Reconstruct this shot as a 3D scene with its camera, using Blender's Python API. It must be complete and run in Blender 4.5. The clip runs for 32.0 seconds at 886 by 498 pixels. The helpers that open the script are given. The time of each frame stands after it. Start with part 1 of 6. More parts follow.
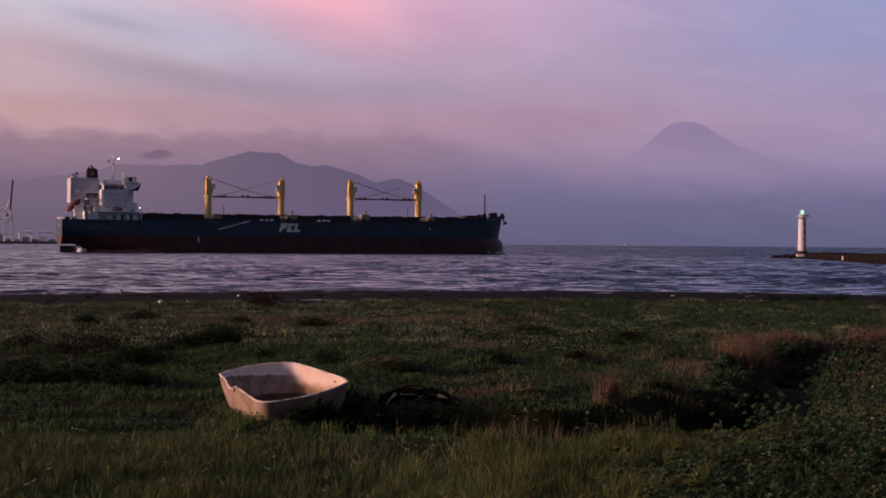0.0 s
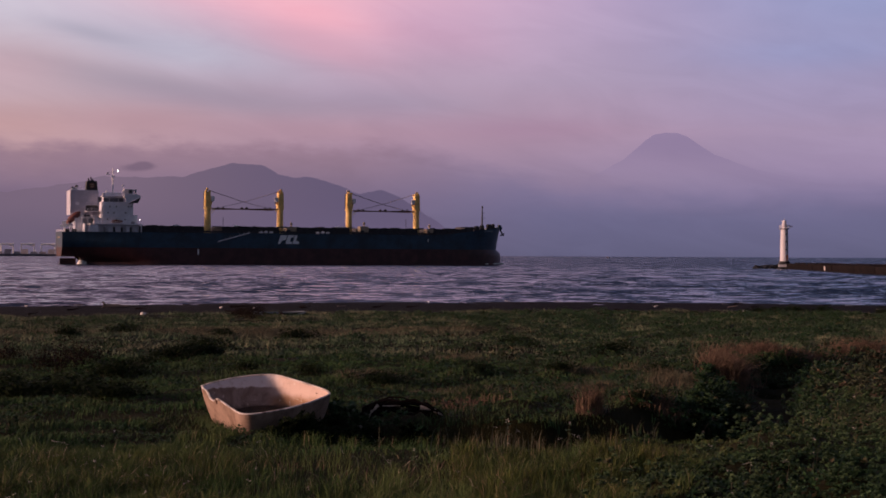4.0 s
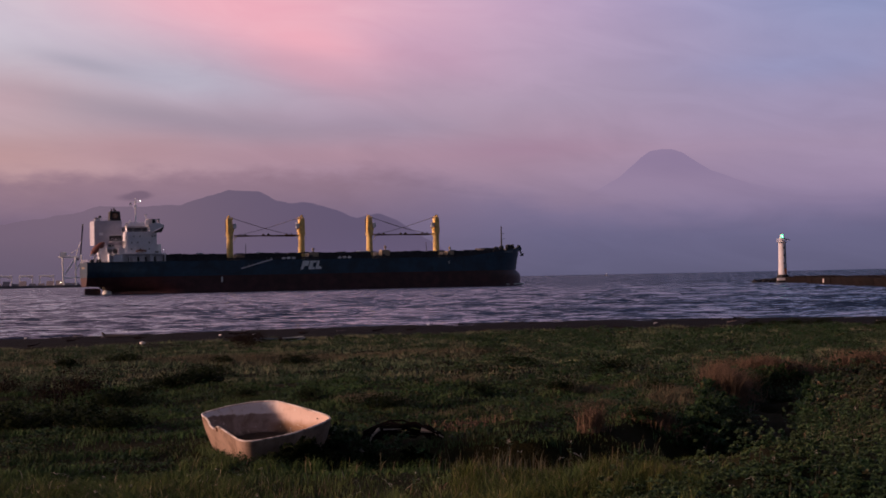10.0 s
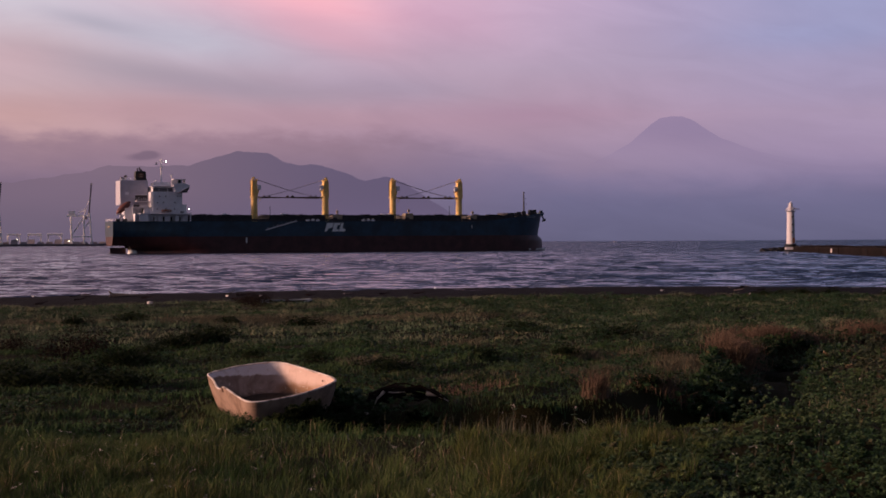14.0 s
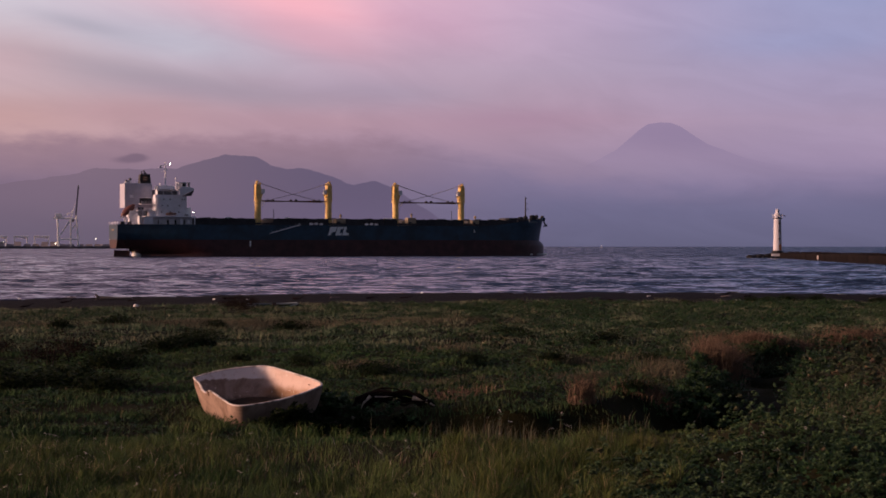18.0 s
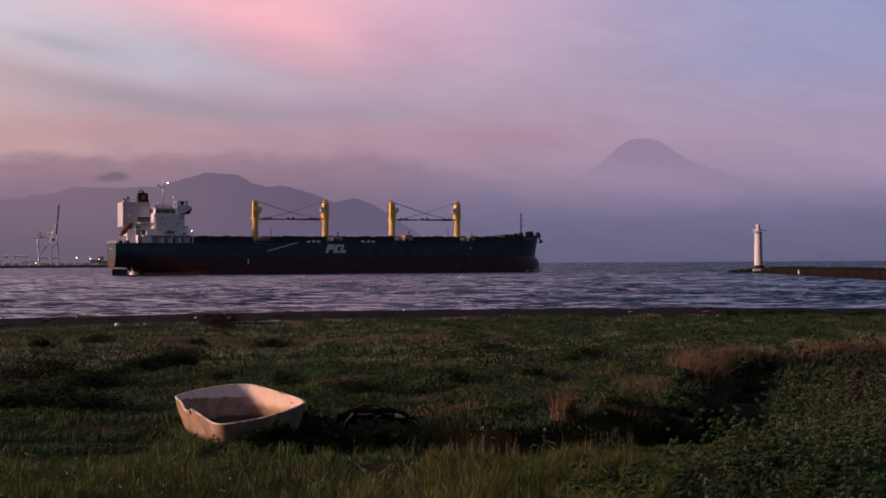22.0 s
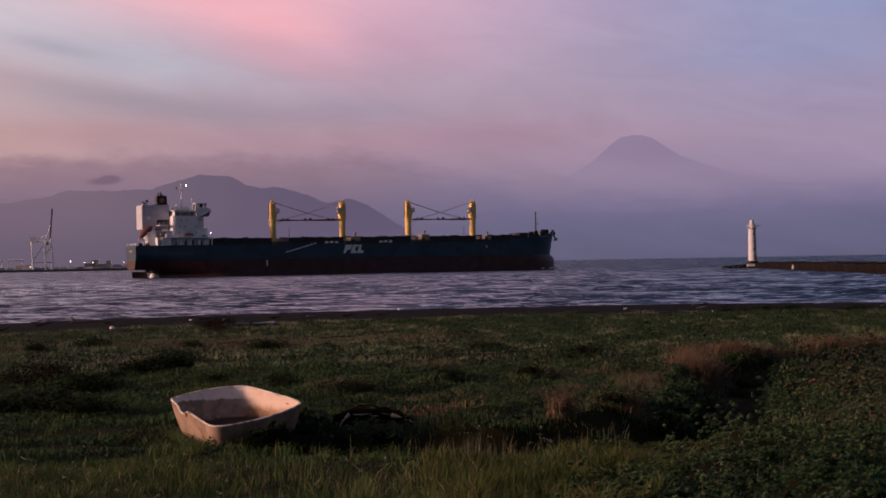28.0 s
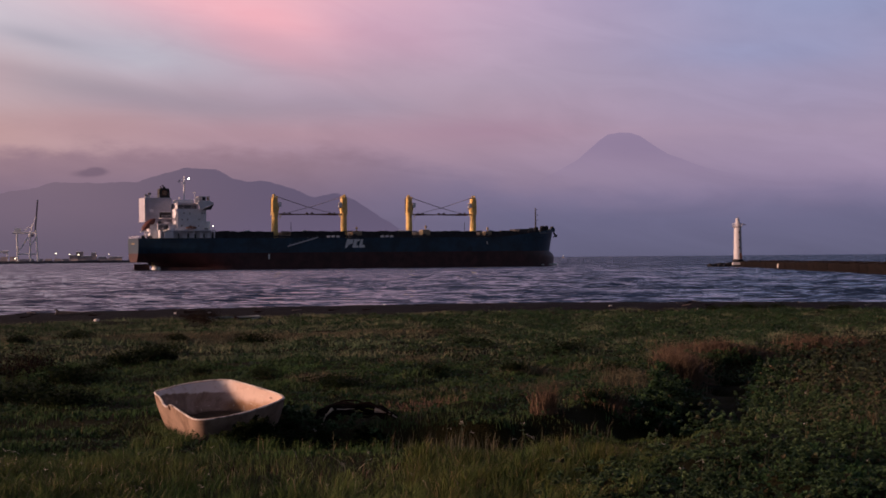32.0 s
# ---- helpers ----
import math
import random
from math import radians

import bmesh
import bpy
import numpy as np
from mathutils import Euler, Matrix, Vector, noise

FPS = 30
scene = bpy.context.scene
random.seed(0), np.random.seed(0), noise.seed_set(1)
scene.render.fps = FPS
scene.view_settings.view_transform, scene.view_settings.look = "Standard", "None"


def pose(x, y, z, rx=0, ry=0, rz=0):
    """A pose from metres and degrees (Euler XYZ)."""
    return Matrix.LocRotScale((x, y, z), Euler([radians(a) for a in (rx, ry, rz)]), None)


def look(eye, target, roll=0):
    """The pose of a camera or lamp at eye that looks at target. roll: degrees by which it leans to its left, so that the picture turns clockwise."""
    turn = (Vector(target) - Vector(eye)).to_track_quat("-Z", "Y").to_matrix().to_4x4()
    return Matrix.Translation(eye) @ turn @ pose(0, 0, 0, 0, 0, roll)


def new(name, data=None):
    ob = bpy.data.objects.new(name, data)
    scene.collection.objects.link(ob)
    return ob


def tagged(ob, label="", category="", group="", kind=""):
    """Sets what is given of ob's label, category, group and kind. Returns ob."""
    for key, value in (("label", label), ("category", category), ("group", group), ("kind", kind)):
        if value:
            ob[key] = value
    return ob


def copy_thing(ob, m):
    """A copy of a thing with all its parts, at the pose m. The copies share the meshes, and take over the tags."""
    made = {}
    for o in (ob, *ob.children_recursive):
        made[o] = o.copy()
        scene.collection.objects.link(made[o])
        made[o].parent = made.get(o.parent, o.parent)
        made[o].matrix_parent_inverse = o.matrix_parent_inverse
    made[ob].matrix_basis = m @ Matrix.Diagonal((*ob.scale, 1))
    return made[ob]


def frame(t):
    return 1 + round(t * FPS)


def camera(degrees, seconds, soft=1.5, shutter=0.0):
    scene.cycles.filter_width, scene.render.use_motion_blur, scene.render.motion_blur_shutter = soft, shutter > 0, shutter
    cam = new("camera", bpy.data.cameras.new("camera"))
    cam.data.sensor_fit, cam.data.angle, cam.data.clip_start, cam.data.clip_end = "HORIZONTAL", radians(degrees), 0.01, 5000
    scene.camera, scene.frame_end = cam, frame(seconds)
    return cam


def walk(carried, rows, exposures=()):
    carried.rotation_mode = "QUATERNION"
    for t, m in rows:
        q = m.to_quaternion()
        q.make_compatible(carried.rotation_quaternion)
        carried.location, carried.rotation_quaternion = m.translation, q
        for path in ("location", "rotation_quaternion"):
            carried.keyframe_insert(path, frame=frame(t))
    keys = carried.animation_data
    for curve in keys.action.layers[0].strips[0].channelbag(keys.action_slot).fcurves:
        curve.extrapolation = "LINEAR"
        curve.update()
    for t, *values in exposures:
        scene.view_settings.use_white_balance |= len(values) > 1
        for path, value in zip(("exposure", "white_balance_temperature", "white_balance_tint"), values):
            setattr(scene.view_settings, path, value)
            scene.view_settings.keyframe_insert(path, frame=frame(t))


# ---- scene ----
EYE_HEIGHT = 4.155


def aim(yaw, pitch, roll, aside):
    """Camera pose of a hand-held camera: degrees to the right, up, and lean; metres that it has swayed to the right."""
    return pose(aside, 0, EYE_HEIGHT, 90 + pitch, 0, -yaw) @ pose(0, 0, 0, 0, 0, roll)


cam = camera(32.39, 32.0, 1.7)
walk(cam, [
    (0, aim(-0.402, -0.223, 0.429, -0.053)), (0.5, aim(-0.423, -0.203, 0.473, -0.051)), (1, aim(-0.532, -0.074, 0.422, -0.049)),
    (1.5, aim(-0.563, 0.104, 0.452, -0.046)), (2, aim(-0.413, 0.256, 0.367, -0.044)), (2.5, aim(-0.192, 0.261, 0.335, -0.041)),
    (3, aim(0.050, 0.236, 0.462, -0.039)), (3.5, aim(0.199, 0.190, 0.482, -0.036)), (5.5, aim(0.096, 0.442, -0.484, -0.026)),
    (6, aim(0.226, 0.591, -0.417, -0.023)), (6.5, aim(0.311, 0.808, -0.657, -0.021)), (7, aim(0.251, 0.934, -0.786, -0.019)),
    (7.5, aim(0.251, 0.994, -0.760, -0.016)), (8, aim(0.394, 1.088, -0.749, -0.014)), (8.5, aim(0.501, 1.146, -0.833, -0.012)),
    (9, aim(0.536, 1.160, -0.858, -0.010)), (9.5, aim(0.462, 1.129, -0.967, -0.008)), (10, aim(0.301, 1.026, -1.134, -0.006)),
    (10.5, aim(0.194, 0.814, -1.245, -0.004)), (11, aim(0.186, 0.556, -1.161, -0.003)), (11.5, aim(0.191, 0.254, -1.086, -0.001)),
    (12, aim(0.145, -0.043, -0.923, 0.000)), (12.5, aim(0.015, -0.286, -0.686, 0.001)), (13, aim(0.001, -0.373, -0.466, 0.002)),
    (13.5, aim(0.001, -0.389, -0.402, 0.003)), (14, aim(-0.009, -0.315, -0.299, 0.004)), (14.5, aim(0.054, -0.230, -0.098, 0.005)),
    (16.5, aim(0.031, -0.164, -0.093, 0.007)), (17, aim(0.141, -0.173, -0.065, 0.007)), (17.5, aim(0.293, -0.165, 0.040, 0.007)),
    (18, aim(0.467, -0.142, 0.037, 0.007)), (18.5, aim(0.610, -0.090, 0.012, 0.007)), (19, aim(0.684, 0.028, -0.105, 0.007)),
    (19.5, aim(0.864, 0.205, -0.087, 0.007)), (20, aim(1.145, 0.243, -0.223, 0.006)), (20.5, aim(1.334, 0.258, -0.342, 0.006)),
    (21, aim(1.392, 0.395, -0.331, 0.006)), (21.5, aim(1.313, 0.533, -0.200, 0.005)), (22, aim(1.155, 0.488, -0.309, 0.005)),
    (22.5, aim(1.090, 0.330, -0.455, 0.005)), (23, aim(1.055, 0.212, -0.520, 0.004)), (23.5, aim(1.083, 0.253, -0.662, 0.004)),
    (24, aim(1.165, 0.365, -0.823, 0.004)), (24.5, aim(1.221, 0.417, -0.936, 0.004)), (25, aim(1.274, 0.398, -0.985, 0.004)),
    (25.5, aim(1.287, 0.397, -1.003, 0.004)), (27.5, aim(1.396, 0.537, -1.234, 0.006)), (28, aim(1.371, 0.455, -1.014, 0.007)),
    (28.5, aim(1.342, 0.487, -0.773, 0.008)), (29, aim(1.402, 0.551, -0.621, 0.010)), (29.5, aim(1.557, 0.551, -0.549, 0.012)),
    (30, aim(1.678, 0.481, -0.518, 0.014)), (30.5, aim(1.753, 0.445, -0.579, 0.017)), (31, aim(1.867, 0.456, -0.565, 0.020)),
    (31.5, aim(1.922, 0.392, -0.515, 0.023)), (32, aim(1.894, 0.281, -0.466, 0.027)),
], exposures=[(0, 0.0, 6350, 8.5), (3, 0.0, 6380, 8.5), (5.5, -0.05, 6400, 8.5), (7, -0.09, 6420, 8.5), (9, -0.12, 6450, 8.5), (10.5, -0.08, 6480, 8.0), (12, 0.0, 6500, 7.5), (13, 0.06, 6510, 7.0), (17, 0.05, 6540, 6.0), (19, 0.05, 6550, 5.5), (23, 0.02, 6600, 4.5), (25, 0.0, 6600, 4.5), (29, -0.05, 6600, 3.5), (32, -0.03, 6600, 3.5)])

# ---- sky and light ----


class Nodes:
    """Short hand for building a node tree."""

    def __init__(self, tree):
        self.tree = tree
        tree.nodes.clear()

    def add(self, kind, **values):
        node = self.tree.nodes.new(kind)
        for key, value in values.items():
            if key == "op":
                node.operation = value
            elif key == "blend":
                node.blend_type = value
            elif key == "of":
                node.data_type = value
        return node

    def put(self, socket, value):
        if isinstance(value, bpy.types.NodeSocket):
            self.tree.links.new(value, socket)
        elif value is not None:
            socket.default_value = value

    def math(self, op, a, b=None, c=None):
        node = self.add("ShaderNodeMath", op=op)
        for socket, value in zip(node.inputs, (a, b, c)):
            self.put(socket, value)
        return node.outputs[0]

    def mix(self, fac, a, b, blend="MIX"):
        node = self.add("ShaderNodeMix", of="RGBA", blend=blend)
        self.put(node.inputs[0], fac)
        self.put(node.inputs[6], a if isinstance(a, bpy.types.NodeSocket) else (*a, 1))
        self.put(node.inputs[7], b if isinstance(b, bpy.types.NodeSocket) else (*b, 1))
        return node.outputs[2]

    def ramp(self, fac, stops, smooth=False):
        node = self.add("ShaderNodeValToRGB")
        if smooth:
            node.color_ramp.interpolation = "EASE"
        el = node.color_ramp.elements
        while len(el) < len(stops):
            el.new(0.5)
        for e, (p, c) in zip(el, stops):
            e.position = p
            e.color = (c, c, c, 1) if isinstance(c, (int, float)) else (*c, 1)
        self.put(node.inputs[0], fac)
        return node.outputs[0]

    def noise(self, vector, scale, detail=4.0, rough=0.55, distortion=0.0):
        node = self.add("ShaderNodeTexNoise")
        self.put(node.inputs["Vector"], vector)
        for key, value in (("Scale", scale), ("Detail", detail), ("Roughness", rough), ("Distortion", distortion)):
            node.inputs[key].default_value = value
        return node.outputs["Fac"]

    def step(self, x, lo, hi):
        node = self.add("ShaderNodeMapRange")
        node.interpolation_type = "SMOOTHSTEP"
        self.put(node.inputs[0], x)
        node.inputs[1].default_value, node.inputs[2].default_value = lo, hi
        return node.outputs[0]


def srgb(r, g, b):
    return tuple((c / 255 / 12.92) if c < 11 else ((c / 255 + 0.055) / 1.055) ** 2.4 for c in (r, g, b))


def dusk_sky():
    world = bpy.data.worlds.new("dusk_sky")
    scene.world = world
    world.use_nodes = True
    n = Nodes(world.node_tree)
    way = n.add("ShaderNodeTexCoord").outputs["Generated"]
    sep = n.add("ShaderNodeSeparateXYZ")
    n.put(sep.inputs[0], way)
    x, y, z = sep.outputs
    deg = 180 / math.pi
    azim = n.math("MULTIPLY", n.math("ARCTAN2", x, y), deg)
    flat = n.math("SQRT", n.math("ADD", n.math("MULTIPLY", x, x), n.math("MULTIPLY", y, y)))
    elev = n.math("MULTIPLY", n.math("ARCTAN2", z, flat), deg)
    # how far towards the sunset, which lies beyond the western shore
    west = n.math("DIVIDE", n.math("ADD", n.math("MULTIPLY", x, math.sin(radians(-100))), n.math("MULTIPLY", y, math.cos(radians(-100)))), n.math("MAXIMUM", flat, 1e-4))

    # slow bending of the cloud layers
    stretch = n.add("ShaderNodeCombineXYZ")
    n.put(stretch.inputs[0], n.math("MULTIPLY", azim, 0.10))
    n.put(stretch.inputs[1], n.math("MULTIPLY", elev, 0.42))
    warp = n.noise(stretch.outputs[0], 1.0, 3.0, 0.5)
    bent = n.math("ADD", elev, n.math("MULTIPLY", n.math("SUBTRACT", warp, 0.5), 1.1))
    # bands of height, 0 at the horizon, 1 at the zenith, opened out near the horizon
    h = n.math("POWER", n.math("MAXIMUM", n.math("DIVIDE", bent, 90.0), 0.0), 0.5)

    def at(e):
        return math.sqrt(e / 90)

    def bands(colours):
        return n.ramp(h, [(math.sqrt(e / 90), srgb(*c)) for e, c in zip(HEIGHTS, colours)])

    east, mid, left, back = bands(EAST), bands(MIDDLE), bands(LEFT), bands(BEHIND)
    glow = n.ramp(h, [(0, (0.95, 0.46, 0.30)), (at(6), (1.3, 0.72, 0.50)), (at(16), (0.95, 0.66, 0.56)), (at(40), (0.42, 0.36, 0.40)), (1, srgb(*LEFT[8]))])
    sky = n.mix(n.step(west, -0.45, -0.17), east, mid)
    sky = n.mix(n.step(west, -0.17, 0.12), sky, left)
    north = n.math("DIVIDE", y, n.math("MAXIMUM", flat, 1e-4))
    sky = n.mix(n.math("MULTIPLY", n.step(west, 0.15, 0.75), n.step(north, -0.55, -0.15)), sky, glow)
    # the unseen half of the sky behind the camera, dimmed to cut fill light
    south = n.math("DIVIDE", n.math("ADD", n.math("MULTIPLY", x, 0.45), n.math("MULTIPLY", y, -0.89)), n.math("MAXIMUM", flat, 1e-4))
    sky = n.mix(n.step(south, -0.1, 0.4), sky, back)

    def blob(a0, e0, wide, high, lean=0.0):
        """A soft patch of the sky, 1 at its middle."""
        da = n.math("SUBTRACT", azim, a0)
        de = n.math("SUBTRACT", n.math("SUBTRACT", elev, e0), n.math("MULTIPLY", da, lean))
        r = n.math("ADD", n.math("POWER", n.math("DIVIDE", da, wide), 2.0), n.math("POWER", n.math("DIVIDE", de, high), 2.0))
        return n.math("POWER", 2.718, n.math("MULTIPLY", r, -1.0))

    def tint(sky, mask, colour, strength, ragged=0.0):
        if ragged:
            mask = n.math("MULTIPLY", mask, n.math("ADD", n.math("MULTIPLY", streak, ragged * 2), 1 - ragged))
        return n.mix(n.math("MINIMUM", n.math("MULTIPLY", mask, strength), 1.0), sky, srgb(*colour))

    fine = n.add("ShaderNodeCombineXYZ")
    n.put(fine.inputs[0], n.math("MULTIPLY", azim, 0.20))
    n.put(fine.inputs[1], n.math("ADD", n.math("MULTIPLY", elev, 0.72), n.math("MULTIPLY", azim, 0.11)))
    streak = n.noise(fine.outputs[0], 1.0, 6.0, 0.58, 0.9)
    for a0, e0, wide, high, lean, colour, strength, ragged in CLOUDS:
        sky = tint(sky, blob(a0, e0, wide, high, lean), colour, strength, ragged)
    # the bank of cloud over the hills: lumpy and high in the west, low and soft in the east
    puff = n.add("ShaderNodeCombineXYZ")
    n.put(puff.inputs[0], n.math("MULTIPLY", azim, 0.5))
    n.put(puff.inputs[1], n.math("MULTIPLY", elev, 1.3))
    puffs = n.noise(puff.outputs[0], 1.0, 5.0, 0.6)
    eastward = n.step(azim, -2.0, 7.0)
    top = n.math("SUBTRACT", 4.0, n.math("MULTIPLY", eastward, 2.05))
    under = n.math("ADD", n.math("SUBTRACT", top, elev), n.math("MULTIPLY", n.math("SUBTRACT", puffs, 0.5), 1.7))
    soft = n.math("ADD", 0.46, n.math("MULTIPLY", eastward, 0.5))
    bank = n.step(n.math("DIVIDE", under, soft), -1.0, 1.0)
    far_round = n.step(west, 0.5, 0.2)
    bank = n.math("MULTIPLY", n.math("MULTIPLY", bank, far_round), n.math("ADD", 0.62, n.math("MULTIPLY", puffs, 0.35)))
    low = n.ramp(n.math("DIVIDE", elev, 4.5), [(0, srgb(108, 99, 124)), (0.45, srgb(122, 106, 131)), (0.75, srgb(144, 118, 136)), (1, srgb(158, 126, 142))])
    low_east = n.ramp(n.math("DIVIDE", elev, 4.5), [(0, srgb(100, 98, 127)), (0.35, srgb(112, 108, 141)), (0.6, srgb(130, 120, 153)), (1, srgb(150, 132, 162))])
    low = n.mix(n.step(azim, -4.0, 6.0), low, low_east)
    sky = n.mix(bank, sky, low)
    lens = n.math("ADD", blob(-11.1, 3.14, 0.72, 0.15, 0.04), n.math("MULTIPLY", blob(-10.9, 3.27, 0.34, 0.13, 0.0), 0.8))
    lens = n.step(n.math("ADD", lens, n.math("MULTIPLY", n.math("SUBTRACT", puffs, 0.5), 0.8)), 0.20, 0.95)
    sky = tint(sky, lens, (116, 96, 116), 0.75)
    # faint streaks all over
    sky = n.mix(0.26, sky, n.ramp(streak, [(0.25, (0.36, 0.34, 0.37)), (0.75, (0.62, 0.6, 0.62))]), "OVERLAY")
    back = n.add("ShaderNodeBackground")
    n.put(back.inputs[0], sky)
    back.inputs[1].default_value = 1.0
    out = n.add("ShaderNodeOutputWorld")
    n.put(out.inputs[0], back.outputs[0])


# sky colours by height above the horizon
HEIGHTS = (0, 1.2, 2.2, 3.2, 4.6, 6.5, 10, 22, 90)
EAST = [(100, 97, 126), (106, 101, 133), (136, 123, 156), (160, 141, 172), (166, 147, 176), (161, 151, 185), (149, 156, 197), (88, 97, 134), (57, 60, 76)]
MIDDLE = [(104, 96, 124), (109, 101, 130), (130, 116, 145), (153, 131, 155), (178, 146, 166), (182, 159, 181), (204, 172, 200), (136, 131, 166), (65, 68, 83)]
LEFT = [(112, 96, 114), (118, 98, 116), (140, 112, 128), (184, 148, 155), (199, 165, 170), (194, 173, 183), (210, 202, 214), (206, 172, 202), (76, 77, 91)]
BEHIND = [(107, 107, 122), (107, 108, 124), (108, 110, 125), (108, 110, 125), (110, 112, 127), (110, 112, 128), (108, 112, 128), (81, 84, 102), (56, 59, 73)]
# cloud patches: azimuth, height, half width, half height, lean, colour, strength, raggedness
CLOUDS = [
    (-14.5, 9.3, 4.0, 1.2, -0.05, (208, 198, 214), 0.7, 0.2),
    (-9.6, 7.6, 4.2, 0.90, -0.13, (188, 184, 202), 0.85, 0.3),
    (-6.8, 10.3, 6.5, 1.45, -0.06, (248, 184, 198), 0.95, 0.2),
    (-4.9, 8.95, 3.2, 0.90, -0.20, (248, 180, 194), 0.85, 0.25),
    (-4.4, 7.7, 2.8, 0.70, -0.20, (214, 162, 180), 0.6, 0.4),
    (0.3, 8.3, 2.2, 0.90, -0.20, (206, 164, 190), 0.5, 0.3),
    (-12.8, 8.0, 1.8, 0.28, -0.20, (166, 162, 180), 0.55, 0.6),
    (-14.0, 6.9, 2.2, 0.30, -0.12, (172, 156, 170), 0.5, 0.6),
    (-10.5, 6.2, 4.5, 0.45, -0.12, (160, 148, 164), 0.6, 0.5),
    (-7.5, 5.6, 4.5, 0.50, -0.06, (160, 144, 162), 0.65, 0.4),
    (-1.5, 5.7, 4.0, 0.50, -0.04, (162, 148, 170), 0.5, 0.4),
    (-16.0, 6.7, 2.5, 1.0, 0.0, (206, 168, 176), 0.5, 0.3),
    (-15.8, 4.7, 3.0, 0.70, 0.0, (194, 152, 152), 0.6, 0.3),
    (-11.0, 4.9, 3.0, 0.60, 0.0, (182, 144, 153), 0.65, 0.4),
    (-5.0, 4.6, 4.5, 0.50, 0.0, (174, 140, 155), 0.6, 0.4),
    (3.5, 4.7, 3.0, 0.45, 0.0, (166, 133, 158), 0.55, 0.4),
    (13.5, 7.4, 4.0, 0.60, 0.0, (148, 156, 198), 0.35, 0.4),
]
dusk_sky()

sun = new("sun", bpy.data.lights.new("sun", "SUN"))
sun.data.energy, sun.data.angle, sun.data.color = 4.5, radians(11.5), (1.0, 0.57, 0.42)
sun.matrix_world = look((-300, -70, 62), (0, 0, 0))

# ---- materials ----


def material(name, colour, rough=0.6, metal=0.0, vary=0.25, scale=3.0, bump=0.0, bump_scale=30.0, dirt=None, dirt_scale=1.2, dirt_amount=0.5, island=0.0, each=0.0, specular=0.4):
    """A surface with grain, larger stains and fine relief, in the thing's own metres."""
    m = bpy.data.materials.new(name)
    m.use_nodes = True
    n = Nodes(m.node_tree)
    out = n.add("ShaderNodeOutputMaterial")
    b = n.add("ShaderNodeBsdfPrincipled")
    n.put(out.inputs[0], b.outputs[0])
    place = n.add("ShaderNodeTexCoord").outputs["Object"]
    grain = n.noise(place, scale, 6.0, 0.6)
    low = tuple(c * (1 - vary) for c in colour)
    high = tuple(min(c * (1 + vary), 1) for c in colour)
    col = n.mix(n.step(grain, 0.3, 0.7), low, high)
    if dirt:
        stain = n.noise(place, dirt_scale, 5.0, 0.65, 0.4)
        col = n.mix(n.math("MULTIPLY", n.step(stain, 0.45, 0.68), dirt_amount), col, dirt)
    if island:
        rnd = n.add("ShaderNodeNewGeometry").outputs["Random Per Island"]
        col = n.mix(1.0, col, n.ramp(rnd, [(0, (1 - island, 1 - island, 1 - island)), (1, (1, 1, 1))]), "MULTIPLY")
    if each:
        rnd = n.add("ShaderNodeObjectInfo").outputs["Random"]
        col = n.mix(1.0, col, n.ramp(rnd, [(0, (1 - each, 1 - each, 1 - each)), (1, (1, 1, 1))]), "MULTIPLY")
    n.put(b.inputs["Base Color"], col)
    b.inputs["Metallic"].default_value = metal
    b.inputs["Specular IOR Level"].default_value = specular
    n.put(b.inputs["Roughness"], n.math("ADD", rough - 0.08, n.math("MULTIPLY", grain, 0.16)))
    if bump:
        node = n.add("ShaderNodeBump")
        node.inputs["Strength"].default_value = bump
        node.inputs["Distance"].default_value = 0.02
        n.put(node.inputs["Height"], n.noise(place, bump_scale, 4.0))
        n.put(b.inputs["Normal"], node.outputs[0])
    return m


def glowing(name, colour, strength):
    m = bpy.data.materials.new(name)
    m.use_nodes = True
    n = Nodes(m.node_tree)
    e = n.add("ShaderNodeEmission")
    e.inputs[0].default_value = (*colour, 1)
    e.inputs[1].default_value = strength
    n.put(n.add("ShaderNodeOutputMaterial").inputs[0], e.outputs[0])
    return m


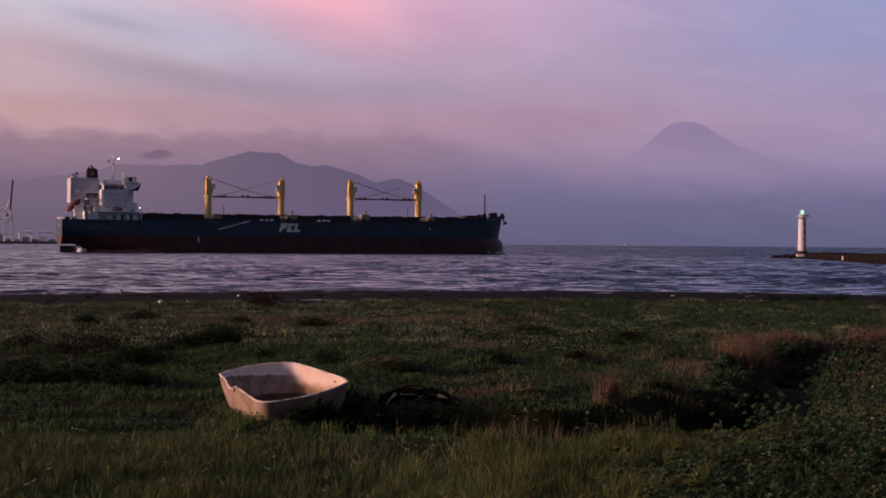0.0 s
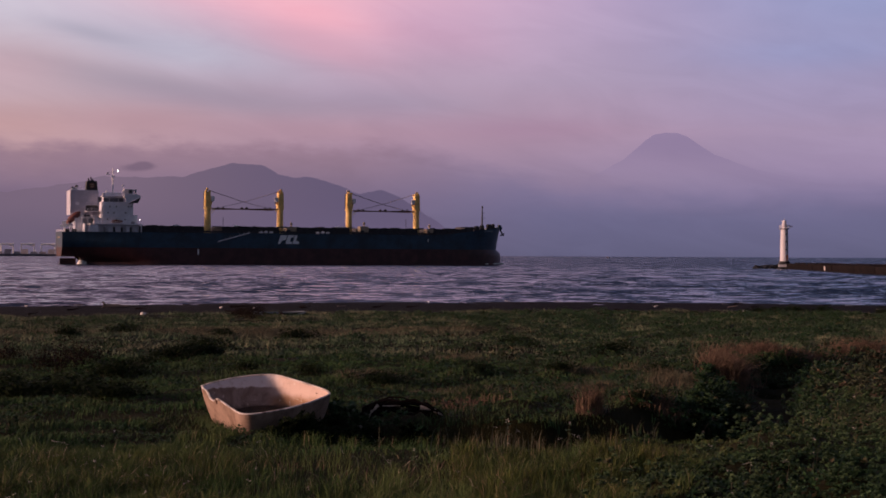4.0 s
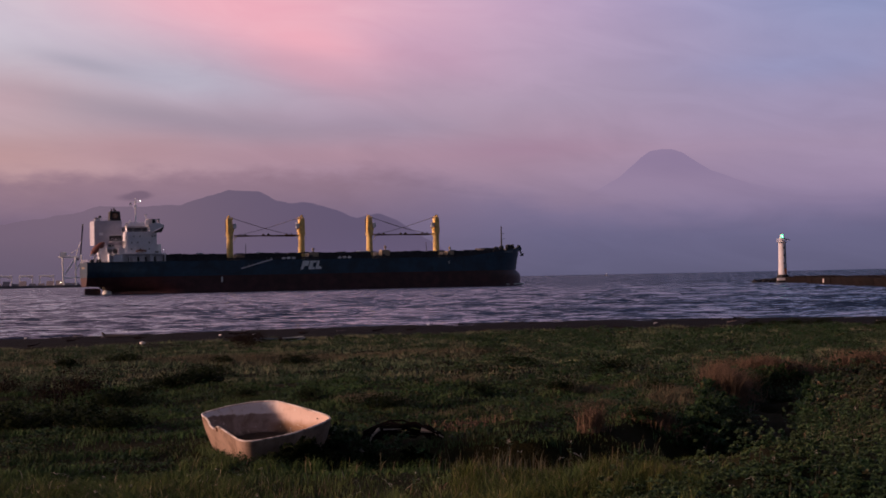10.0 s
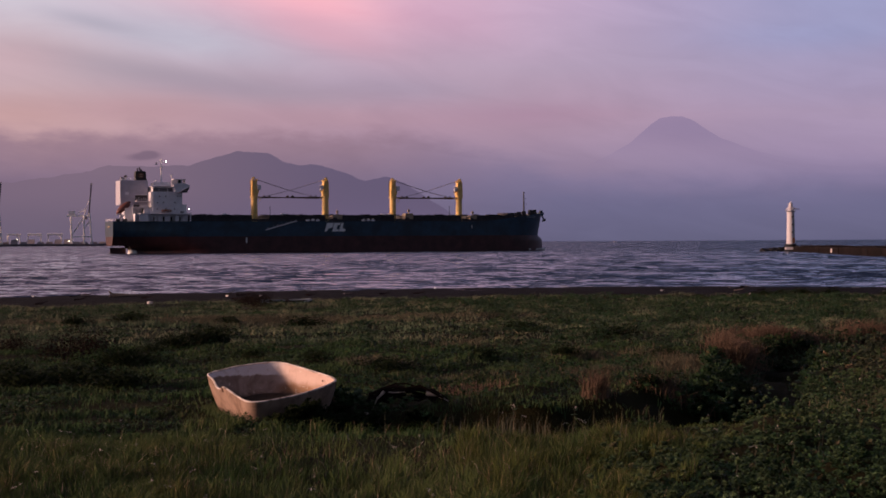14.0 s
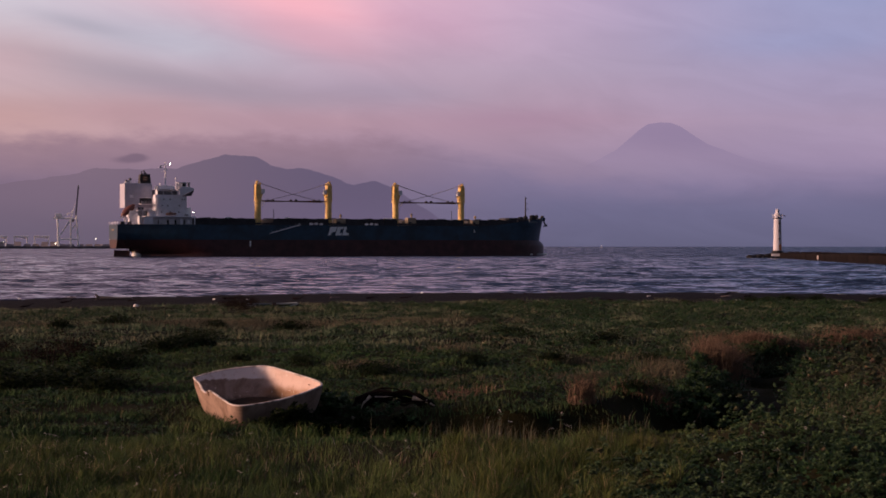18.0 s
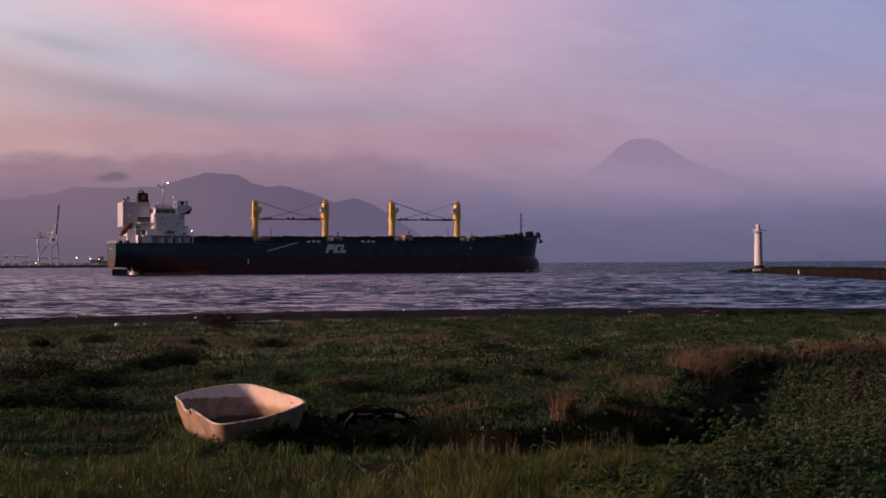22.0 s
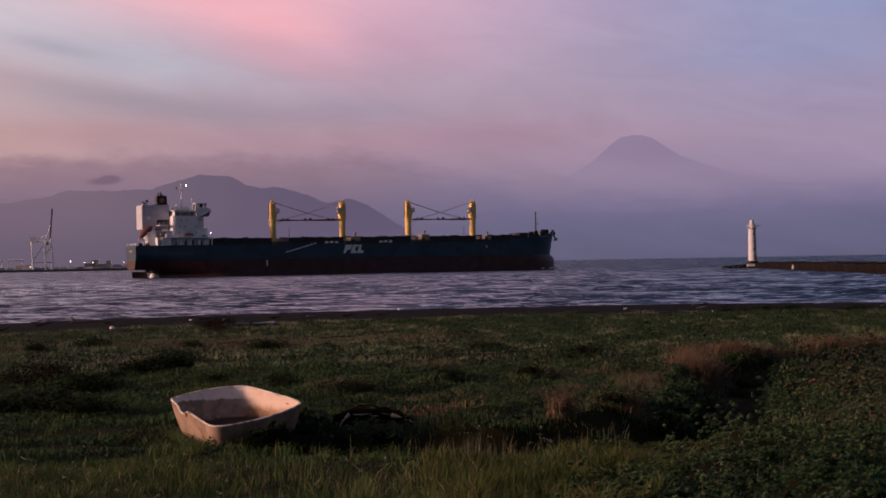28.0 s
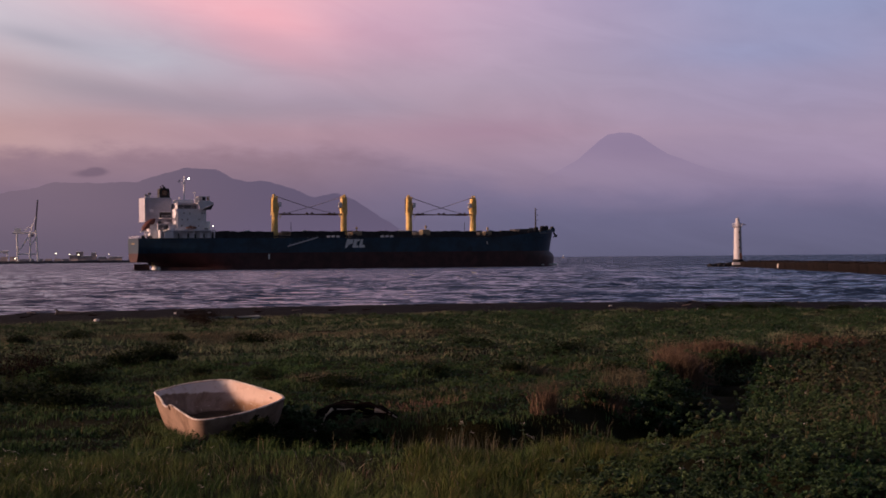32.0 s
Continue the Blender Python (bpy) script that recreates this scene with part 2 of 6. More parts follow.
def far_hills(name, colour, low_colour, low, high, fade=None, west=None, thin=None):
    """Distant hills with evening haze painted into an even glow that changes a little with height; fade: heights
    between which they melt into the haze; thin: how far they melt westward.
    """
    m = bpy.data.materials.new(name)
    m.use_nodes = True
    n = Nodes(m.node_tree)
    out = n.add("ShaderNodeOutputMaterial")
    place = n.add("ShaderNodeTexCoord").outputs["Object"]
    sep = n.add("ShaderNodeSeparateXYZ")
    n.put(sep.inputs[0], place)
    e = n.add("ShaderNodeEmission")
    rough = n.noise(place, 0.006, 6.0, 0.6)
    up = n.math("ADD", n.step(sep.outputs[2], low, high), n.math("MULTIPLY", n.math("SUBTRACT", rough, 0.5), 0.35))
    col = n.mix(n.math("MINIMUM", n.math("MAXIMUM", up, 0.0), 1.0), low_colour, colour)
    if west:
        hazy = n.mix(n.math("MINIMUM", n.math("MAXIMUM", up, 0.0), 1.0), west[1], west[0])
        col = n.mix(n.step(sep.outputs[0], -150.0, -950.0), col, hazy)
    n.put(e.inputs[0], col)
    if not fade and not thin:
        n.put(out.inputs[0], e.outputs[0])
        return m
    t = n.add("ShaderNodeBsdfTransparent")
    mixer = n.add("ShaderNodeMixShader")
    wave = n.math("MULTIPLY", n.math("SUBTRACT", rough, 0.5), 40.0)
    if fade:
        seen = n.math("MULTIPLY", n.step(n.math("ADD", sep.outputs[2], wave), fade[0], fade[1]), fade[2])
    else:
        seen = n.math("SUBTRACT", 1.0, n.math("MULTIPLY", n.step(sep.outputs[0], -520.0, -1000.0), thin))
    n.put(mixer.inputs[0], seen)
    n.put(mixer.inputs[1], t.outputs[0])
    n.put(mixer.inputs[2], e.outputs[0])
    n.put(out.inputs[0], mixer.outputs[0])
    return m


def stained_shell():
    """Gelcoat inside the dinghy: white above, a ragged brown tide mark below; one wall has sunlight painted in peach
    over a rusty stain.
    """
    m = bpy.data.materials.new("stained_gelcoat_inside")
    m.use_nodes = True
    n = Nodes(m.node_tree)
    b = n.add("ShaderNodeBsdfPrincipled")
    n.put(n.add("ShaderNodeOutputMaterial").inputs[0], b.outputs[0])
    place = n.add("ShaderNodeTexCoord").outputs["Object"]
    sep = n.add("ShaderNodeSeparateXYZ")
    n.put(sep.inputs[0], place)
    grain = n.noise(place, 9.0, 6.0, 0.65)
    blot = n.noise(place, 2.2, 6.0, 0.7, 0.8)
    sun_side = n.step(n.math("ADD", sep.outputs[0], n.math("MULTIPLY", n.math("SUBTRACT", blot, 0.5), 0.5)), -0.15, 0.3)  # the sunlit wall, its warm light put into the colour
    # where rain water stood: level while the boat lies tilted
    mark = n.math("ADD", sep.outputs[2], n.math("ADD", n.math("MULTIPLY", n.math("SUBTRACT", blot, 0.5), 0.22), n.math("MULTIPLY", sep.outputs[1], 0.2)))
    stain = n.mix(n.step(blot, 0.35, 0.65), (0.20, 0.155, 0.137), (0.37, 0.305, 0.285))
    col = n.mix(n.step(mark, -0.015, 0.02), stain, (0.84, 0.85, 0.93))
    sun_tone = n.mix(n.step(mark, -0.24, -0.07), (0.29, 0.145, 0.065), (0.60, 0.45, 0.40))
    col = n.mix(sun_side, col, sun_tone)
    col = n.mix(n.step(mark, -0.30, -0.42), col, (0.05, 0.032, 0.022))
    col = n.mix(n.math("MULTIPLY", n.step(grain, 0.5, 0.75), 0.3), col, (0.20, 0.12, 0.08))
    flake = n.noise(place, 5.5, 4.0, 0.7, 1.2)
    col = n.mix(n.math("MULTIPLY", n.step(flake, 0.60, 0.66), 0.7), col, (0.66, 0.60, 0.57))
    n.put(b.inputs["Base Color"], col)
    b.inputs["Roughness"].default_value = 0.6
    bump = n.add("ShaderNodeBump")
    bump.inputs["Strength"].default_value = 0.25
    bump.inputs["Distance"].default_value = 0.01
    n.put(bump.inputs["Height"], grain)
    n.put(b.inputs["Normal"], bump.outputs[0])
    return m


def sea_water():
    m = bpy.data.materials.new("sea_water")
    m.use_nodes = True
    n = Nodes(m.node_tree)
    b = n.add("ShaderNodeBsdfPrincipled")
    n.put(n.add("ShaderNodeOutputMaterial").inputs[0], b.outputs[0])
    b.inputs["Base Color"].default_value = (0.012, 0.022, 0.050, 1)
    b.inputs["Roughness"].default_value = 0.12
    b.inputs["IOR"].default_value = 1.33
    place = n.add("ShaderNodeTexCoord").outputs["Object"]
    turn = n.add("ShaderNodeMapping")
    turn.inputs["Rotation"].default_value = (0, 0, radians(5))
    turn.inputs["Scale"].default_value = (0.38, 1.0, 1.0)
    n.put(turn.inputs[0], place)
    def tilt(scale, amount):
        node = n.add("ShaderNodeTexNoise")
        n.put(node.inputs["Vector"], turn.outputs[0])
        node.inputs["Scale"].default_value, node.inputs["Detail"].default_value = scale, 3.0
        v = n.add("ShaderNodeVectorMath", op="SUBTRACT")
        n.put(v.inputs[0], node.outputs["Color"])
        v.inputs[1].default_value = (0.5, 0.5, 0.5)
        w = n.add("ShaderNodeVectorMath", op="MULTIPLY")
        n.put(w.inputs[0], v.outputs[0])
        w.inputs[1].default_value = (amount, amount, 0.0)
        return w.outputs[0]

    # the slopes of wavelets too small for the mesh
    lean = n.add("ShaderNodeVectorMath", op="ADD")
    n.put(lean.inputs[0], n.add("ShaderNodeNewGeometry").outputs["Normal"])
    # all normals lean towards the camera, more with distance, to darken the reflections
    dist = n.add("ShaderNodeSeparateXYZ")
    n.put(dist.inputs[0], place)
    tip = n.add("ShaderNodeCombineXYZ")
    tip.inputs[0].default_value = -0.02
    n.put(tip.inputs[1], n.math("SUBTRACT", -0.15, n.math("MULTIPLY", n.step(dist.outputs[1], 180.0, 700.0), 0.10)))
    n.put(lean.inputs[1], tip.outputs[0])
    total = lean.outputs[0]
    for scale, amount in ((3.4, 0.9), (0.9, 0.8), (0.33, 0.75), (0.12, 0.2)):
        v = n.add("ShaderNodeVectorMath", op="ADD")
        n.put(v.inputs[0], total)
        n.put(v.inputs[1], tilt(scale, amount))
        total = v.outputs[0]
    v = n.add("ShaderNodeVectorMath", op="NORMALIZE")
    n.put(v.inputs[0], total)
    n.put(b.inputs["Normal"], v.outputs[0])
    return m


def meadow_soil():
    """Soil and litter under the grass, dark volcanic sand on the beach."""
    m = bpy.data.materials.new("meadow_soil")
    m.use_nodes = True
    n = Nodes(m.node_tree)
    b = n.add("ShaderNodeBsdfPrincipled")
    n.put(n.add("ShaderNodeOutputMaterial").inputs[0], b.outputs[0])
    place = n.add("ShaderNodeTexCoord").outputs["Object"]
    sep = n.add("ShaderNodeSeparateXYZ")
    n.put(sep.inputs[0], place)
    broad = n.noise(place, 0.22, 5.0, 0.6)
    grain = n.noise(place, 9.0, 5.0, 0.65)
    pebble = n.noise(place, 2.2, 5.0, 0.7)
    green = n.mix(n.step(broad, 0.35, 0.65), (0.008, 0.010, 0.004), (0.022, 0.021, 0.008))
    green = n.mix(n.math("MULTIPLY", grain, 0.5), green, (0.016, 0.014, 0.008))
    sand = n.mix(n.step(pebble, 0.35, 0.7), (0.007, 0.006, 0.007), (0.013, 0.012, 0.014))
    sand = n.mix(n.math("MULTIPLY", n.step(grain, 0.55, 0.75), 0.5), sand, (0.05, 0.045, 0.048))
    edge = n.math("ADD", sep.outputs[2], n.math("MULTIPLY", n.math("SUBTRACT", broad, 0.5), 0.25))
    beach = n.math("MULTIPLY", n.math("SUBTRACT", 1.0, n.step(edge, 0.62, 0.86)), n.step(sep.outputs[1], 52.0, 62.0))
    col = n.mix(beach, green, sand)
    n.put(b.inputs["Base Color"], col)
    b.inputs["Roughness"].default_value = 0.95
    b.inputs["Specular IOR Level"].default_value = 0.04
    bump = n.add("ShaderNodeBump")
    bump.inputs["Strength"].default_value = 0.7
    bump.inputs["Distance"].default_value = 0.05
    n.put(bump.inputs["Height"], n.math("ADD", grain, pebble))
    n.put(b.inputs["Normal"], bump.outputs[0])
    return m


def foliage(name, one, two, dry=None, dry_amount=0.0, tone=0.45, scale=0.35, plants=5.0, gloss=0.2):
    """Leaves and blades: each its own tone, patches of two greens, some dry ones."""
    m = bpy.data.materials.new(name)
    m.use_nodes = True
    n = Nodes(m.node_tree)
    b = n.add("ShaderNodeBsdfPrincipled")
    n.put(n.add("ShaderNodeOutputMaterial").inputs[0], b.outputs[0])
    place = n.add("ShaderNodeTexCoord").outputs["Object"]
    rnd = n.add("ShaderNodeNewGeometry").outputs["Random Per Island"]
    patch = n.noise(place, scale, 4.0, 0.6)
    col = n.mix(n.step(n.math("ADD", patch, n.math("MULTIPLY", n.math("SUBTRACT", rnd, 0.5), 0.18)), 0.36, 0.64), one, two)
    if dry:
        pick = n.math("FRACT", n.math("MULTIPLY", rnd, 17.3))
        col = n.mix(n.math("LESS_THAN", pick, dry_amount), col, dry)
    col = n.mix(1.0, col, n.ramp(n.noise(place, plants, 3.0, 0.6), [(0.30, 0.5), (0.70, 1.15)]), "MULTIPLY")
    tonal = n.math("FRACT", n.math("MULTIPLY", rnd, 7.7))
    col = n.mix(1.0, col, n.ramp(tonal, [(0, 1 - tone), (1, 1.0)]), "MULTIPLY")
    n.put(b.inputs["Base Color"], col)
    b.inputs["Roughness"].default_value = 0.8
    b.inputs["Specular IOR Level"].default_value = gloss
    # normals bent upward to even out light and dark between leaves
    flat = n.add("ShaderNodeVectorMath", op="ADD")
    n.put(flat.inputs[0], n.add("ShaderNodeNewGeometry").outputs["Normal"])
    flat.inputs[1].default_value = (0, 0, 0.7)
    unit = n.add("ShaderNodeVectorMath", op="NORMALIZE")
    n.put(unit.inputs[0], flat.outputs[0])
    n.put(b.inputs["Normal"], unit.outputs[0])
    return m


M = {
    "soil": meadow_soil(),
    "water": sea_water(),
    "navy": material("navy_hull_paint", (0.014, 0.044, 0.082), 0.4, vary=0.25, scale=0.25, dirt=(0.010, 0.018, 0.028), dirt_scale=0.12, dirt_amount=0.6),
    "antifoul": material("red_antifouling", (0.062, 0.022, 0.024), 0.5, vary=0.3, scale=0.3, dirt=(0.020, 0.010, 0.011), dirt_scale=0.15, dirt_amount=0.6),
    "ship_white": material("ship_white_paint", (0.73, 0.73, 0.80), 0.55, vary=0.06, scale=0.6, dirt=(0.46, 0.43, 0.45), dirt_scale=0.5, dirt_amount=0.2),
    # ship white darkened to stand for shade on the casing's side
    "casing_shade": material("sooty_casing_paint", (0.45, 0.45, 0.55), 0.55, vary=0.08, scale=0.6, dirt=(0.33, 0.31, 0.36), dirt_scale=0.4, dirt_amount=0.3),
    "ship_black": material("black_funnel_paint", (0.015, 0.014, 0.015), 0.5, vary=0.2),
    "ship_deck": material("dark_deck_steel", (0.034, 0.034, 0.042), 0.7, vary=0.35, scale=0.8),
    "crane_yellow": material("crane_yellow_paint", (0.86, 0.60, 0.21), 0.5, vary=0.12, scale=0.8, dirt=(0.35, 0.18, 0.05), dirt_scale=0.6, dirt_amount=0.5),
    "crane_dark": material("greased_dark_steel", (0.05, 0.035, 0.03), 0.6, vary=0.3),
    "rope": material("steel_wire_rope", (0.30, 0.26, 0.30), 0.6),
    "boat_orange": material("lifeboat_orange", (0.13, 0.046, 0.042), 0.5, vary=0.2),
    "cream": material("cream_vent_paint", (0.36, 0.29, 0.21), 0.6, vary=0.15, scale=1.5, dirt=(0.25, 0.16, 0.1), dirt_amount=0.4),
    "logo_white": material("logo_white_paint", (0.74, 0.76, 0.78), 0.5, vary=0.06),
    "window_dark": material("dark_window_glass", (0.012, 0.014, 0.02), 0.15, vary=0.1),
    # plain grey, lighter than the other windows
    "bridge_glass": material("dusty_bridge_glass", (0.10, 0.10, 0.125), 0.25, vary=0.15),
    "foam": material("sea_foam", (0.90, 0.89, 0.90), 0.8, vary=0.15, scale=2.0),
    "rust": material("rusty_steel", (0.12, 0.055, 0.035), 0.8, vary=0.4, scale=2.0),
    "tower_white": material("lighthouse_white_paint", (0.55, 0.55, 0.62), 0.6, vary=0.05, scale=0.8, dirt=(0.46, 0.43, 0.46), dirt_scale=0.6, dirt_amount=0.35),
    "concrete": material("weathered_concrete", (0.014, 0.0105, 0.0105), 0.9, vary=0.8, scale=0.9, bump=0.4, bump_scale=6, dirt=(0.007, 0.006, 0.006), dirt_scale=0.5, dirt_amount=0.8, each=0.3, specular=0.05),
    "wet_rock": material("dark_wet_rock", (0.015, 0.016, 0.021), 0.7, vary=0.4, scale=1.2, bump=0.5, bump_scale=4, each=0.3, specular=0.2),
    "pale_panel": material("pale_sign_paint", (0.62, 0.58, 0.56), 0.6, vary=0.1),
    "port_white": material("pale_gantry_paint", (0.93, 0.90, 0.92), 0.6, vary=0.1, scale=0.2),
    "port_grey": material("grey_blue_port_paint", (0.40, 0.37, 0.41), 0.8, vary=0.2, scale=0.1, each=0.3),
    "port_dark": material("dark_port_steel", (0.17, 0.15, 0.18), 0.8, vary=0.2, scale=0.1),
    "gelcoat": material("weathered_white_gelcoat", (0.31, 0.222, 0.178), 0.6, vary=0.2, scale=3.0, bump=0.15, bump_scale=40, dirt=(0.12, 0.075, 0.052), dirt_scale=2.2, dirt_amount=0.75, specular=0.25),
    "gelcoat_in": stained_shell(),
    "rim": material("scuffed_rim_gelcoat", (0.66, 0.59, 0.55), 0.5, vary=0.2, scale=6.0, dirt=(0.09, 0.06, 0.045), dirt_scale=4.5, dirt_amount=0.95),
    "silt": material("wet_silt_and_leaves", (0.045, 0.030, 0.020), 0.8, vary=0.5, scale=5.0, bump=0.5, bump_scale=15),
    "driftwood": material("bleached_driftwood", (0.40, 0.35, 0.31), 0.85, vary=0.35, scale=7.0, bump=0.4, bump_scale=40),
    "grey_wood": material("grey_beach_wood", (0.13, 0.11, 0.105), 0.85, vary=0.35, scale=7.0),
    "old_wood": material("dark_wet_wood", (0.010, 0.007, 0.007), 0.9, vary=0.4, scale=4.0, bump=0.5, bump_scale=20, specular=0.05),
    "sheet": material("pale_blue_plastic_sheet", (0.22, 0.26, 0.30), 0.5, vary=0.2, scale=1.0),
    "litter": material("bleached_plastic_litter", (0.66, 0.62, 0.60), 0.5, vary=0.15, scale=5.0),
    "lamp_white": glowing("deck_lamp_glow", (1.0, 0.92, 0.80), 12.0),
    "port_lamp": glowing("port_floodlight_glow", (1.0, 0.82, 0.6), 6.0),
    "lamp_green": glowing("green_beacon_glow", (0.10, 0.95, 0.45), 2.2),
    "lamp_core": glowing("green_white_beacon_core", (0.55, 1.0, 0.78), 2.6),
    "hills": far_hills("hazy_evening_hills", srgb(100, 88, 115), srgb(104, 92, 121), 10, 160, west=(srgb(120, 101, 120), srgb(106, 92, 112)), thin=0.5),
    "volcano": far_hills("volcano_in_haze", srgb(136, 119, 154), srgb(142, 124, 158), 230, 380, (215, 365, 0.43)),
    "grass": foliage("meadow_grass", (0.034, 0.083, 0.022), (0.057, 0.090, 0.031), (0.125, 0.112, 0.055), 0.03, tone=0.2, plants=1.1),
    "grass_far": foliage("far_straw_grass", (0.093, 0.140, 0.077), (0.153, 0.166, 0.104), (0.16, 0.14, 0.08), 0.05, tone=0.2, scale=0.16, plants=1.2),
    "grass_front": foliage("tall_front_grass", (0.042, 0.095, 0.020), (0.110, 0.152, 0.042), (0.26, 0.22, 0.13), 0.06, tone=0.4, scale=0.55),
    "tussock": foliage("golden_tussock_grass", (0.065, 0.092, 0.016), (0.112, 0.130, 0.030), (0.28, 0.22, 0.12), 0.08, tone=0.4, scale=0.8),
    "red_grass": foliage("reddish_dry_grass", (0.20, 0.130, 0.088), (0.145, 0.10, 0.064), (0.26, 0.18, 0.13), 0.2),
    "tan_grass": foliage("tan_dry_grass", (0.097, 0.106, 0.067), (0.125, 0.120, 0.077), (0.17, 0.13, 0.08), 0.2),
    "weed": foliage("broad_leaved_weeds", (0.063, 0.124, 0.053), (0.098, 0.157, 0.071), (0.17, 0.17, 0.09), 0.03, tone=0.3, scale=0.6, plants=1.6),
    "far_weed": foliage("browning_weeds", (0.047, 0.074, 0.042), (0.074, 0.089, 0.051), (0.15, 0.11, 0.07), 0.10, tone=0.25, scale=0.5, plants=1.8),
    "low_weed": foliage("low_green_weeds", (0.025, 0.070, 0.023), (0.043, 0.082, 0.029), (0.10, 0.082, 0.042), 0.03, tone=0.15, scale=0.25, plants=1.2),
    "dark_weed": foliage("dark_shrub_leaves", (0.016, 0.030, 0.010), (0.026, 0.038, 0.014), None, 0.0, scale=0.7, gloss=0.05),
    # leaves coloured near black to stand for the ditch's shade
    "shade_weed": foliage("rank_ditch_leaves", (0.007, 0.012, 0.005), (0.012, 0.019, 0.007), None, 0.0, scale=0.7, gloss=0.0),
    "brown_shrub": foliage("brown_shrub_twigs", (0.020, 0.013, 0.010), (0.030, 0.019, 0.014), None, 0.0, scale=0.7, gloss=0.05),
    "stem": material("weed_stems", (0.05, 0.042, 0.02), 0.8),
    "straw": foliage("dead_straw", (0.50, 0.45, 0.36), (0.40, 0.34, 0.24), None, 0.0, tone=0.5),
    "flower": foliage("faded_pale_flowers", (0.58, 0.55, 0.50), (0.46, 0.43, 0.36), None, 0.0),
}

# ---- mesh helpers ----


def part(name, bm, mat, parent=None, label="", smooth=False, kind=""):
    """Links a bmesh as one mesh object under a thing or a part."""
    me = bpy.data.meshes.new(name)
    if smooth:
        for face in bm.faces:
            face.smooth = True
    bm.to_mesh(me)
    bm.free()
    if smooth:
        me.set_sharp_from_angle(angle=radians(42))
    me.materials.append(mat)
    ob = new(name, me)
    ob.parent = parent
    return tagged(ob, label, kind=kind)


def thing(name, label, category, group="", kind=""):
    return tagged(new(name), label, category, group, kind)


def box(bm, centre, size, bevel=0.0, turn=None):
    m = Matrix.Translation(centre) @ (turn or Matrix()) @ Matrix.Diagonal((*size, 1))
    made = bmesh.ops.create_cube(bm, size=1, matrix=m)["verts"]
    if bevel:
        edges = {e for v in made for e in v.link_edges}
        bmesh.ops.bevel(bm, geom=list(edges), offset=bevel, segments=2, affect="EDGES")
    return bm


def bar(bm, a, b, r0, r1=None, seg=10, caps=True):
    """A round bar from a to b."""
    a, b = Vector(a), Vector(b)
    d = b - a
    m = Matrix.Translation((a + b) / 2) @ d.to_track_quat("Z", "Y").to_matrix().to_4x4()
    bmesh.ops.create_cone(bm, cap_ends=caps, segments=seg, radius1=r0, radius2=r0 if r1 is None else r1, depth=d.length, matrix=m)
    return bm


def tube(bm, line, r0, r1=None, seg=7):
    """One bent round branch along a line of points, tapering."""
    r1 = r0 if r1 is None else r1
    rings = []
    for i, p in enumerate(line):
        d = (line[min(i + 1, len(line) - 1)] - line[max(i - 1, 0)]).normalized()
        u = d.orthogonal().normalized() if i == 0 else (rings_u - d * rings_u.dot(d)).normalized()
        rings_u, w = u, d.cross(u)
        r = r0 + (r1 - r0) * i / (len(line) - 1)
        rings.append([bm.verts.new(p + (u * math.cos(a) + w * math.sin(a)) * r) for a in (2 * math.pi * k / seg for k in range(seg))])
    for a, b in zip(rings, rings[1:]):
        for k in range(seg):
            bm.faces.new((a[k], a[(k + 1) % seg], b[(k + 1) % seg], b[k]))
    bm.faces.new(rings[0][::-1])
    bm.faces.new(rings[-1])
    return bm


def beam(bm, a, b, w, h=None):
    """A square beam from a to b."""
    a, b = Vector(a), Vector(b)
    d = b - a
    return box(bm, (a + b) / 2, (w, h or w, d.length), 0, d.to_track_quat("Z", "Y").to_matrix().to_4x4())


def ball(bm, centre, r, squash=(1, 1, 1), sub=2):
    bmesh.ops.create_icosphere(bm, subdivisions=sub, radius=r, matrix=Matrix.Translation(centre) @ Matrix.Diagonal((*squash, 1)))
    return bm


def B():
    return bmesh.new()


def boxed(name, centre, size, mat, parent, bevel=0.0, label="", turn=None):
    return part(name, box(B(), centre, size, bevel, turn), mat, parent, label)


def barred(name, a, b, r0, mat, parent, r1=None, seg=10, label=""):
    return part(name, bar(B(), a, b, r0, r1, seg), mat, parent, label, smooth=seg > 8)


def plate(name, outline, axis_origin, mat, parent, thick, label=""):
    """A flat plate: outline points (u, v) are turned by axis_origin(u, v, w) into places, w running through the thickness."""
    bm = B()
    front = [bm.verts.new(axis_origin(u, v, 0.0)) for u, v in outline]
    back = [bm.verts.new(axis_origin(u, v, thick)) for u, v in outline]
    bm.faces.new(front)
    bm.faces.new(back[::-1])
    for i in range(len(front)):
        j = (i + 1) % len(front)
        bm.faces.new((front[j], front[i], back[i], back[j]))
    bmesh.ops.recalc_face_normals(bm, faces=bm.faces)
    return part(name, bm, mat, parent, label)


def mesh_of(name, verts, faces, mat, smooth=True):
    """A mesh object from arrays; faces all with the same number of corners."""
    verts, faces = np.asarray(verts, dtype=np.float32), np.asarray(faces, dtype=np.int32)
    me = bpy.data.meshes.new(name)
    k = faces.shape[1]
    me.vertices.add(len(verts))
    me.vertices.foreach_set("co", verts.ravel())
    me.loops.add(faces.size)
    me.loops.foreach_set("vertex_index", faces.ravel())
    me.polygons.add(len(faces))
    me.polygons.foreach_set("loop_start", np.arange(len(faces), dtype=np.int32) * k)
    if smooth:
        me.polygons.foreach_set("use_smooth", np.ones(len(faces), dtype=bool))
    me.update(calc_edges=True)
    me.materials.append(mat)
    return new(name, me)


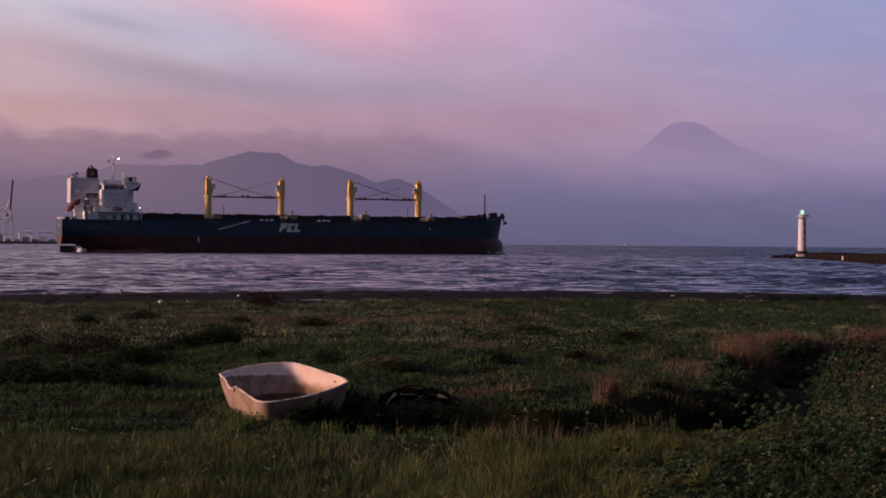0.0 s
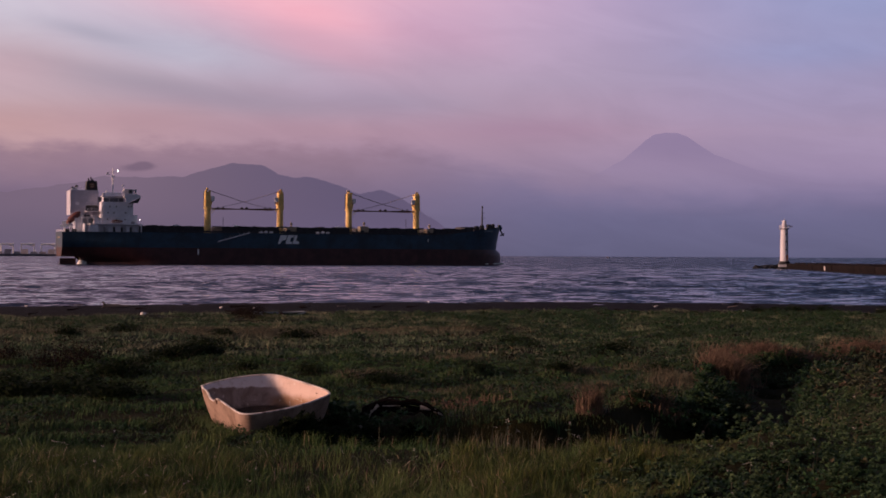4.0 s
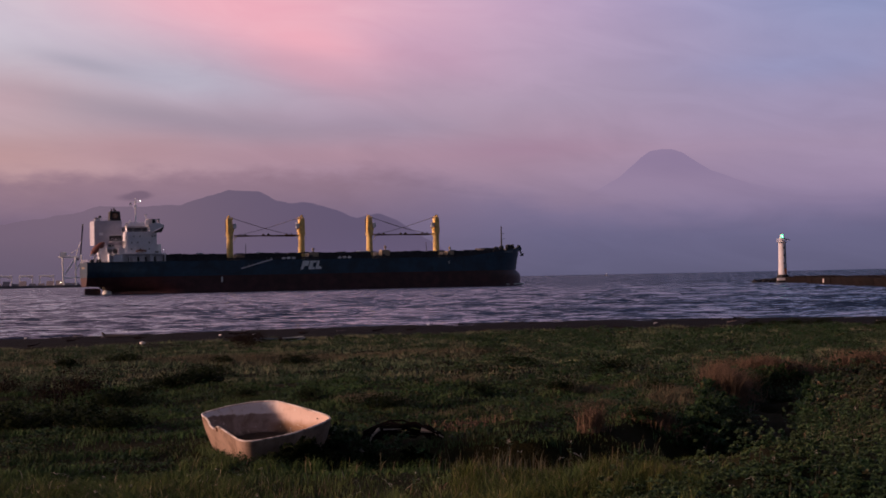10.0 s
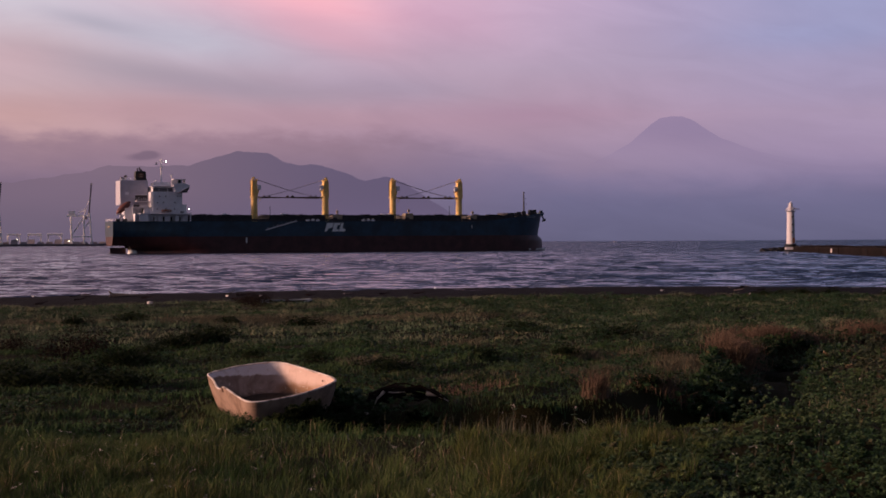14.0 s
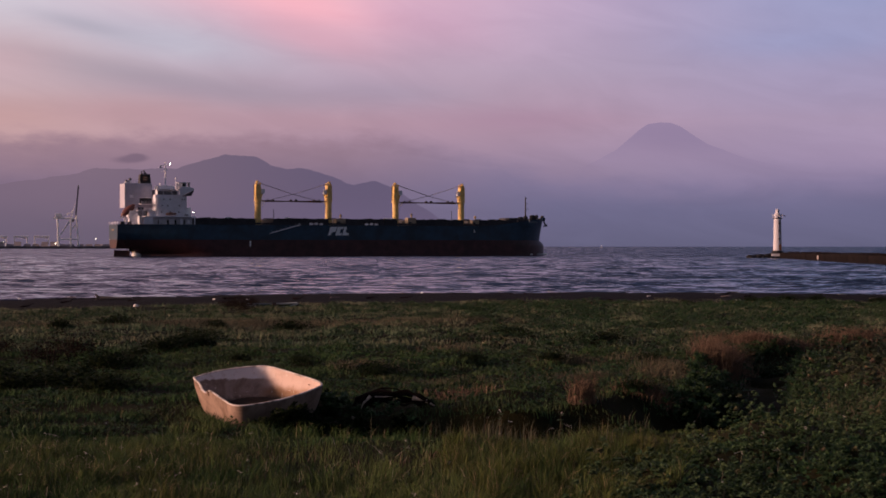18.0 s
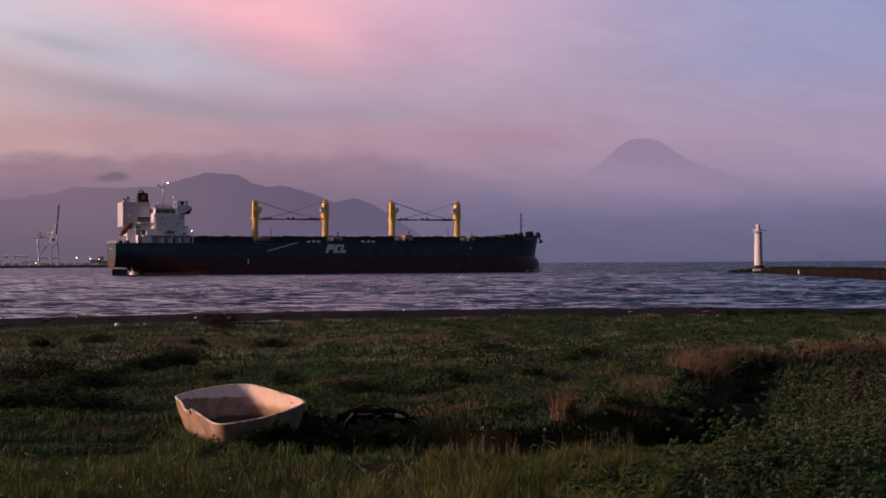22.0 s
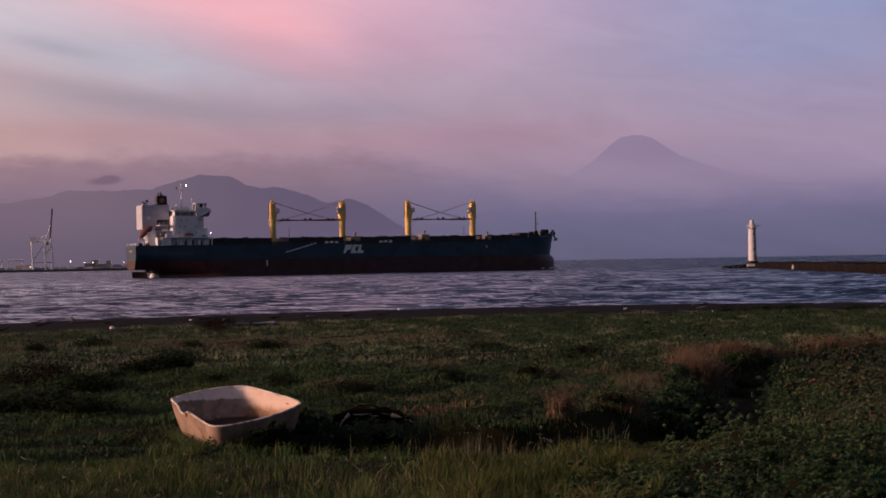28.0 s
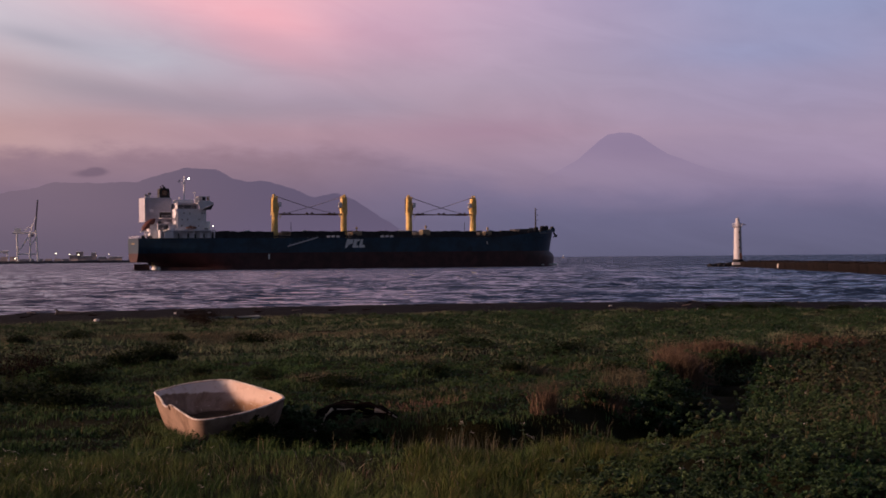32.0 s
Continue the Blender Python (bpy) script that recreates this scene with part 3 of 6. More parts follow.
def grid_faces(rows, cols):
    i = (np.arange(rows - 1)[:, None] * cols + np.arange(cols - 1)[None, :]).ravel()
    return np.stack([i, i + 1, i + cols + 1, i + cols], 1)


def lumps(x, y, size, seed, count=9):
    """Smooth random hills and hollows about size metres across, between about -1 and 1."""
    rng = np.random.default_rng(seed)
    total = 0.0
    for _ in range(count):
        a, k, p = rng.uniform(0, 2 * math.pi), rng.uniform(0.5, 1.7) * 2 * math.pi / size, rng.uniform(0, 2 * math.pi)
        total = total + np.sin(k * (x * math.cos(a) + y * math.sin(a)) + p)
    return total / math.sqrt(count) / 1.2


def smooth01(x, lo, hi):
    t = np.clip((x - lo) / (hi - lo), 0, 1)
    return t * t * (3 - 2 * t)


# ---- ground, sea and hills ----
DITCH = [(-2.2, 28.4), (-0.9, 27.3), (1.2, 26.9), (3.4, 27.5), (5.4, 28.9), (6.6, 31.4), (7.4, 34.4), (8.4, 39.0), (9.8, 44.5), (13.5, 47.5), (24.0, 53.0)]


# pits sunk to hold black shade where the camera sees it: middle x, y, half width, half length
PITS = [(-1.1, 27.2, 1.1, 0.8), (1.4, 27.1, 1.9, 1.5), (3.7, 27.8, 1.5, 1.9), (5.6, 29.2, 1.2, 2.0), (6.8, 32.2, 0.7, 1.2), (9.1, 41.2, 0.75, 1.1)]


def pit_depth(x, y, grow=1.0, nearer=0.0):
    """1 inside a pit, 0 outside; nearer lengthens the pits towards the camera."""
    best = np.zeros(np.shape(x))
    ragged = 1 + 0.22 * lumps(x, y, 1.4, 70)
    for cx, cy, wx, wy in PITS:
        best = np.maximum(best, np.exp(-((np.hypot((x - cx) / (wx * grow), (y - cy + nearer / 2) / ((wy + nearer / 2) * grow)) * ragged) ** 6)))
    return best


def shore(x):
    """How far off the water's edge lies."""
    d = np.abs(x - 14.0)
    return 135.0 - 0.0109 * d * d / (1 + d / 160)


def ditch_depth(x, y):
    """1 on the bottom of the old ditch, 0 away from it."""
    best = np.full(np.shape(x), 1e9)
    for (ax, ay), (bx, by) in zip(DITCH, DITCH[1:]):
        t = np.clip(((x - ax) * (bx - ax) + (y - ay) * (by - ay)) / ((bx - ax) ** 2 + (by - ay) ** 2), 0, 1)
        best = np.minimum(best, np.hypot(x - ax - t * (bx - ax), y - ay - t * (by - ay)))
    return np.exp(-((best / 1.35) ** 2))


def ground_height(x, y):
    x, y = np.asarray(x, dtype=float), np.asarray(y, dtype=float)
    s = shore(x) - y
    z = np.where(s < 0, np.maximum(s * 0.05, -5.0), 0.8 * np.minimum(s / 45, 1) ** 0.85)
    z = z + 0.22 * smooth01(s, 45, 90)
    z = z + 1.45 * smooth01(-y, -13.0, -5.0)
    land = smooth01(s, 35, 50)
    z = z + land * (0.07 * lumps(x, y, 9, 3) + 0.03 * lumps(x, y, 2.5, 4) + 0.09 * smooth01(x / np.maximum(y, 1), -0.08, 0.08) * lumps(x, y, 1.9, 8))
    z = z - 0.68 * ditch_depth(x, y) * land * (1 - np.exp(-((x + 3.1) ** 2 + (y - 29.5) ** 2) / 4.0))
    z = z - 0.75 * pit_depth(x, y) * (1 - np.exp(-((x + 3.1) ** 2 + (y - 29.0) ** 2) / 2.5))
    z = z + 0.26 * np.exp(-((x + 3.1) ** 2 + (y - 30.0) ** 2) / 1.4)
    z = z + 0.22 * smooth01(x, 2.5, 6.0) * smooth01(-y, -30, -22) * smooth01(y, 10, 16)
    z = z + (1 - land) * smooth01(s, -3, 6) * 0.03 * lumps(x, y, 5, 6)
    return z


def graded(near, far, first, growth):
    out = [near]
    while out[-1] < far:
        out.append(out[-1] + first * (1 + growth * (out[-1] - near)))
    out[-1] = far
    return np.array(out)


def build_ground():
    up = graded(14, 4980, 0.28, 0.035)
    ys = np.concatenate([[-4000, -1000, -250, -80, -30, -12, -5, 0, 4, 7, 9, 11, 12.5], up])
    half = graded(0, 4980, 0.4, 0.03)
    xs = np.concatenate([-half[::-1], half[1:]])
    gx, gy = np.meshgrid(xs, ys)
    gz = ground_height(gx, gy)
    ob = mesh_of("ground", np.stack([gx, gy, gz], -1).reshape(-1, 3), grid_faces(len(ys), len(xs)), M["soil"])
    tagged(ob, "grassy flat with a dark sand beach sloping to the sea", "ground", kind="structure")


def build_water():
    rng = np.random.default_rng(11)
    az = np.concatenate([np.radians([-84, -75, -60, -45, -34, -28, -24, -21.5]), np.radians(np.linspace(-20, 20, 470)), np.radians([21.5, 24, 28, 34, 45, 60, 75, 84])])
    ys = [96.0]
    while ys[-1] < 4950:
        ys.append(ys[-1] + (0.42 if ys[-1] < 175 else 0.42 * (ys[-1] / 175) ** 2.1))
    ys = np.array(ys)
    gy, ga = np.meshgrid(ys, az, indexing="ij")
    gx = gy * np.tan(ga)
    gz = np.zeros_like(gx)
    for _ in range(46):
        length = rng.uniform(1.8, 8.0)
        a = rng.normal(radians(-84), 0.36)
        k = 2 * math.pi / length
        phase = k * (gx * math.cos(a) + gy * math.sin(a)) + rng.uniform(0, 6.28)
        fade = 1 / (1 + (gy / (length * 95)) ** 4)
        gz += 0.0078 * length ** 0.8 * fade * (np.sin(phase) + 0.28 * np.sin(2 * phase + 0.6))
    gust = 0.75 + 0.45 * lumps(gx, gy * 0.5, 45, 12)
    gz *= np.clip(gust, 0.3, 1.4)
    ob = mesh_of("water", np.stack([gx, gy, gz], -1).reshape(-1, 3), grid_faces(len(ys), len(az)), M["water"])
    return tagged(ob, "choppy lilac grey sea at dusk", "water", kind="structure")


def hill_range(name, label, ridge, far, deep, mat, seed, rough):
    """A range of hills whose skyline follows ridge: azimuth in degrees and slope of sight; it falls towards the viewer."""
    a = np.linspace(ridge[0][0], ridge[-1][0], 260)
    top = np.interp(a, [p[0] for p in ridge], [p[1] for p in ridge])
    rng = np.random.default_rng(seed)
    jag = sum(np.sin(a * k + rng.uniform(0, 6)) / k for k in (5, 9, 16, 29, 47, 80, 131)) * rough
    peak = EYE_HEIGHT + (top + jag) * far
    verts, rows = [], 9
    for j in range(rows):
        f = j / (rows - 2)
        if j == rows - 1:
            d, z = far + deep * 0.3, peak * 0 - 20
        else:
            d = far - deep * (1 - f)
            z = -6 + (peak + 6) * (f ** 1.3) * (1 - 0.10 * (1 - f) * np.sin(a * 11 + seed)) * d / far
        verts.append(np.stack([np.sin(np.radians(a)) * d, np.cos(np.radians(a)) * d, z], -1))
    ob = mesh_of(name, np.concatenate(verts), grid_faces(rows, len(a)), mat)
    return tagged(ob, label, "hills", kind="structure")


build_ground()
water = build_water()
HILLS = [(-30, 0.030), (-24, 0.036), (-18, 0.034), (-15.5, 0.039), (-13.3, 0.0447), (-12.3, 0.0494), (-11.3, 0.0486), (-9.46, 0.0496), (-8.74, 0.0532), (-8.1, 0.0569), (-7.67, 0.0584), (-6.61, 0.0581), (-5.99, 0.0522), (-5.34, 0.0496), (-4.59, 0.0500), (-3.42, 0.0429), (-2.89, 0.0392), (-2.2, 0.0418), (-2.0, 0.0420), (-1.61, 0.0391), (-0.95, 0.0323), (0.02, 0.0211), (0.9, 0.010), (1.6, -0.002)]
VOLCANO = [(1.5, 0.020), (4.5, 0.040), (6.0, 0.0535), (6.94, 0.0620), (7.75, 0.0745), (8.1, 0.0785), (8.5, 0.0798), (8.95, 0.0796), (9.25, 0.0775), (10.3, 0.0655), (11.74, 0.0558), (14, 0.047), (18, 0.037), (22, 0.03)]
hill_range("backdrop_hills", "wooded hills across the bay, dusk haze painted in mauve", HILLS, 4300, 420, M["hills"], 2, 0.0015)
hill_range("backdrop_volcano", "faint cone of a tall volcano, dusk haze painted over it", VOLCANO, 4780, 150, M["volcano"], 5, 0.0006)

# ---- the bulk carrier; its own space: x forward from the stern, y to port, z up from the water ----
HALF_BEAM = 16.1
RED_LINE = 6.4
SHIP_SCALE = 0.86


def sheer(x):
    """Height of the hull's upper edge."""
    return 12.75 + 4.3 * max(0.0, (x - 164) / 35) ** 0.95


def stem_at(z):
    """Where the stem stands at a height: raked above, a blunt bulb at the water."""
    rake = max(0.0, (z - 6.0) / 12)
    return 195.4 + 2.1 * rake ** 1.2 + 2.3 * float(smooth01(-z, -6.2, -4.4))


def hull_half(x, z):
    """Half breadth of the hull at a length and a height."""
    full = HALF_BEAM
    # stern: fine below, full at the deck
    low = max(0.0, min(1.0, (z - 1.2) / 7.0))
    run = 40 - 6 * low
    aft = float(smooth01(x, -1.5, run))
    stern = 0.68 * low ** 0.28 * (1 - aft) + aft
    # bow: blunt below, flared above
    lift = max(0.0, min(1.0, (z - 2) / 15))
    stem = stem_at(z)
    length = 30 - 6 * lift
    t = max(0.0, min(1.0, (stem - x) / length))
    bow = (1 - (1 - t) ** 2.4) ** 0.62
    return full * min(stern, 1) * bow


def hull_shell(name, levels, mat, parent, label, top=False):
    xs = [-0.6, 0.4, 1.6, 3, 4, 5, 6, 6.8, 7.6, 8.3, 9.0, 9.5, 10.2, 12, 14, 17, 20, 24, 28, 32, 38, 45, 60, 90, 120, 150, 160, 168, 175, 180, 184, 187, 190, 192, 193.5, 194.5, 195.2, 195.8, 196.4, 197.0, 197.5, 197.9, 198.2, 198.45]
    bm = B()
    rings = []
    for station in xs:
        ring = []
        for side in (-1, 1):
            zs = levels if not top else [RED_LINE + (sheer(station) - RED_LINE) * l for l in levels]
            row = []
            for z in zs:
                # the counter rises over the rudder; the forward stations follow the raked stem
                floor = 2.7 - 5.2 * max(0.0, min(1.0, (station - 6.0) / 3.4)) ** 2 if not top else z
                zz = max(z, floor) if station < 9.5 else z
                x = station if station < 180 else 180 + (stem_at(zz) - 180) * (station - 180) / 18.45
                row.append(bm.verts.new((x, side * hull_half(x, zz), zz)))
            ring.append(row)
        rings.append(ring)
    for a, b in zip(rings, rings[1:]):
        for s in (0, 1):
            for k in range(len(a[s]) - 1):
                quad = [a[s][k], b[s][k], b[s][k + 1], a[s][k + 1]]
                bm.faces.new(quad if s == 0 else quad[::-1])
    for ring, flip in ((rings[0], False), (rings[-1], True)):
        for k in range(len(levels) - 1):
            quad = [ring[0][k], ring[0][k + 1], ring[1][k + 1], ring[1][k]]
            bm.faces.new(quad[::-1] if flip else quad)
    bmesh.ops.remove_doubles(bm, verts=bm.verts, dist=0.005)
    bmesh.ops.recalc_face_normals(bm, faces=bm.faces)
    return part(name, bm, mat, parent, label, smooth=True)


def deck_crane(ship, x, forward):
    """A yellow deck crane with its jib stowed level, forward (1) or aft (-1)."""
    side = 1.3 * forward
    crane = part("deck_crane", bar(B(), (x, 0, 12.6), (x, 0, 23.5), 1.5, 1.35, 20), M["crane_yellow"], ship, "yellow deck crane with its jib stowed level", smooth=True)
    part("slewing_ring", bar(B(), (x, 0, 23.2), (x, 0, 24.0), 1.75, 1.75, 20), M["crane_yellow"], crane)
    bm = B()
    box(bm, (x, 0, 27.2), (2.75, 2.9, 6.8), 0.25)
    for v in bm.verts:
        if v.co.z > 28:
            v.co.x = x + (v.co.x - x) * 0.82 - 0.12 * forward
    box(bm, (x + 1.25 * forward, 0, 25.6), (0.9, 2.2, 1.4), 0.15)
    part("crane_house", bm, M["crane_yellow"], crane)
    for dy in (-1.0, 1.0):
        bm = B()
        beam(bm, (x - 0.9 * forward, dy, 30.4), (x - 0.2 * forward, dy, 31.7), 0.55)
        beam(bm, (x + 0.9 * forward, dy, 30.4), (x + 0.9 * forward, dy, 31.4), 0.5)
        box(bm, (x - 0.25 * forward, dy, 31.9), (0.7, 0.4, 0.6), 0.1)
        part("sheave_bracket", bm, M["crane_yellow"], crane, "yellow sheave bracket")
    boxed("ladder", (x - 1.5 * forward, 0.6, 27.4), (0.15, 0.5, 6.6), M["crane_dark"], crane)
    cab = boxed("cab", (x + 2.0 * forward, -1.1, 27.6), (1.3, 1.3, 2.1), M["ship_white"], crane, 0.1, "pale crane cab")
    boxed("cab_window", (x + 2.62 * forward, -1.1, 27.9), (0.1, 1.05, 1.0), M["window_dark"], cab)
    boxed("winch", (x + 1.7 * forward, 0.5, 26.4), (0.9, 1.4, 1.0), M["crane_dark"], crane, 0.1)
    # the jib: two chords and cross bracing, from the foot of the house to beside the other crane
    tip = x + 29.3 * forward
    bm = B()
    for dy in (-0.55, 0.55):
        beam(bm, (x + 1.4 * forward, side + dy, 23.5), (tip, side + dy * 0.5, 23.1), 0.36, 0.42)
    for k in range(1, 12):
        f = k / 12
        cx = x + 1.4 * forward + (tip - x - 1.4 * forward) * f
        box(bm, (cx, side, 23.5 - 0.4 * f), (0.22, 1.1 - 0.5 * f, 0.3))
    jib = part("jib", bm, M["rust"], crane, "rust red lattice jib")
    ball(bm := B(), (x + 15.2 * forward, side, 23.7), 0.6, (1.3, 0.7, 1.0), 1)
    part("hook_block", bm, M["crane_dark"], jib)
    for k, f in enumerate((0.12, 0.2, 0.86)):
        boxed("jib_sheave", (x + (1.4 + 27.9 * f) * forward, side, 24.0 - 0.4 * f), (0.6, 0.5, 0.7), M["crane_dark"], jib, 0.08)
    for dy in (-0.4, 0.4):
        mid = (x + 16 * forward, side + dy, 26.5)
        bm = bar(B(), (x + 0.2 * forward, dy, 31.3), mid, 0.10, seg=5)
        bar(bm, mid, (tip - 1.0 * forward, side + dy * 0.4, 23.5), 0.10, seg=5)
        part("luffing_rope", bm, M["rope"], crane, "slack luffing rope")
    bm = B()
    bar(bm, (x + 1.2 * forward, -1.5, 22.6), (x + 3.0 * forward, -1.5, 23.3), 0.12, seg=6)
    bar(bm, (x + 3.0 * forward, -1.5, 23.3), (x + 1.3 * forward, -1.5, 21.2), 0.10, seg=6)
    part("hook_stay", bm, M["crane_yellow"], crane)
    return crane


def railing(name, a, b, parent, mat="ship_white", high=1.0, every=1.7):
    """A pipe rail from a to b with posts and two bars."""
    a, b = Vector(a), Vector(b)
    count = max(2, int((b - a).length / every))
    bm = B()
    for k in range(count + 1):
        p = a + (b - a) * (k / count)
        bar(bm, p, p + Vector((0, 0, high)), 0.05, seg=5)
    for up in (0.5, 1.0):
        beam(bm, a + Vector((0, 0, high * up)), b + Vector((0, 0, high * up)), 0.07)
    return part(name, bm, M[mat], parent)


def superstructure(ship):
    white, deck, dark = M["ship_white"], M["ship_deck"], M["window_dark"]
    # poop house under the boat deck, with an open side deck and its stanchions
    house = boxed("poop_house", (19.5, 0, 14.2), (22.0, 23.0, 2.9), white, ship, 0.05, "white deckhouse on the poop")
    boxed("boat_deck", (20.6, 0, 15.9), (21.2, 31.4, 0.36), white, ship)
    railing("boat_deck_rail", (16.5, -15.5, 16.0), (31.0, -15.5, 16.0), ship)
    for k in range(7):
        boxed("stanchion", (13.0 + k * 2.95, -15.3, 14.2), (0.24 if k % 3 else 0.5, 0.3, 3.0), white, ship)
    boxed("side_screen", (11.2, -15.2, 14.2), (3.4, 0.2, 2.9), white, ship, 0.03, "white steel side screen")
    for x, w, h in ((10.6, 1.9, 2.6), (13.2, 1.0, 2.0), (18.0, 0.9, 1.8), (21.0, 0.8, 1.9), (25.4, 1.3, 2.2), (28.6, 0.9, 1.8)):
        boxed("deck_locker", (x, -14.3, 12.75 + h / 2), (w, 1.0, h), white, ship, 0.08)
    for x in (16.4, 20.2, 23.4, 27.0):
        boxed("door", (x, -11.56, 13.8), (0.8, 0.1, 1.9), dark, house)
    boxed("aft_bulkhead", (8.0, -10.5, 14.4), (0.5, 9.0, 3.3), white, ship, 0.05, "white bulkhead facing aft")
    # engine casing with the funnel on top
    casing = boxed("engine_casing", (8.9, 0, 24.9), (11.4, 12.4, 10.2), M["casing_shade"], ship, 0.10, "large white engine casing with shade in its colour")
    boxed("casing_base", (10.2, 0, 18.6), (8.8, 12.0, 5.4), white, casing, 0.05)
    # flat dark plate stands for the shade in a recess
    boxed("casing_recess", (11.9, -6.2, 22.6), (5.0, 0.16, 2.4), deck, casing, 0.02, "dark plate standing for a shaded recess in the casing")
    boxed("casing_hood", (11.9, -6.7, 23.95), (5.2, 1.2, 0.25), white, casing)
    boxed("louvre", (6.0, -6.22, 24.5), (1.6, 0.12, 1.2), white, casing)
    for z, x0, x1 in ((18.5, 7.2, 16.4), (21.2, 9.0, 16.4)):
        flat = boxed("casing_deck", ((x0 + x1) / 2, -9.6, z), (x1 - x0, 6.8, 0.24), white, casing)
        railing("deck_rail", (x0, -12.9, z + 0.1), (x1, -12.9, z + 0.1), flat)
    for x, w in ((7.4, 0.5), (9.6, 0.35), (12.2, 0.35), (14.6, 0.45)):
        boxed("casing_pillar", (x, -12.7, 17.2), (w, 0.5, 2.6), white, casing)
    boxed("side_store", (13.4, -10.2, 17.2), (3.2, 4.6, 2.4), white, casing, 0.05)
    # two dark plates stand for the shade inside openings
    boxed("side_store_opening", (11.76, -10.2, 17.3), (0.1, 2.4, 1.7), dark, casing)
    boxed("machinery_opening", (9.9, -6.1, 19.8), (2.4, 0.2, 1.6), deck, casing)
    for x, z, r in ((4.6, 31.0, 0.42), (6.2, 31.6, 0.5), (5.4, 30.7, 0.28)):
        barred("vent_pipe", (x, -1.5, 29.9), (x, -1.5, z), r, white, casing, seg=10)
        part("vent_cowl", ball(B(), (x, -1.5, z + 0.2), r * 1.5, (1, 1, 0.7), 2), deck, casing)
    railing("casing_rail", (3.4, -6.0, 30.0), (9.6, -6.0, 30.0), casing)
    bm = B()
    bmesh.ops.create_cone(bm, cap_ends=True, segments=4, radius1=3.35, radius2=2.95, depth=4.1, matrix=Matrix.Translation((12.5, 0, 32.05)) @ Matrix.Rotation(math.pi / 4, 4, "Z"))
    bmesh.ops.bevel(bm, geom=list(bm.edges), offset=0.25, segments=2, affect="EDGES")
    funnel = part("funnel", bm, M["ship_black"], ship, "black funnel with a pale company mark")
    part("funnel_mark", bar(B(), (12.5, -2.42, 32.2), (12.5, -2.0, 32.2), 1.15, seg=20), M["rust"], funnel, "round reddish mark")
    for dz in (-0.45, 0.35):
        boxed("funnel_mark_bar", (12.5, -2.46, 32.2 + dz), (1.3, 0.08, 0.3), M["cream"], funnel)
    for dx, top in ((-0.9, 35.3), (0.1, 35.8), (0.8, 34.9)):
        barred("exhaust_pipe", (12.5 + dx, 0.2, 34.0), (12.2 + dx, 0.2, top), 0.28, M["ship_black"], funnel)
    # accommodation block, stepped at the bridge
    block = boxed("accommodation_block", (21.2, 0, 20.55), (13.0, 27.0, 9.1), white, ship, 0.08, "white accommodation block")
    boxed("lower_front", (28.6, 0, 17.9), (1.9, 26.0, 3.8), white, block, 0.05)
    for z, xs in ((17.9, (17.2, 20.8, 24.4)), (20.6, (17.4, 19.8, 24.6)), (23.2, (18.2, 20.8, 25.8, 26.9))):
        for x in xs:
            boxed("window", (x, -13.52, z), (0.42, 0.12, 0.55), dark, block)
    for z in (18.4, 20.9, 23.4):
        boxed("deck_edge", (21.2, -13.56, z - 1.4), (13.0, 0.12, 0.14), white, block)
    boxed("aft_ladder", (15.6, -13.7, 20.5), (0.5, 0.3, 8.0), white, block)
    bridge = boxed("wheelhouse", (20.2, 0, 26.1), (9.0, 24.0, 2.2), white, ship, 0.08, "white wheelhouse with a dark window band")
    boxed("window_band", (19.9, -12.06, 25.9), (8.0, 0.14, 1.5), M["bridge_glass"], bridge, 0.02, "dark band of bridge windows")
    for x in (18.2, 21.8):
        boxed("window_post", (x, -12.16, 25.9), (0.14, 0.08, 1.5), white, bridge)
    boxed("bridge_roof", (20.0, 0, 27.35), (9.8, 27.2, 0.3), white, bridge)
    boxed("roof_house", (21.0, 0, 28.4), (6.6, 9.0, 1.8), white, bridge, 0.06)
    railing("monkey_rail", (15.6, -12.6, 27.5), (23.4, -12.6, 27.5), bridge)
    wing = boxed("bridge_wing_roof", (26.2, -13.6, 30.15), (5.0, 5.4, 0.22), white, ship, 0.03, "roofed bridge wing cab")
    boxed("wing_floor", (25.8, -12.6, 27.3), (4.6, 7.2, 0.3), white, wing)
    for x, w in ((24.0, 0.55), (25.3, 0.22), (26.9, 0.22), (28.4, 0.3)):
        boxed("wing_post", (x, -16.0, 28.9), (w, 0.22, 2.4), white, wing)
    for x, w in ((26.1, 1.35),):
        boxed("wing_window", (x, -15.9, 29.3), (w, 0.1, 1.5), dark, wing)
    boxed("wing_window", (28.5, -13.7, 29.3), (0.1, 4.2, 1.4), dark, wing)
    boxed("wing_back", (25.9, -10.9, 28.8), (4.6, 0.2, 2.5), white, wing)
    plate("wing_apron", [(23.8, 28.5), (28.6, 28.4), (30.4, 27.6), (30.2, 27.0), (27.6, 26.0), (25.3, 24.6), (24.2, 25.0)], lambda u, v, w: (u, -16.2 + w, v), white, wing, 0.3, "white wing bulwark")
    # dark slab gives the wing's underside its shade
    plate("wing_bracket", [(25.4, 24.5), (30.3, 27.0), (30.1, 26.3), (29.2, 24.7)], lambda u, v, w: (u, -15.9 + w, v), deck, wing, 1.8, "bridge wing underside with its shade painted dark")
    # liferaft and rescue boat on the boat deck
    raft = part("rescue_boat", ball(B(), (21.0, -14.4, 17.1), 0.9, (2.7, 0.9, 0.7), 2), M["rust"], ship, "dark red rescue boat", smooth=True)
    boxed("davit", (19.2, -13.7, 17.6), (0.3, 0.3, 3.0), white, raft)
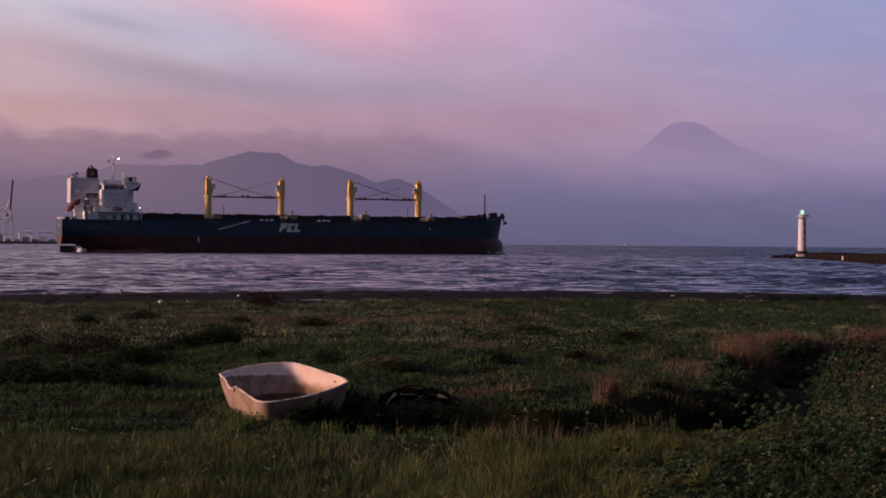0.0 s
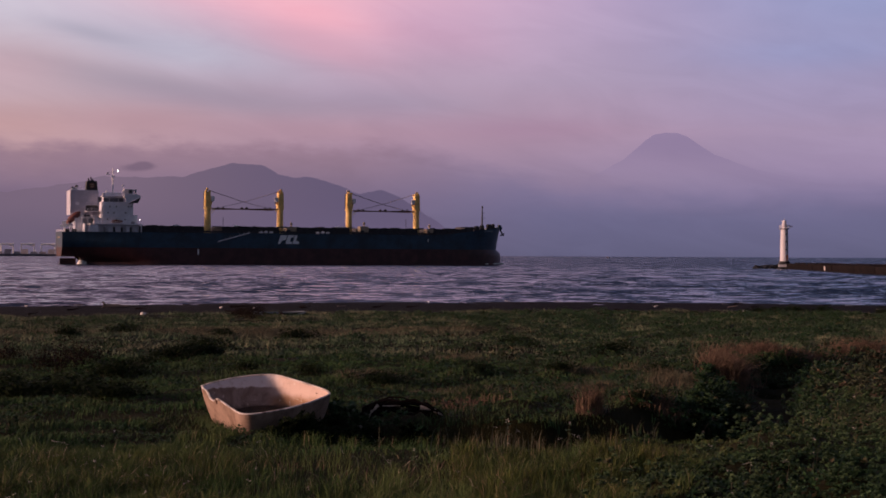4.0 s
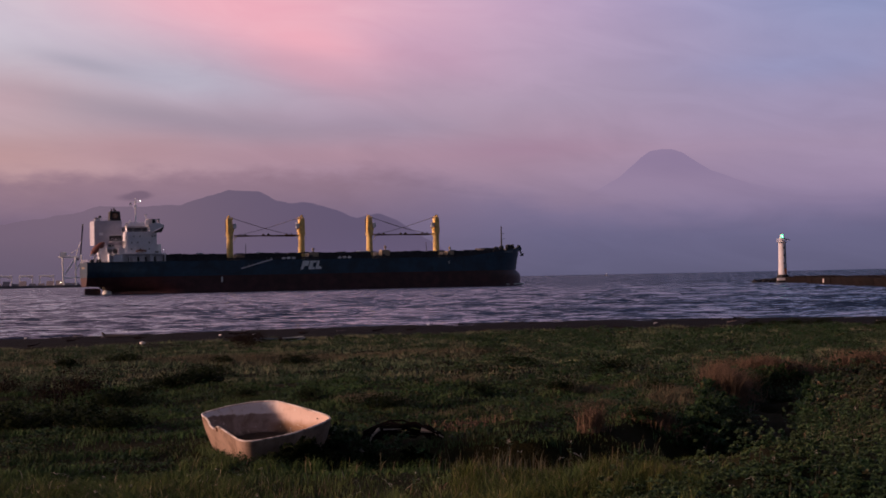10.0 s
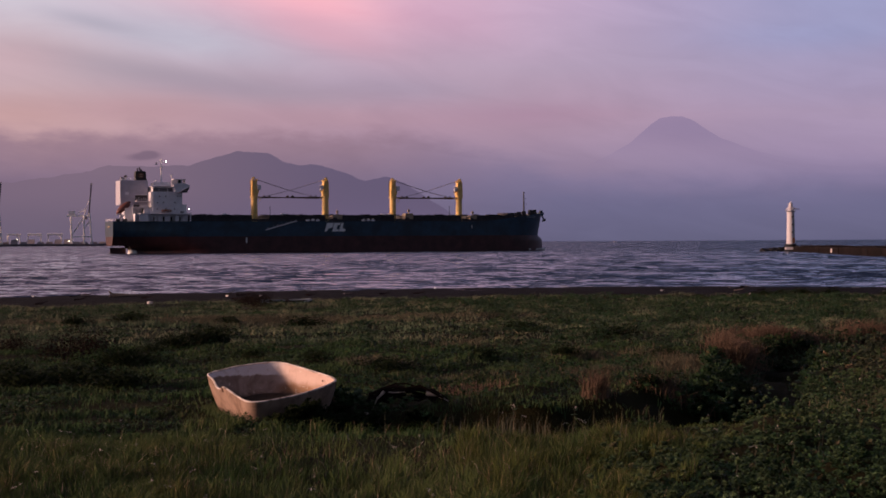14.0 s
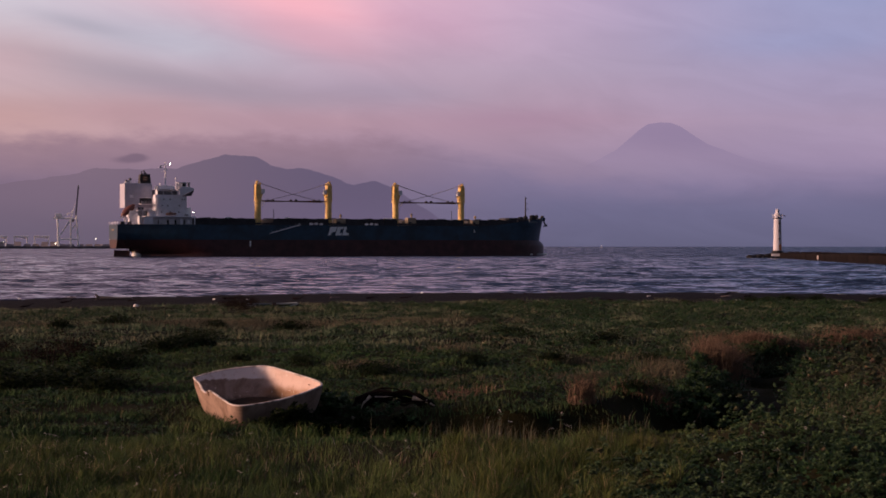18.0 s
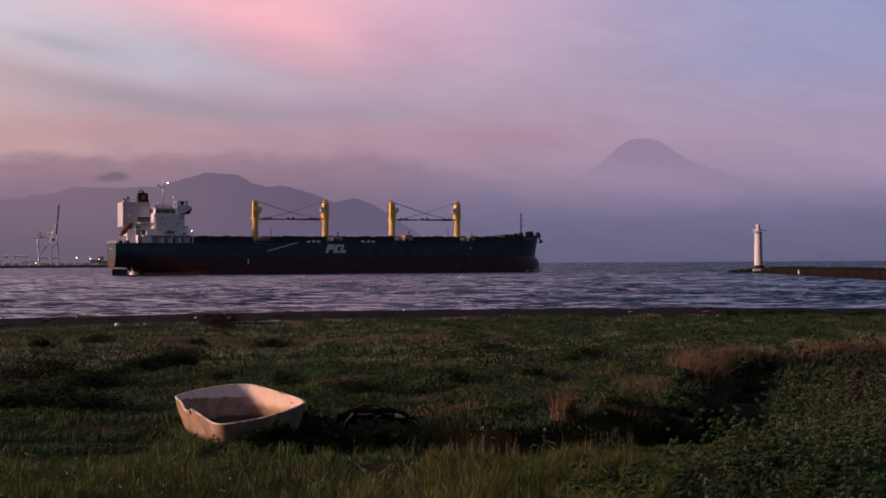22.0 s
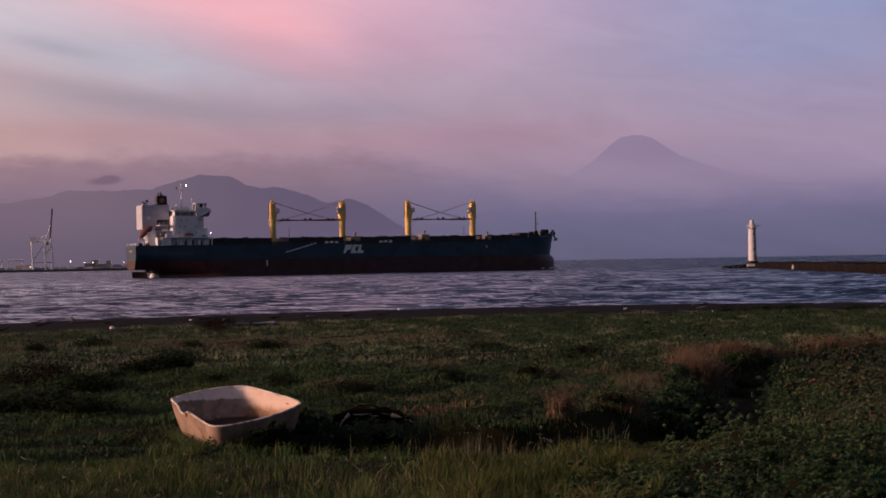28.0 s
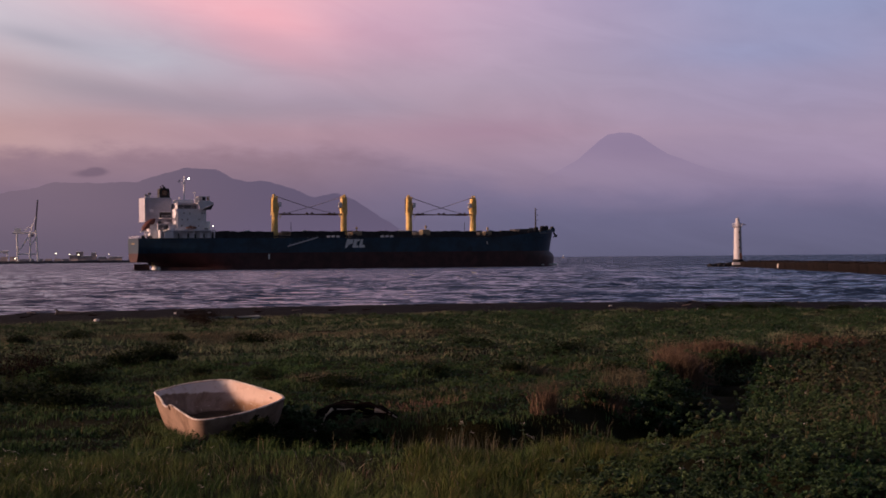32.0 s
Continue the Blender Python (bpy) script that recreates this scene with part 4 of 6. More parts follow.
    boxed("davit", (22.6, -13.7, 17.6), (0.3, 0.3, 3.0), white, raft)
    boxed("raft_canister", (27.4, -14.6, 16.6), (1.5, 0.8, 0.8), deck, ship, 0.2)
    # free-fall lifeboat on its ramp over the stern
    turn = pose(0, 0, 0, 0, -40, 0)
    bm = ball(B(), (0, 0, 0), 1.9, (2.0, 0.8, 0.9), 3)
    for v in bm.verts:
        v.co.z = max(v.co.z, -0.95)
    boat = part("lifeboat", bm, M["boat_orange"], ship, "orange red free-fall lifeboat on a ramp", smooth=True)
    boat.matrix_basis = Matrix.Translation((4.3, -8.6, 18.4)) @ turn
    part("canopy_window", box(B(), (-2.2, 0, 0.95), (1.0, 1.6, 0.5), 0.1), dark, boat)
    for dy in (-9.3, -6.7):
        bm = beam(B(), (1.2, dy, 15.4), (7.4, dy, 20.4), 0.4)
        beam(bm, (6.8, dy, 12.7), (6.8, dy, 20.0), 0.35)
        beam(bm, (3.0, dy, 12.7), (3.0, dy, 16.8), 0.35)
        beam(bm, (3.0, dy, 14.2), (6.8, dy, 17.6), 0.3)
        part("lifeboat_ramp", bm, white, ship)
    boxed("ramp_house", (6.2, -8.0, 15.6), (3.4, 4.6, 5.6), white, ship, 0.05)
    # radar mast
    mast = part("radar_mast", bar(bar(B(), (21.4, 0, 29.2), (21.4, 0, 39.6), 0.34, 0.18, 10), (19.2, 0, 37.9), (23.4, 0, 38.2), 0.12, seg=6), white, ship, "white radar mast")
    for x, z in ((19.4, 37.0), (21.4, 36.4)):
        boxed("radar_scanner", (x, 0, z), (1.5, 0.4, 0.3), white, mast)
    boxed("mast_platform", (21.4, 0, 35.8), (1.6, 1.6, 0.15), white, mast)
    boxed("mast_flag", (19.3, 0, 37.4), (0.4, 0.08, 0.9), deck, mast)
    part("masthead_lamp", ball(B(), (23.4, -0.3, 38.5), 0.26, sub=1), M["lamp_white"], mast, "lit white masthead lamp")
    part("deck_lamp", ball(B(), (30.2, -15.0, 17.8), 0.16, sub=1), M["lamp_white"], ship, "lit white deck lamp")
    barred("lamp_post", (30.2, -14.9, 16.0), (30.2, -14.9, 17.7), 0.07, white, ship, seg=6)
    for x, y, z in ((24.6, -6.0, 32.2), (18.0, -6.0, 29.8)):
        barred("whip_aerial", (x, y, 27.5), (x, y, z), 0.10, white, ship, seg=6)
        part("aerial_dome", ball(B(), (x, y, z), 0.42, sub=2), white, ship)
    # poop bulwark and mooring gear
    for x in (1.4, 4.2):
        boxed("mooring_winch", (x, -11.0, 13.3), (1.8, 2.0, 1.2), deck, ship, 0.2)
    railing("stern_rail", (-0.3, -11.0, 12.75), (-0.3, 11.0, 12.75), ship)
    railing("poop_rail", (0.4, -11.6, 12.75), (7.6, -13.2, 12.75), ship)


def deck_gear(ship):
    # five hatches with coamings and folding covers
    for a, b in ((31.6, 57.5), (65, 90), (97.5, 121.5), (128.5, 153), (160.5, 178)):
        hatch = boxed("hatch_coaming", ((a + b) / 2, 0, 13.7), (b - a, 25.0, 2.0), M["ship_deck"], ship, 0.05, "dark hatch coaming")
        for k in range(4):
            w = (b - a) / 4
            boxed("hatch_cover", (a + w * (k + 0.5), 0, 15.1), (w - 0.25, 25.6, 0.8), M["ship_deck"], hatch, 0.08)
    # bulwark stays and dark side gear along the deck edge
    for k in range(44):
        x = 31.5 + k * 3.3
        boxed("rail_stanchion", (x, -15.6, 13.4), (0.10, 0.10, 1.3), M["ship_deck"], ship)
    for z in (13.5, 14.0):
        boxed("deck_rail", (103, -15.6, z), (146, 0.07, 0.07), M["ship_deck"], ship)
    boxed("side_pipe", (100, -14.6, 13.3), (132, 0.5, 0.8), M["ship_deck"], ship)
    for x, w, h in ((94.8, 4.4, 2.6), (127.6, 3.8, 3.2), (158.0, 3.2, 2.4)):
        hut = boxed("mast_house", (x, -12.6, 13.0 + h / 2), (w, 4.2, h), M["cream"], ship, 0.15, "cream mast house")
        barred("vent_post", (x + 0.3, -13, 13 + h), (x + 0.3, -13, 15.0 + h), 0.3, M["cream"], hut, seg=8)
        boxed("vent_hood", (x + 0.3, -13, 14.2 + h), (1.0, 0.9, 0.7), M["cream"], hut, 0.1)
        boxed("vent_lower", (x - w * 0.3, -14.8, 13.7), (w * 0.4, 0.6, 1.4), M["ship_deck"], hut)
    for x, n_ in ((82.5, 3), (107.5, 3), (175.5, 1)):
        for k in range(n_):
            part("deck_bundle", ball(B(), (x + k * 2.2 - 1.2, -15.3, 13.2 + 0.1 * (k % 2)), 0.8, (1.3, 0.6, 0.75), 1), M["ship_white"], ship, "pale bundle at the deck edge")
    for x in (45.5, 71.0, 116.0, 118.4):
        part("deck_bundle", ball(B(), (x, -13.4, 15.8), 0.7, (2.4, 0.8, 0.45), 1), M["ship_white"], ship)
    barred("signal_post", (66.6, -8, 14.0), (66.6, -8, 19.6), 0.12, M["ship_deck"], ship, seg=6)
    barred("signal_post", (149.0, -8, 14.0), (149.0, -8, 19.6), 0.12, M["ship_deck"], ship, seg=6)
    rng = random.Random(17)
    for k in range(46):
        x = rng.uniform(33, 178)
        boxed("deck_fitting", (x, rng.uniform(-13.6, -8), 15.5), (rng.uniform(0.5, 3.2), rng.uniform(0.5, 1.5), rng.uniform(0.2, 0.7)), M["ship_deck"], ship)
    # forecastle
    boxed("forecastle_deckhouse", (180.5, 0, 15.0), (5.0, 12, 3.4), M["ship_deck"], ship, 0.2)
    for x, z, s in ((182.0, 15.0, 1.5), (184.6, 15.6, 1.7), (187.2, 16.0, 1.5), (190.6, 16.5, 1.8), (192.6, 16.6, 1.2)):
        boxed("anchor_winch", (x, -4.0, z), (s, 2.6, 3.2), M["ship_deck"], ship, 0.3)
    for k in range(6):
        barred("forecastle_rail", (178 + k * 1.5, -9, 13.0), (178 + k * 1.5, -9, 16.2 + 0.15 * k), 0.08, M["ship_deck"], ship, seg=5)
    boxed("bow_locker", (184.6, -6.5, 14.6), (5.4, 2.2, 2.4), M["ship_deck"], ship, 0.1)
    mast = barred("foremast", (189.0, 0, 13.4), (189.0, 0, 26.6), 0.42, M["ship_deck"], ship, 0.26, 10, "dark foremast")
    for z, w in ((25.8, 0.8), (23.2, 1.3), (20.8, 1.6)):
        beam(bm := B(), (189.0, 0, z), (189.0 + w, 0, z + 0.2), 0.18)
        part("lamp_bracket", bm, M["ship_deck"], mast)
    # bow flare: the bulwark and the housed anchor
    anchor = part("anchor", beam(B(), (196.6, -2.6, 16.2), (197.9, -3.2, 13.2), 0.7), M["ship_deck"], ship, "dark bow anchor hanging in its hawse")
    part("fluke", beam(beam(B(), (196.8, -3.1, 12.9), (198.6, -3.3, 13.9), 0.5), (197.9, -2.3, 13.1), (197.9, -4.3, 13.1), 0.5), M["ship_deck"], anchor)
    boxed("hawse_bolster", (196.5, -2.4, 16.3), (2.2, 2.4, 1.6), M["navy"], ship, 0.3)
    boxed("fairlead", (196.9, -1.6, 17.5), (1.2, 1.6, 0.7), M["ship_deck"], ship, 0.1)


def hull_marks(ship):
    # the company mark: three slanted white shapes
    def side(u, v, w):
        return (u, -HALF_BEAM - 0.10 + w, v)

    def slant(name, pts):
        plate(name, [(88.5 + 1.1 * (u + 0.30 * v), 8.35 + 1.12 * v) for u, v in pts], side, M["logo_white"], ship, 0.12, "white slanted shape of the company mark")

    slant("mark_shape", [(0, 0), (0.9, 0), (1.2, 1.15), (2.7, 1.5), (2.7, 3.3), (0, 3.3)])
    slant("mark_shape", [(3.0, 0), (5.5, 0), (5.5, 0.8), (4.5, 0.9), (4.5, 2.4), (5.5, 2.5), (5.5, 3.3), (3.0, 3.3)])
    slant("mark_shape", [(5.8, 0), (8.3, 0), (8.3, 0.8), (6.9, 1.3), (6.8, 3.3), (5.8, 3.3)])
    plate("draught_mark", [(54.0, 3.6), (54.6, 3.6), (54.6, 5.9), (54.0, 5.9)], side, M["logo_white"], ship, 0.12, "white draught scale bar")
    plate("load_mark", [(156.5, 9.7), (156.8, 9.7), (156.8, 11.0), (156.5, 11.0)], side, M["logo_white"], ship, 0.12)
    for k in range(6):
        x = 184.6 + k * 0.95
        y = -hull_half(x, 14.6)
        boxed("name_bar", (x, y - 0.06, 14.7), (0.62, 0.2, 0.75), M["sheet"], ship, turn=pose(0, 0, 0, 0, 0, -math.degrees(math.atan2(hull_half(x + 0.5, 14.6) - hull_half(x - 0.5, 14.6), 1.0)) * -1))
    gangway = part("gangway", beam(B(), (62.6, -16.4, 9.1), (76.2, -16.4, 12.9), 0.26, 0.34), M["ship_white"], ship, "stowed grey accommodation ladder")
    for k in range(7):
        barred("gangway_rail", (63.6 + k * 2, -16.7, 9.6 + k * 0.565), (63.6 + k * 2, -16.7, 10.3 + k * 0.565), 0.07, M["ship_white"], gangway, seg=5)
    boxed("fender_strake", (110, -16.15, 12.5), (150, 0.16, 0.2), M["navy"], ship)
    for k in range(4):
        plate("stern_name_bar", [(-1.6 + k * 0.9, 10.2), (-1.0 + k * 0.9, 10.2), (-1.0 + k * 0.9, 10.9), (-1.6 + k * 0.9, 10.9)], lambda u, v, w: (-0.72 + w, u * 2, v), M["cream"], ship, 0.1)


def build_ship():
    ship = thing("bulk_carrier", "large navy blue and red bulk carrier with four yellow deck cranes", "ship")
    hull_shell("hull", [0, 0.25, 0.5, 0.75, 1.0], M["navy"], ship, "dark navy blue topsides", top=True)
    hull_shell("hull_bottom", [-2.5, -0.5, 0.5, 1.5, 2.6, 3.8, 5.0, RED_LINE], M["antifoul"], ship, "dull red antifouled bottom")
    bm = B()
    box(bm, (3.0, 0, 0.2), (6.6, 0.8, 3.4), 0.15)
    part("rudder", bm, M["antifoul"], ship, "dark rudder awash under the stern")
    bm = bar(B(), (7.4, 0, 0.4), (8.6, 0, 0.4), 0.5, seg=10)
    for k in range(4):
        box(bm, (7.8, 0, 0.4), (0.3, 1.1, 5.0), 0.08, pose(0, 0, 0, 45 + 90 * k, 0, 0) @ pose(0, 0, 1.4))
    part("propeller", bm, M["cream"], ship, "bronze propeller half out of the water")
    # foam: a hump over the propeller and a curl at the bow
    bm = ball(B(), (8.5, -3.2, -0.4), 0.95, (2.1, 1.6, 1.9), 3)
    for v in bm.verts:
        v.co += Vector((0, 0, 0.25)) * noise.noise(v.co * 0.9)
    part("propeller_wash", bm, M["foam"], ship, "white water heaped up by the propeller", smooth=True)
    for k, (x, y, s) in enumerate(((193.5, -9.0, 1.0), (195.2, -6.4, 1.2), (190.0, -12.6, 0.7), (185.0, -15.2, 0.5), (197.2, -2.6, 0.9))):
        bm = ball(B(), (x, y - 0.4, 0.05), 0.45 * s, (3.2, 1.2, 0.8), 2)
        for v in bm.verts:
            v.co += Vector((0, 0, 0.2)) * noise.noise(v.co * 1.3)
        part("bow_foam", bm, M["foam"], ship, smooth=True)
    bm = B()
    edge = [(x, hull_half(x, sheer(x) - 0.05) - 0.05, min(sheer(x) - 0.05, 12.7 + 0.05 * max(0, x - 170))) for x in [-0.6, 0.4, 3, 6, 10, 14, 20, 28, 45, 90, 150, 160, 168, 175, 180, 184, 187, 190, 192, 193.5, 194.5, 195.2]]
    rows = [[bm.verts.new((x, s * w, z)) for s in (-1, 1)] for x, w, z in edge]
    for a, b in zip(rows, rows[1:]):
        bm.faces.new((a[0], b[0], b[1], a[1]))
    part("main_deck", bm, M["ship_deck"], ship, "dark steel main deck")
    superstructure(ship)
    deck_gear(ship)
    for x, forward in ((61.6, 1), (93.6, -1), (125.0, 1), (156.8, -1)):
        deck_crane(ship, x, forward)
    hull_marks(ship)
    # drawn at 198 m, then scaled to 170 m to fit the waterline seen from the camera
    done = set()
    for ob in ship.children_recursive:
        ob.matrix_basis.translation *= SHIP_SCALE
        if ob.data.name not in done:
            done.add(ob.data.name)
            ob.data.transform(Matrix.Scale(SHIP_SCALE, 4))
    return ship


ship = build_ship()

# ---- breakwater and lighthouse ----
LIGHTHOUSE = (113.3, 497.3)
BW_NEAR = (93.0, 290.0)


def bulge(bm, amount, seed):
    """Makes a block uneven."""
    rng = random.Random(seed)
    for v in bm.verts:
        v.co += Vector((rng.uniform(-1, 1), rng.uniform(-1, 1), rng.uniform(-1, 1))) * amount
    return bm


def rock_mesh(name, seed):
    bm = ball(B(), (0, 0, 0), 1.0, (1.2, 0.9, 0.65), 2)
    for v in bm.verts:
        v.co *= 1 + 0.35 * noise.noise(v.co * 1.3 + Vector((seed * 7.1, 0, 0)))
    me = bpy.data.meshes.new(name)
    bm.to_mesh(me)
    bm.free()
    me.materials.append(M["wet_rock"])
    return me


def build_breakwater():
    wall = thing("breakwater", "long low brown concrete breakwater with a rocky end", "breakwater", kind="structure")
    ax, ay = LIGHTHOUSE
    bx, by = BW_NEAR
    run = Vector((bx - ax, by - ay, 0))
    length, along = run.length, run.normalized()
    turn = Matrix.Rotation(math.atan2(along.y, along.x), 4, "Z")
    rng = random.Random(4)
    # caissons with joints between them, stepped a little in height
    count = 24
    for k in range(count + 12):
        w = length / count
        c = Vector((ax + 2.9, ay, 0)) + along * (w * (k + 0.5) - 1.0)
        top = 1.75 + rng.uniform(-0.08, 0.08) + 0.16 * (k > 5) + 0.1 * (k > 11)
        bm = box(B(), (0, 0, (top - 3.0) / 2), (w - rng.uniform(0.01, 0.07), 5.0 + rng.uniform(-0.12, 0.12), top + 3.0), 0.06)
        ob = part("caisson", bulge(bm, 0.03, k), M["concrete"], wall)
        ob.matrix_basis = Matrix.Translation(c) @ turn
        bm = box(B(), (0, 1.2, top + 0.16), (w - 0.4, 1.4, 0.34), 0.06)
        ob = part("parapet", bulge(bm, 0.04, k + 50), M["concrete"], wall)
        ob.matrix_basis = Matrix.Translation(c) @ turn
        if k % 2 == 0:
            bm = box(B(), (rng.uniform(-3, 3), -0.8, top + 0.14), (rng.uniform(0.6, 1.6), 0.6, 0.3), 0.06)
            ob = part("mooring_block", bm, M["concrete"], wall)
            ob.matrix_basis = Matrix.Translation(c) @ turn
    rocks = [rock_mesh("rock", s) for s in range(5)]
    for k in range(34):
        ob = new("rock", rocks[k % 5])
        ob.parent = wall
        f = rng.random()
        s = rng.uniform(0.5, 1.15)
        ob.matrix_basis = Matrix.Translation((ax - 3.0 - 6.8 * f, ay + rng.uniform(-1.5, 3), 0.15 + 0.55 * (1 - f) * rng.random())) @ pose(0, 0, 0, rng.uniform(0, 40), rng.uniform(0, 40), rng.uniform(0, 360)) @ Matrix.Diagonal((s, s, s, 1))
    # pale board on the wall's side
    c = Vector((ax + 2.9, ay, 0)) + along * 83.0
    bm = box(B(), (0, -2.56, 0.9), (1.7, 0.1, 1.1), 0.03)
    ob = part("notice_board", bm, M["pale_panel"], wall, "pale weathered notice board")
    ob.matrix_basis = Matrix.Translation(c) @ turn


def build_lighthouse():
    x, y = LIGHTHOUSE
    tower = thing("lighthouse", "slim white harbour lighthouse with a green light", "lighthouse")
    tower.matrix_basis = pose(x, y, 0)
    boxed("plinth", (0.2, -0.4, 0.45), (4.9, 4.9, 2.0), M["tower_white"], tower, 0.08, "white painted concrete plinth")
    boxed("footing", (0.2, -0.5, -0.2), (5.4, 5.5, 1.7), M["wet_rock"], tower, 0.1, "dark wet footing")
    part("foot", bar(B(), (0, 0, 1.25), (0, 0, 2.5), 2.05, 1.75, 24), M["wet_rock"], tower, "brown painted foot", smooth=True)
    shaft = part("shaft", bar(B(), (0, 0, 2.5), (0, 0, 13.0), 1.38, 1.16, 32), M["tower_white"], tower, "white round tower shaft", smooth=True)
    boxed("door", (0.62, -1.18, 3.6), (0.8, 0.3, 1.9), M["rust"], shaft, 0.04, "brown steel door")
    for z, sx in ((6.3, 0.55), (8.8, 0.53), (11.3, 0.50)):
        boxed("slit_window", (sx * 0.55, -1.24, z), (0.36, 0.3, 0.62), M["window_dark"], shaft, 0.03)
    bm = bar(B(), (1.05, -1.05, 2.6), (0.85, -0.9, 12.9), 0.06, seg=6)
    part("cable_pipe", bm, M["rust"], shaft)
    gallery = part("gallery", bar(B(), (0, 0, 12.9), (0, 0, 13.25), 1.35, 1.75, 28), M["tower_white"], tower, smooth=True)
    for k in range(14):
        a = 2 * math.pi * k / 14
        barred("rail_post", (1.65 * math.cos(a), 1.65 * math.sin(a), 13.2), (1.65 * math.cos(a), 1.65 * math.sin(a), 14.2), 0.045, M["tower_white"], gallery, seg=5)
    for z in (13.75, 14.2):
        hoop = [Vector((1.65 * math.cos(2 * math.pi * k / 28), 1.65 * math.sin(2 * math.pi * k / 28), z)) for k in range(29)]
        part("rail", tube(B(), hoop, 0.05, seg=5), M["tower_white"], gallery)
    part("lantern_house", bar(B(), (0, 0, 13.2), (0, 0, 14.5), 1.0, 0.95, 24), M["tower_white"], tower, smooth=True)
    boxed("side_arm", (1.9, 0, 13.95), (1.5, 0.9, 0.18), M["rust"], tower, 0.04, "dark bracket with a solar panel", pose(0, 0, 0, 0, 14, 0))
    part("lamp", bar(B(), (0, 0, 14.55), (0, 0, 15.6), 0.46, 0.40, 16), M["lamp_green"], tower, "green beacon lamp", smooth=True)
    part("lamp_core", ball(B(), (0.05, -0.28, 15.05), 0.26, (1, 1, 1.3), 2), M["lamp_core"], tower)
    part("lamp_cap", bar(B(), (0, 0, 15.75), (0, 0, 16.05), 0.62, 0.1, 16), M["tower_white"], tower, smooth=True)
    barred("lightning_rod", (0.1, 0, 16.0), (0.1, 0, 16.5), 0.07, M["tower_white"], tower, seg=6)
    # screen added to hide the lamp between flashes by turning round it
    bm = B()
    ring = []
    for k in range(25):
        a = radians(-50 + 265 * k / 24) + math.pi / 2 - radians(82.5)
        ring.append([bm.verts.new((r * math.cos(a), r * math.sin(a), z)) for r, z in ((0.60, 14.5), (0.60, 15.8), (0.64, 15.8), (0.64, 14.5))])
    for a, b in zip(ring, ring[1:]):
        for k in range(4):
            bm.faces.new((a[k], a[(k + 1) % 4], b[(k + 1) % 4], b[k]))
    for end in (ring[0], ring[-1]):
        bm.faces.new(end)
    bmesh.ops.recalc_face_normals(bm, faces=bm.faces)
    return tower, part("lamp_screen", bm, M["tower_white"], tower, "white screen added to blink the lamp")


build_breakwater()
lighthouse, lamp_screen = build_lighthouse()


# ---- the port across the water ----
def gantry(label):
    """A ship-to-shore gantry crane with its boom raised; its own x along the quay, y inland."""
    g = thing("gantry_crane", label, "crane", "gantry cranes on the quay")
    w = 1.25
    for x in (-9.5, 3.5, 10.5):
        for y in (-8.0, 8.0):
            lean = 1.2 if x > 0 else -1.0
            part("leg", bar(B(), (x + (1.4 if x > 5 else 0.0), y, 0), (x - (1.0 if x > 5 else 0) - (1.2 if x < 0 else 0), y, 30.5 if x < 5 else 34.0), w * 0.66, seg=8), M["port_white"], g)
    for y in (-8.0, 8.0):
        part("sill_beam", bar(B(), (-9.5, y, 8.0), (11.5, y, 8.0), 1.0 * 0.66, seg=8), M["port_white"], g)
        part("brace", bar(B(), (-9.0, y, 10.5), (3.0, y, 29.0), 0.7 * 0.66, seg=8), M["port_white"], g)
        part("brace", bar(B(), (4.0, y, 17.5), (11.0, y, 27.0), 0.6 * 0.66, seg=8), M["port_white"], g)
        part("girder", bar(B(), (-15.0, y * 0.4, 31.0), (9.0, y * 0.4, 31.0), 1.3 * 0.66, seg=8), M["port_white"], g)
        part("apex_post", bar(B(), (3.5, y * 0.5, 30.0), (6.0, y * 0.2, 39.5), 0.8 * 0.66, seg=8), M["port_white"], g)
        part("backstay", bar(B(), (5.8, y * 0.2, 39.0), (-6.0, y * 0.3, 32.0), 0.5 * 0.66, seg=8), M["port_white"], g)
    boxed("machinery_house", (-9.5, 0, 34.0), (7.0, 8.0, 4.2), M["port_white"], g, 0.2, "pale machinery house")
    part("raised_boom", beam(beam(B(), (8.6, -2.0, 31.0), (11.6, -2.0, 66.0), 1.5), (8.6, 2.0, 31.0), (11.6, 2.0, 66.0), 1.5), M["port_dark"], g, "dark raised boom")
    boxed("boom_tip", (11.6, 0, 66.4), (1.8, 6.0, 1.8), M["pale_panel"], g)
    boxed("operator_cab", (5.8, 0, 28.4), (3.0, 3.0, 2.6), M["port_dark"], g, 0.1)
    part("boom_stay", bar(B(), (6.0, 0, 39.0), (10.4, 0, 52.0), 0.4 * 0.66, seg=8), M["port_white"], g)
    part("floodlight", ball(B(), (-12.5, -9, 3.0), 0.6, sub=1), M["port_lamp"], g, "lit floodlight")
    return g


def polar(az, d, z=0.0):
    return Vector((math.sin(radians(az)) * d, math.cos(radians(az)) * d, z))


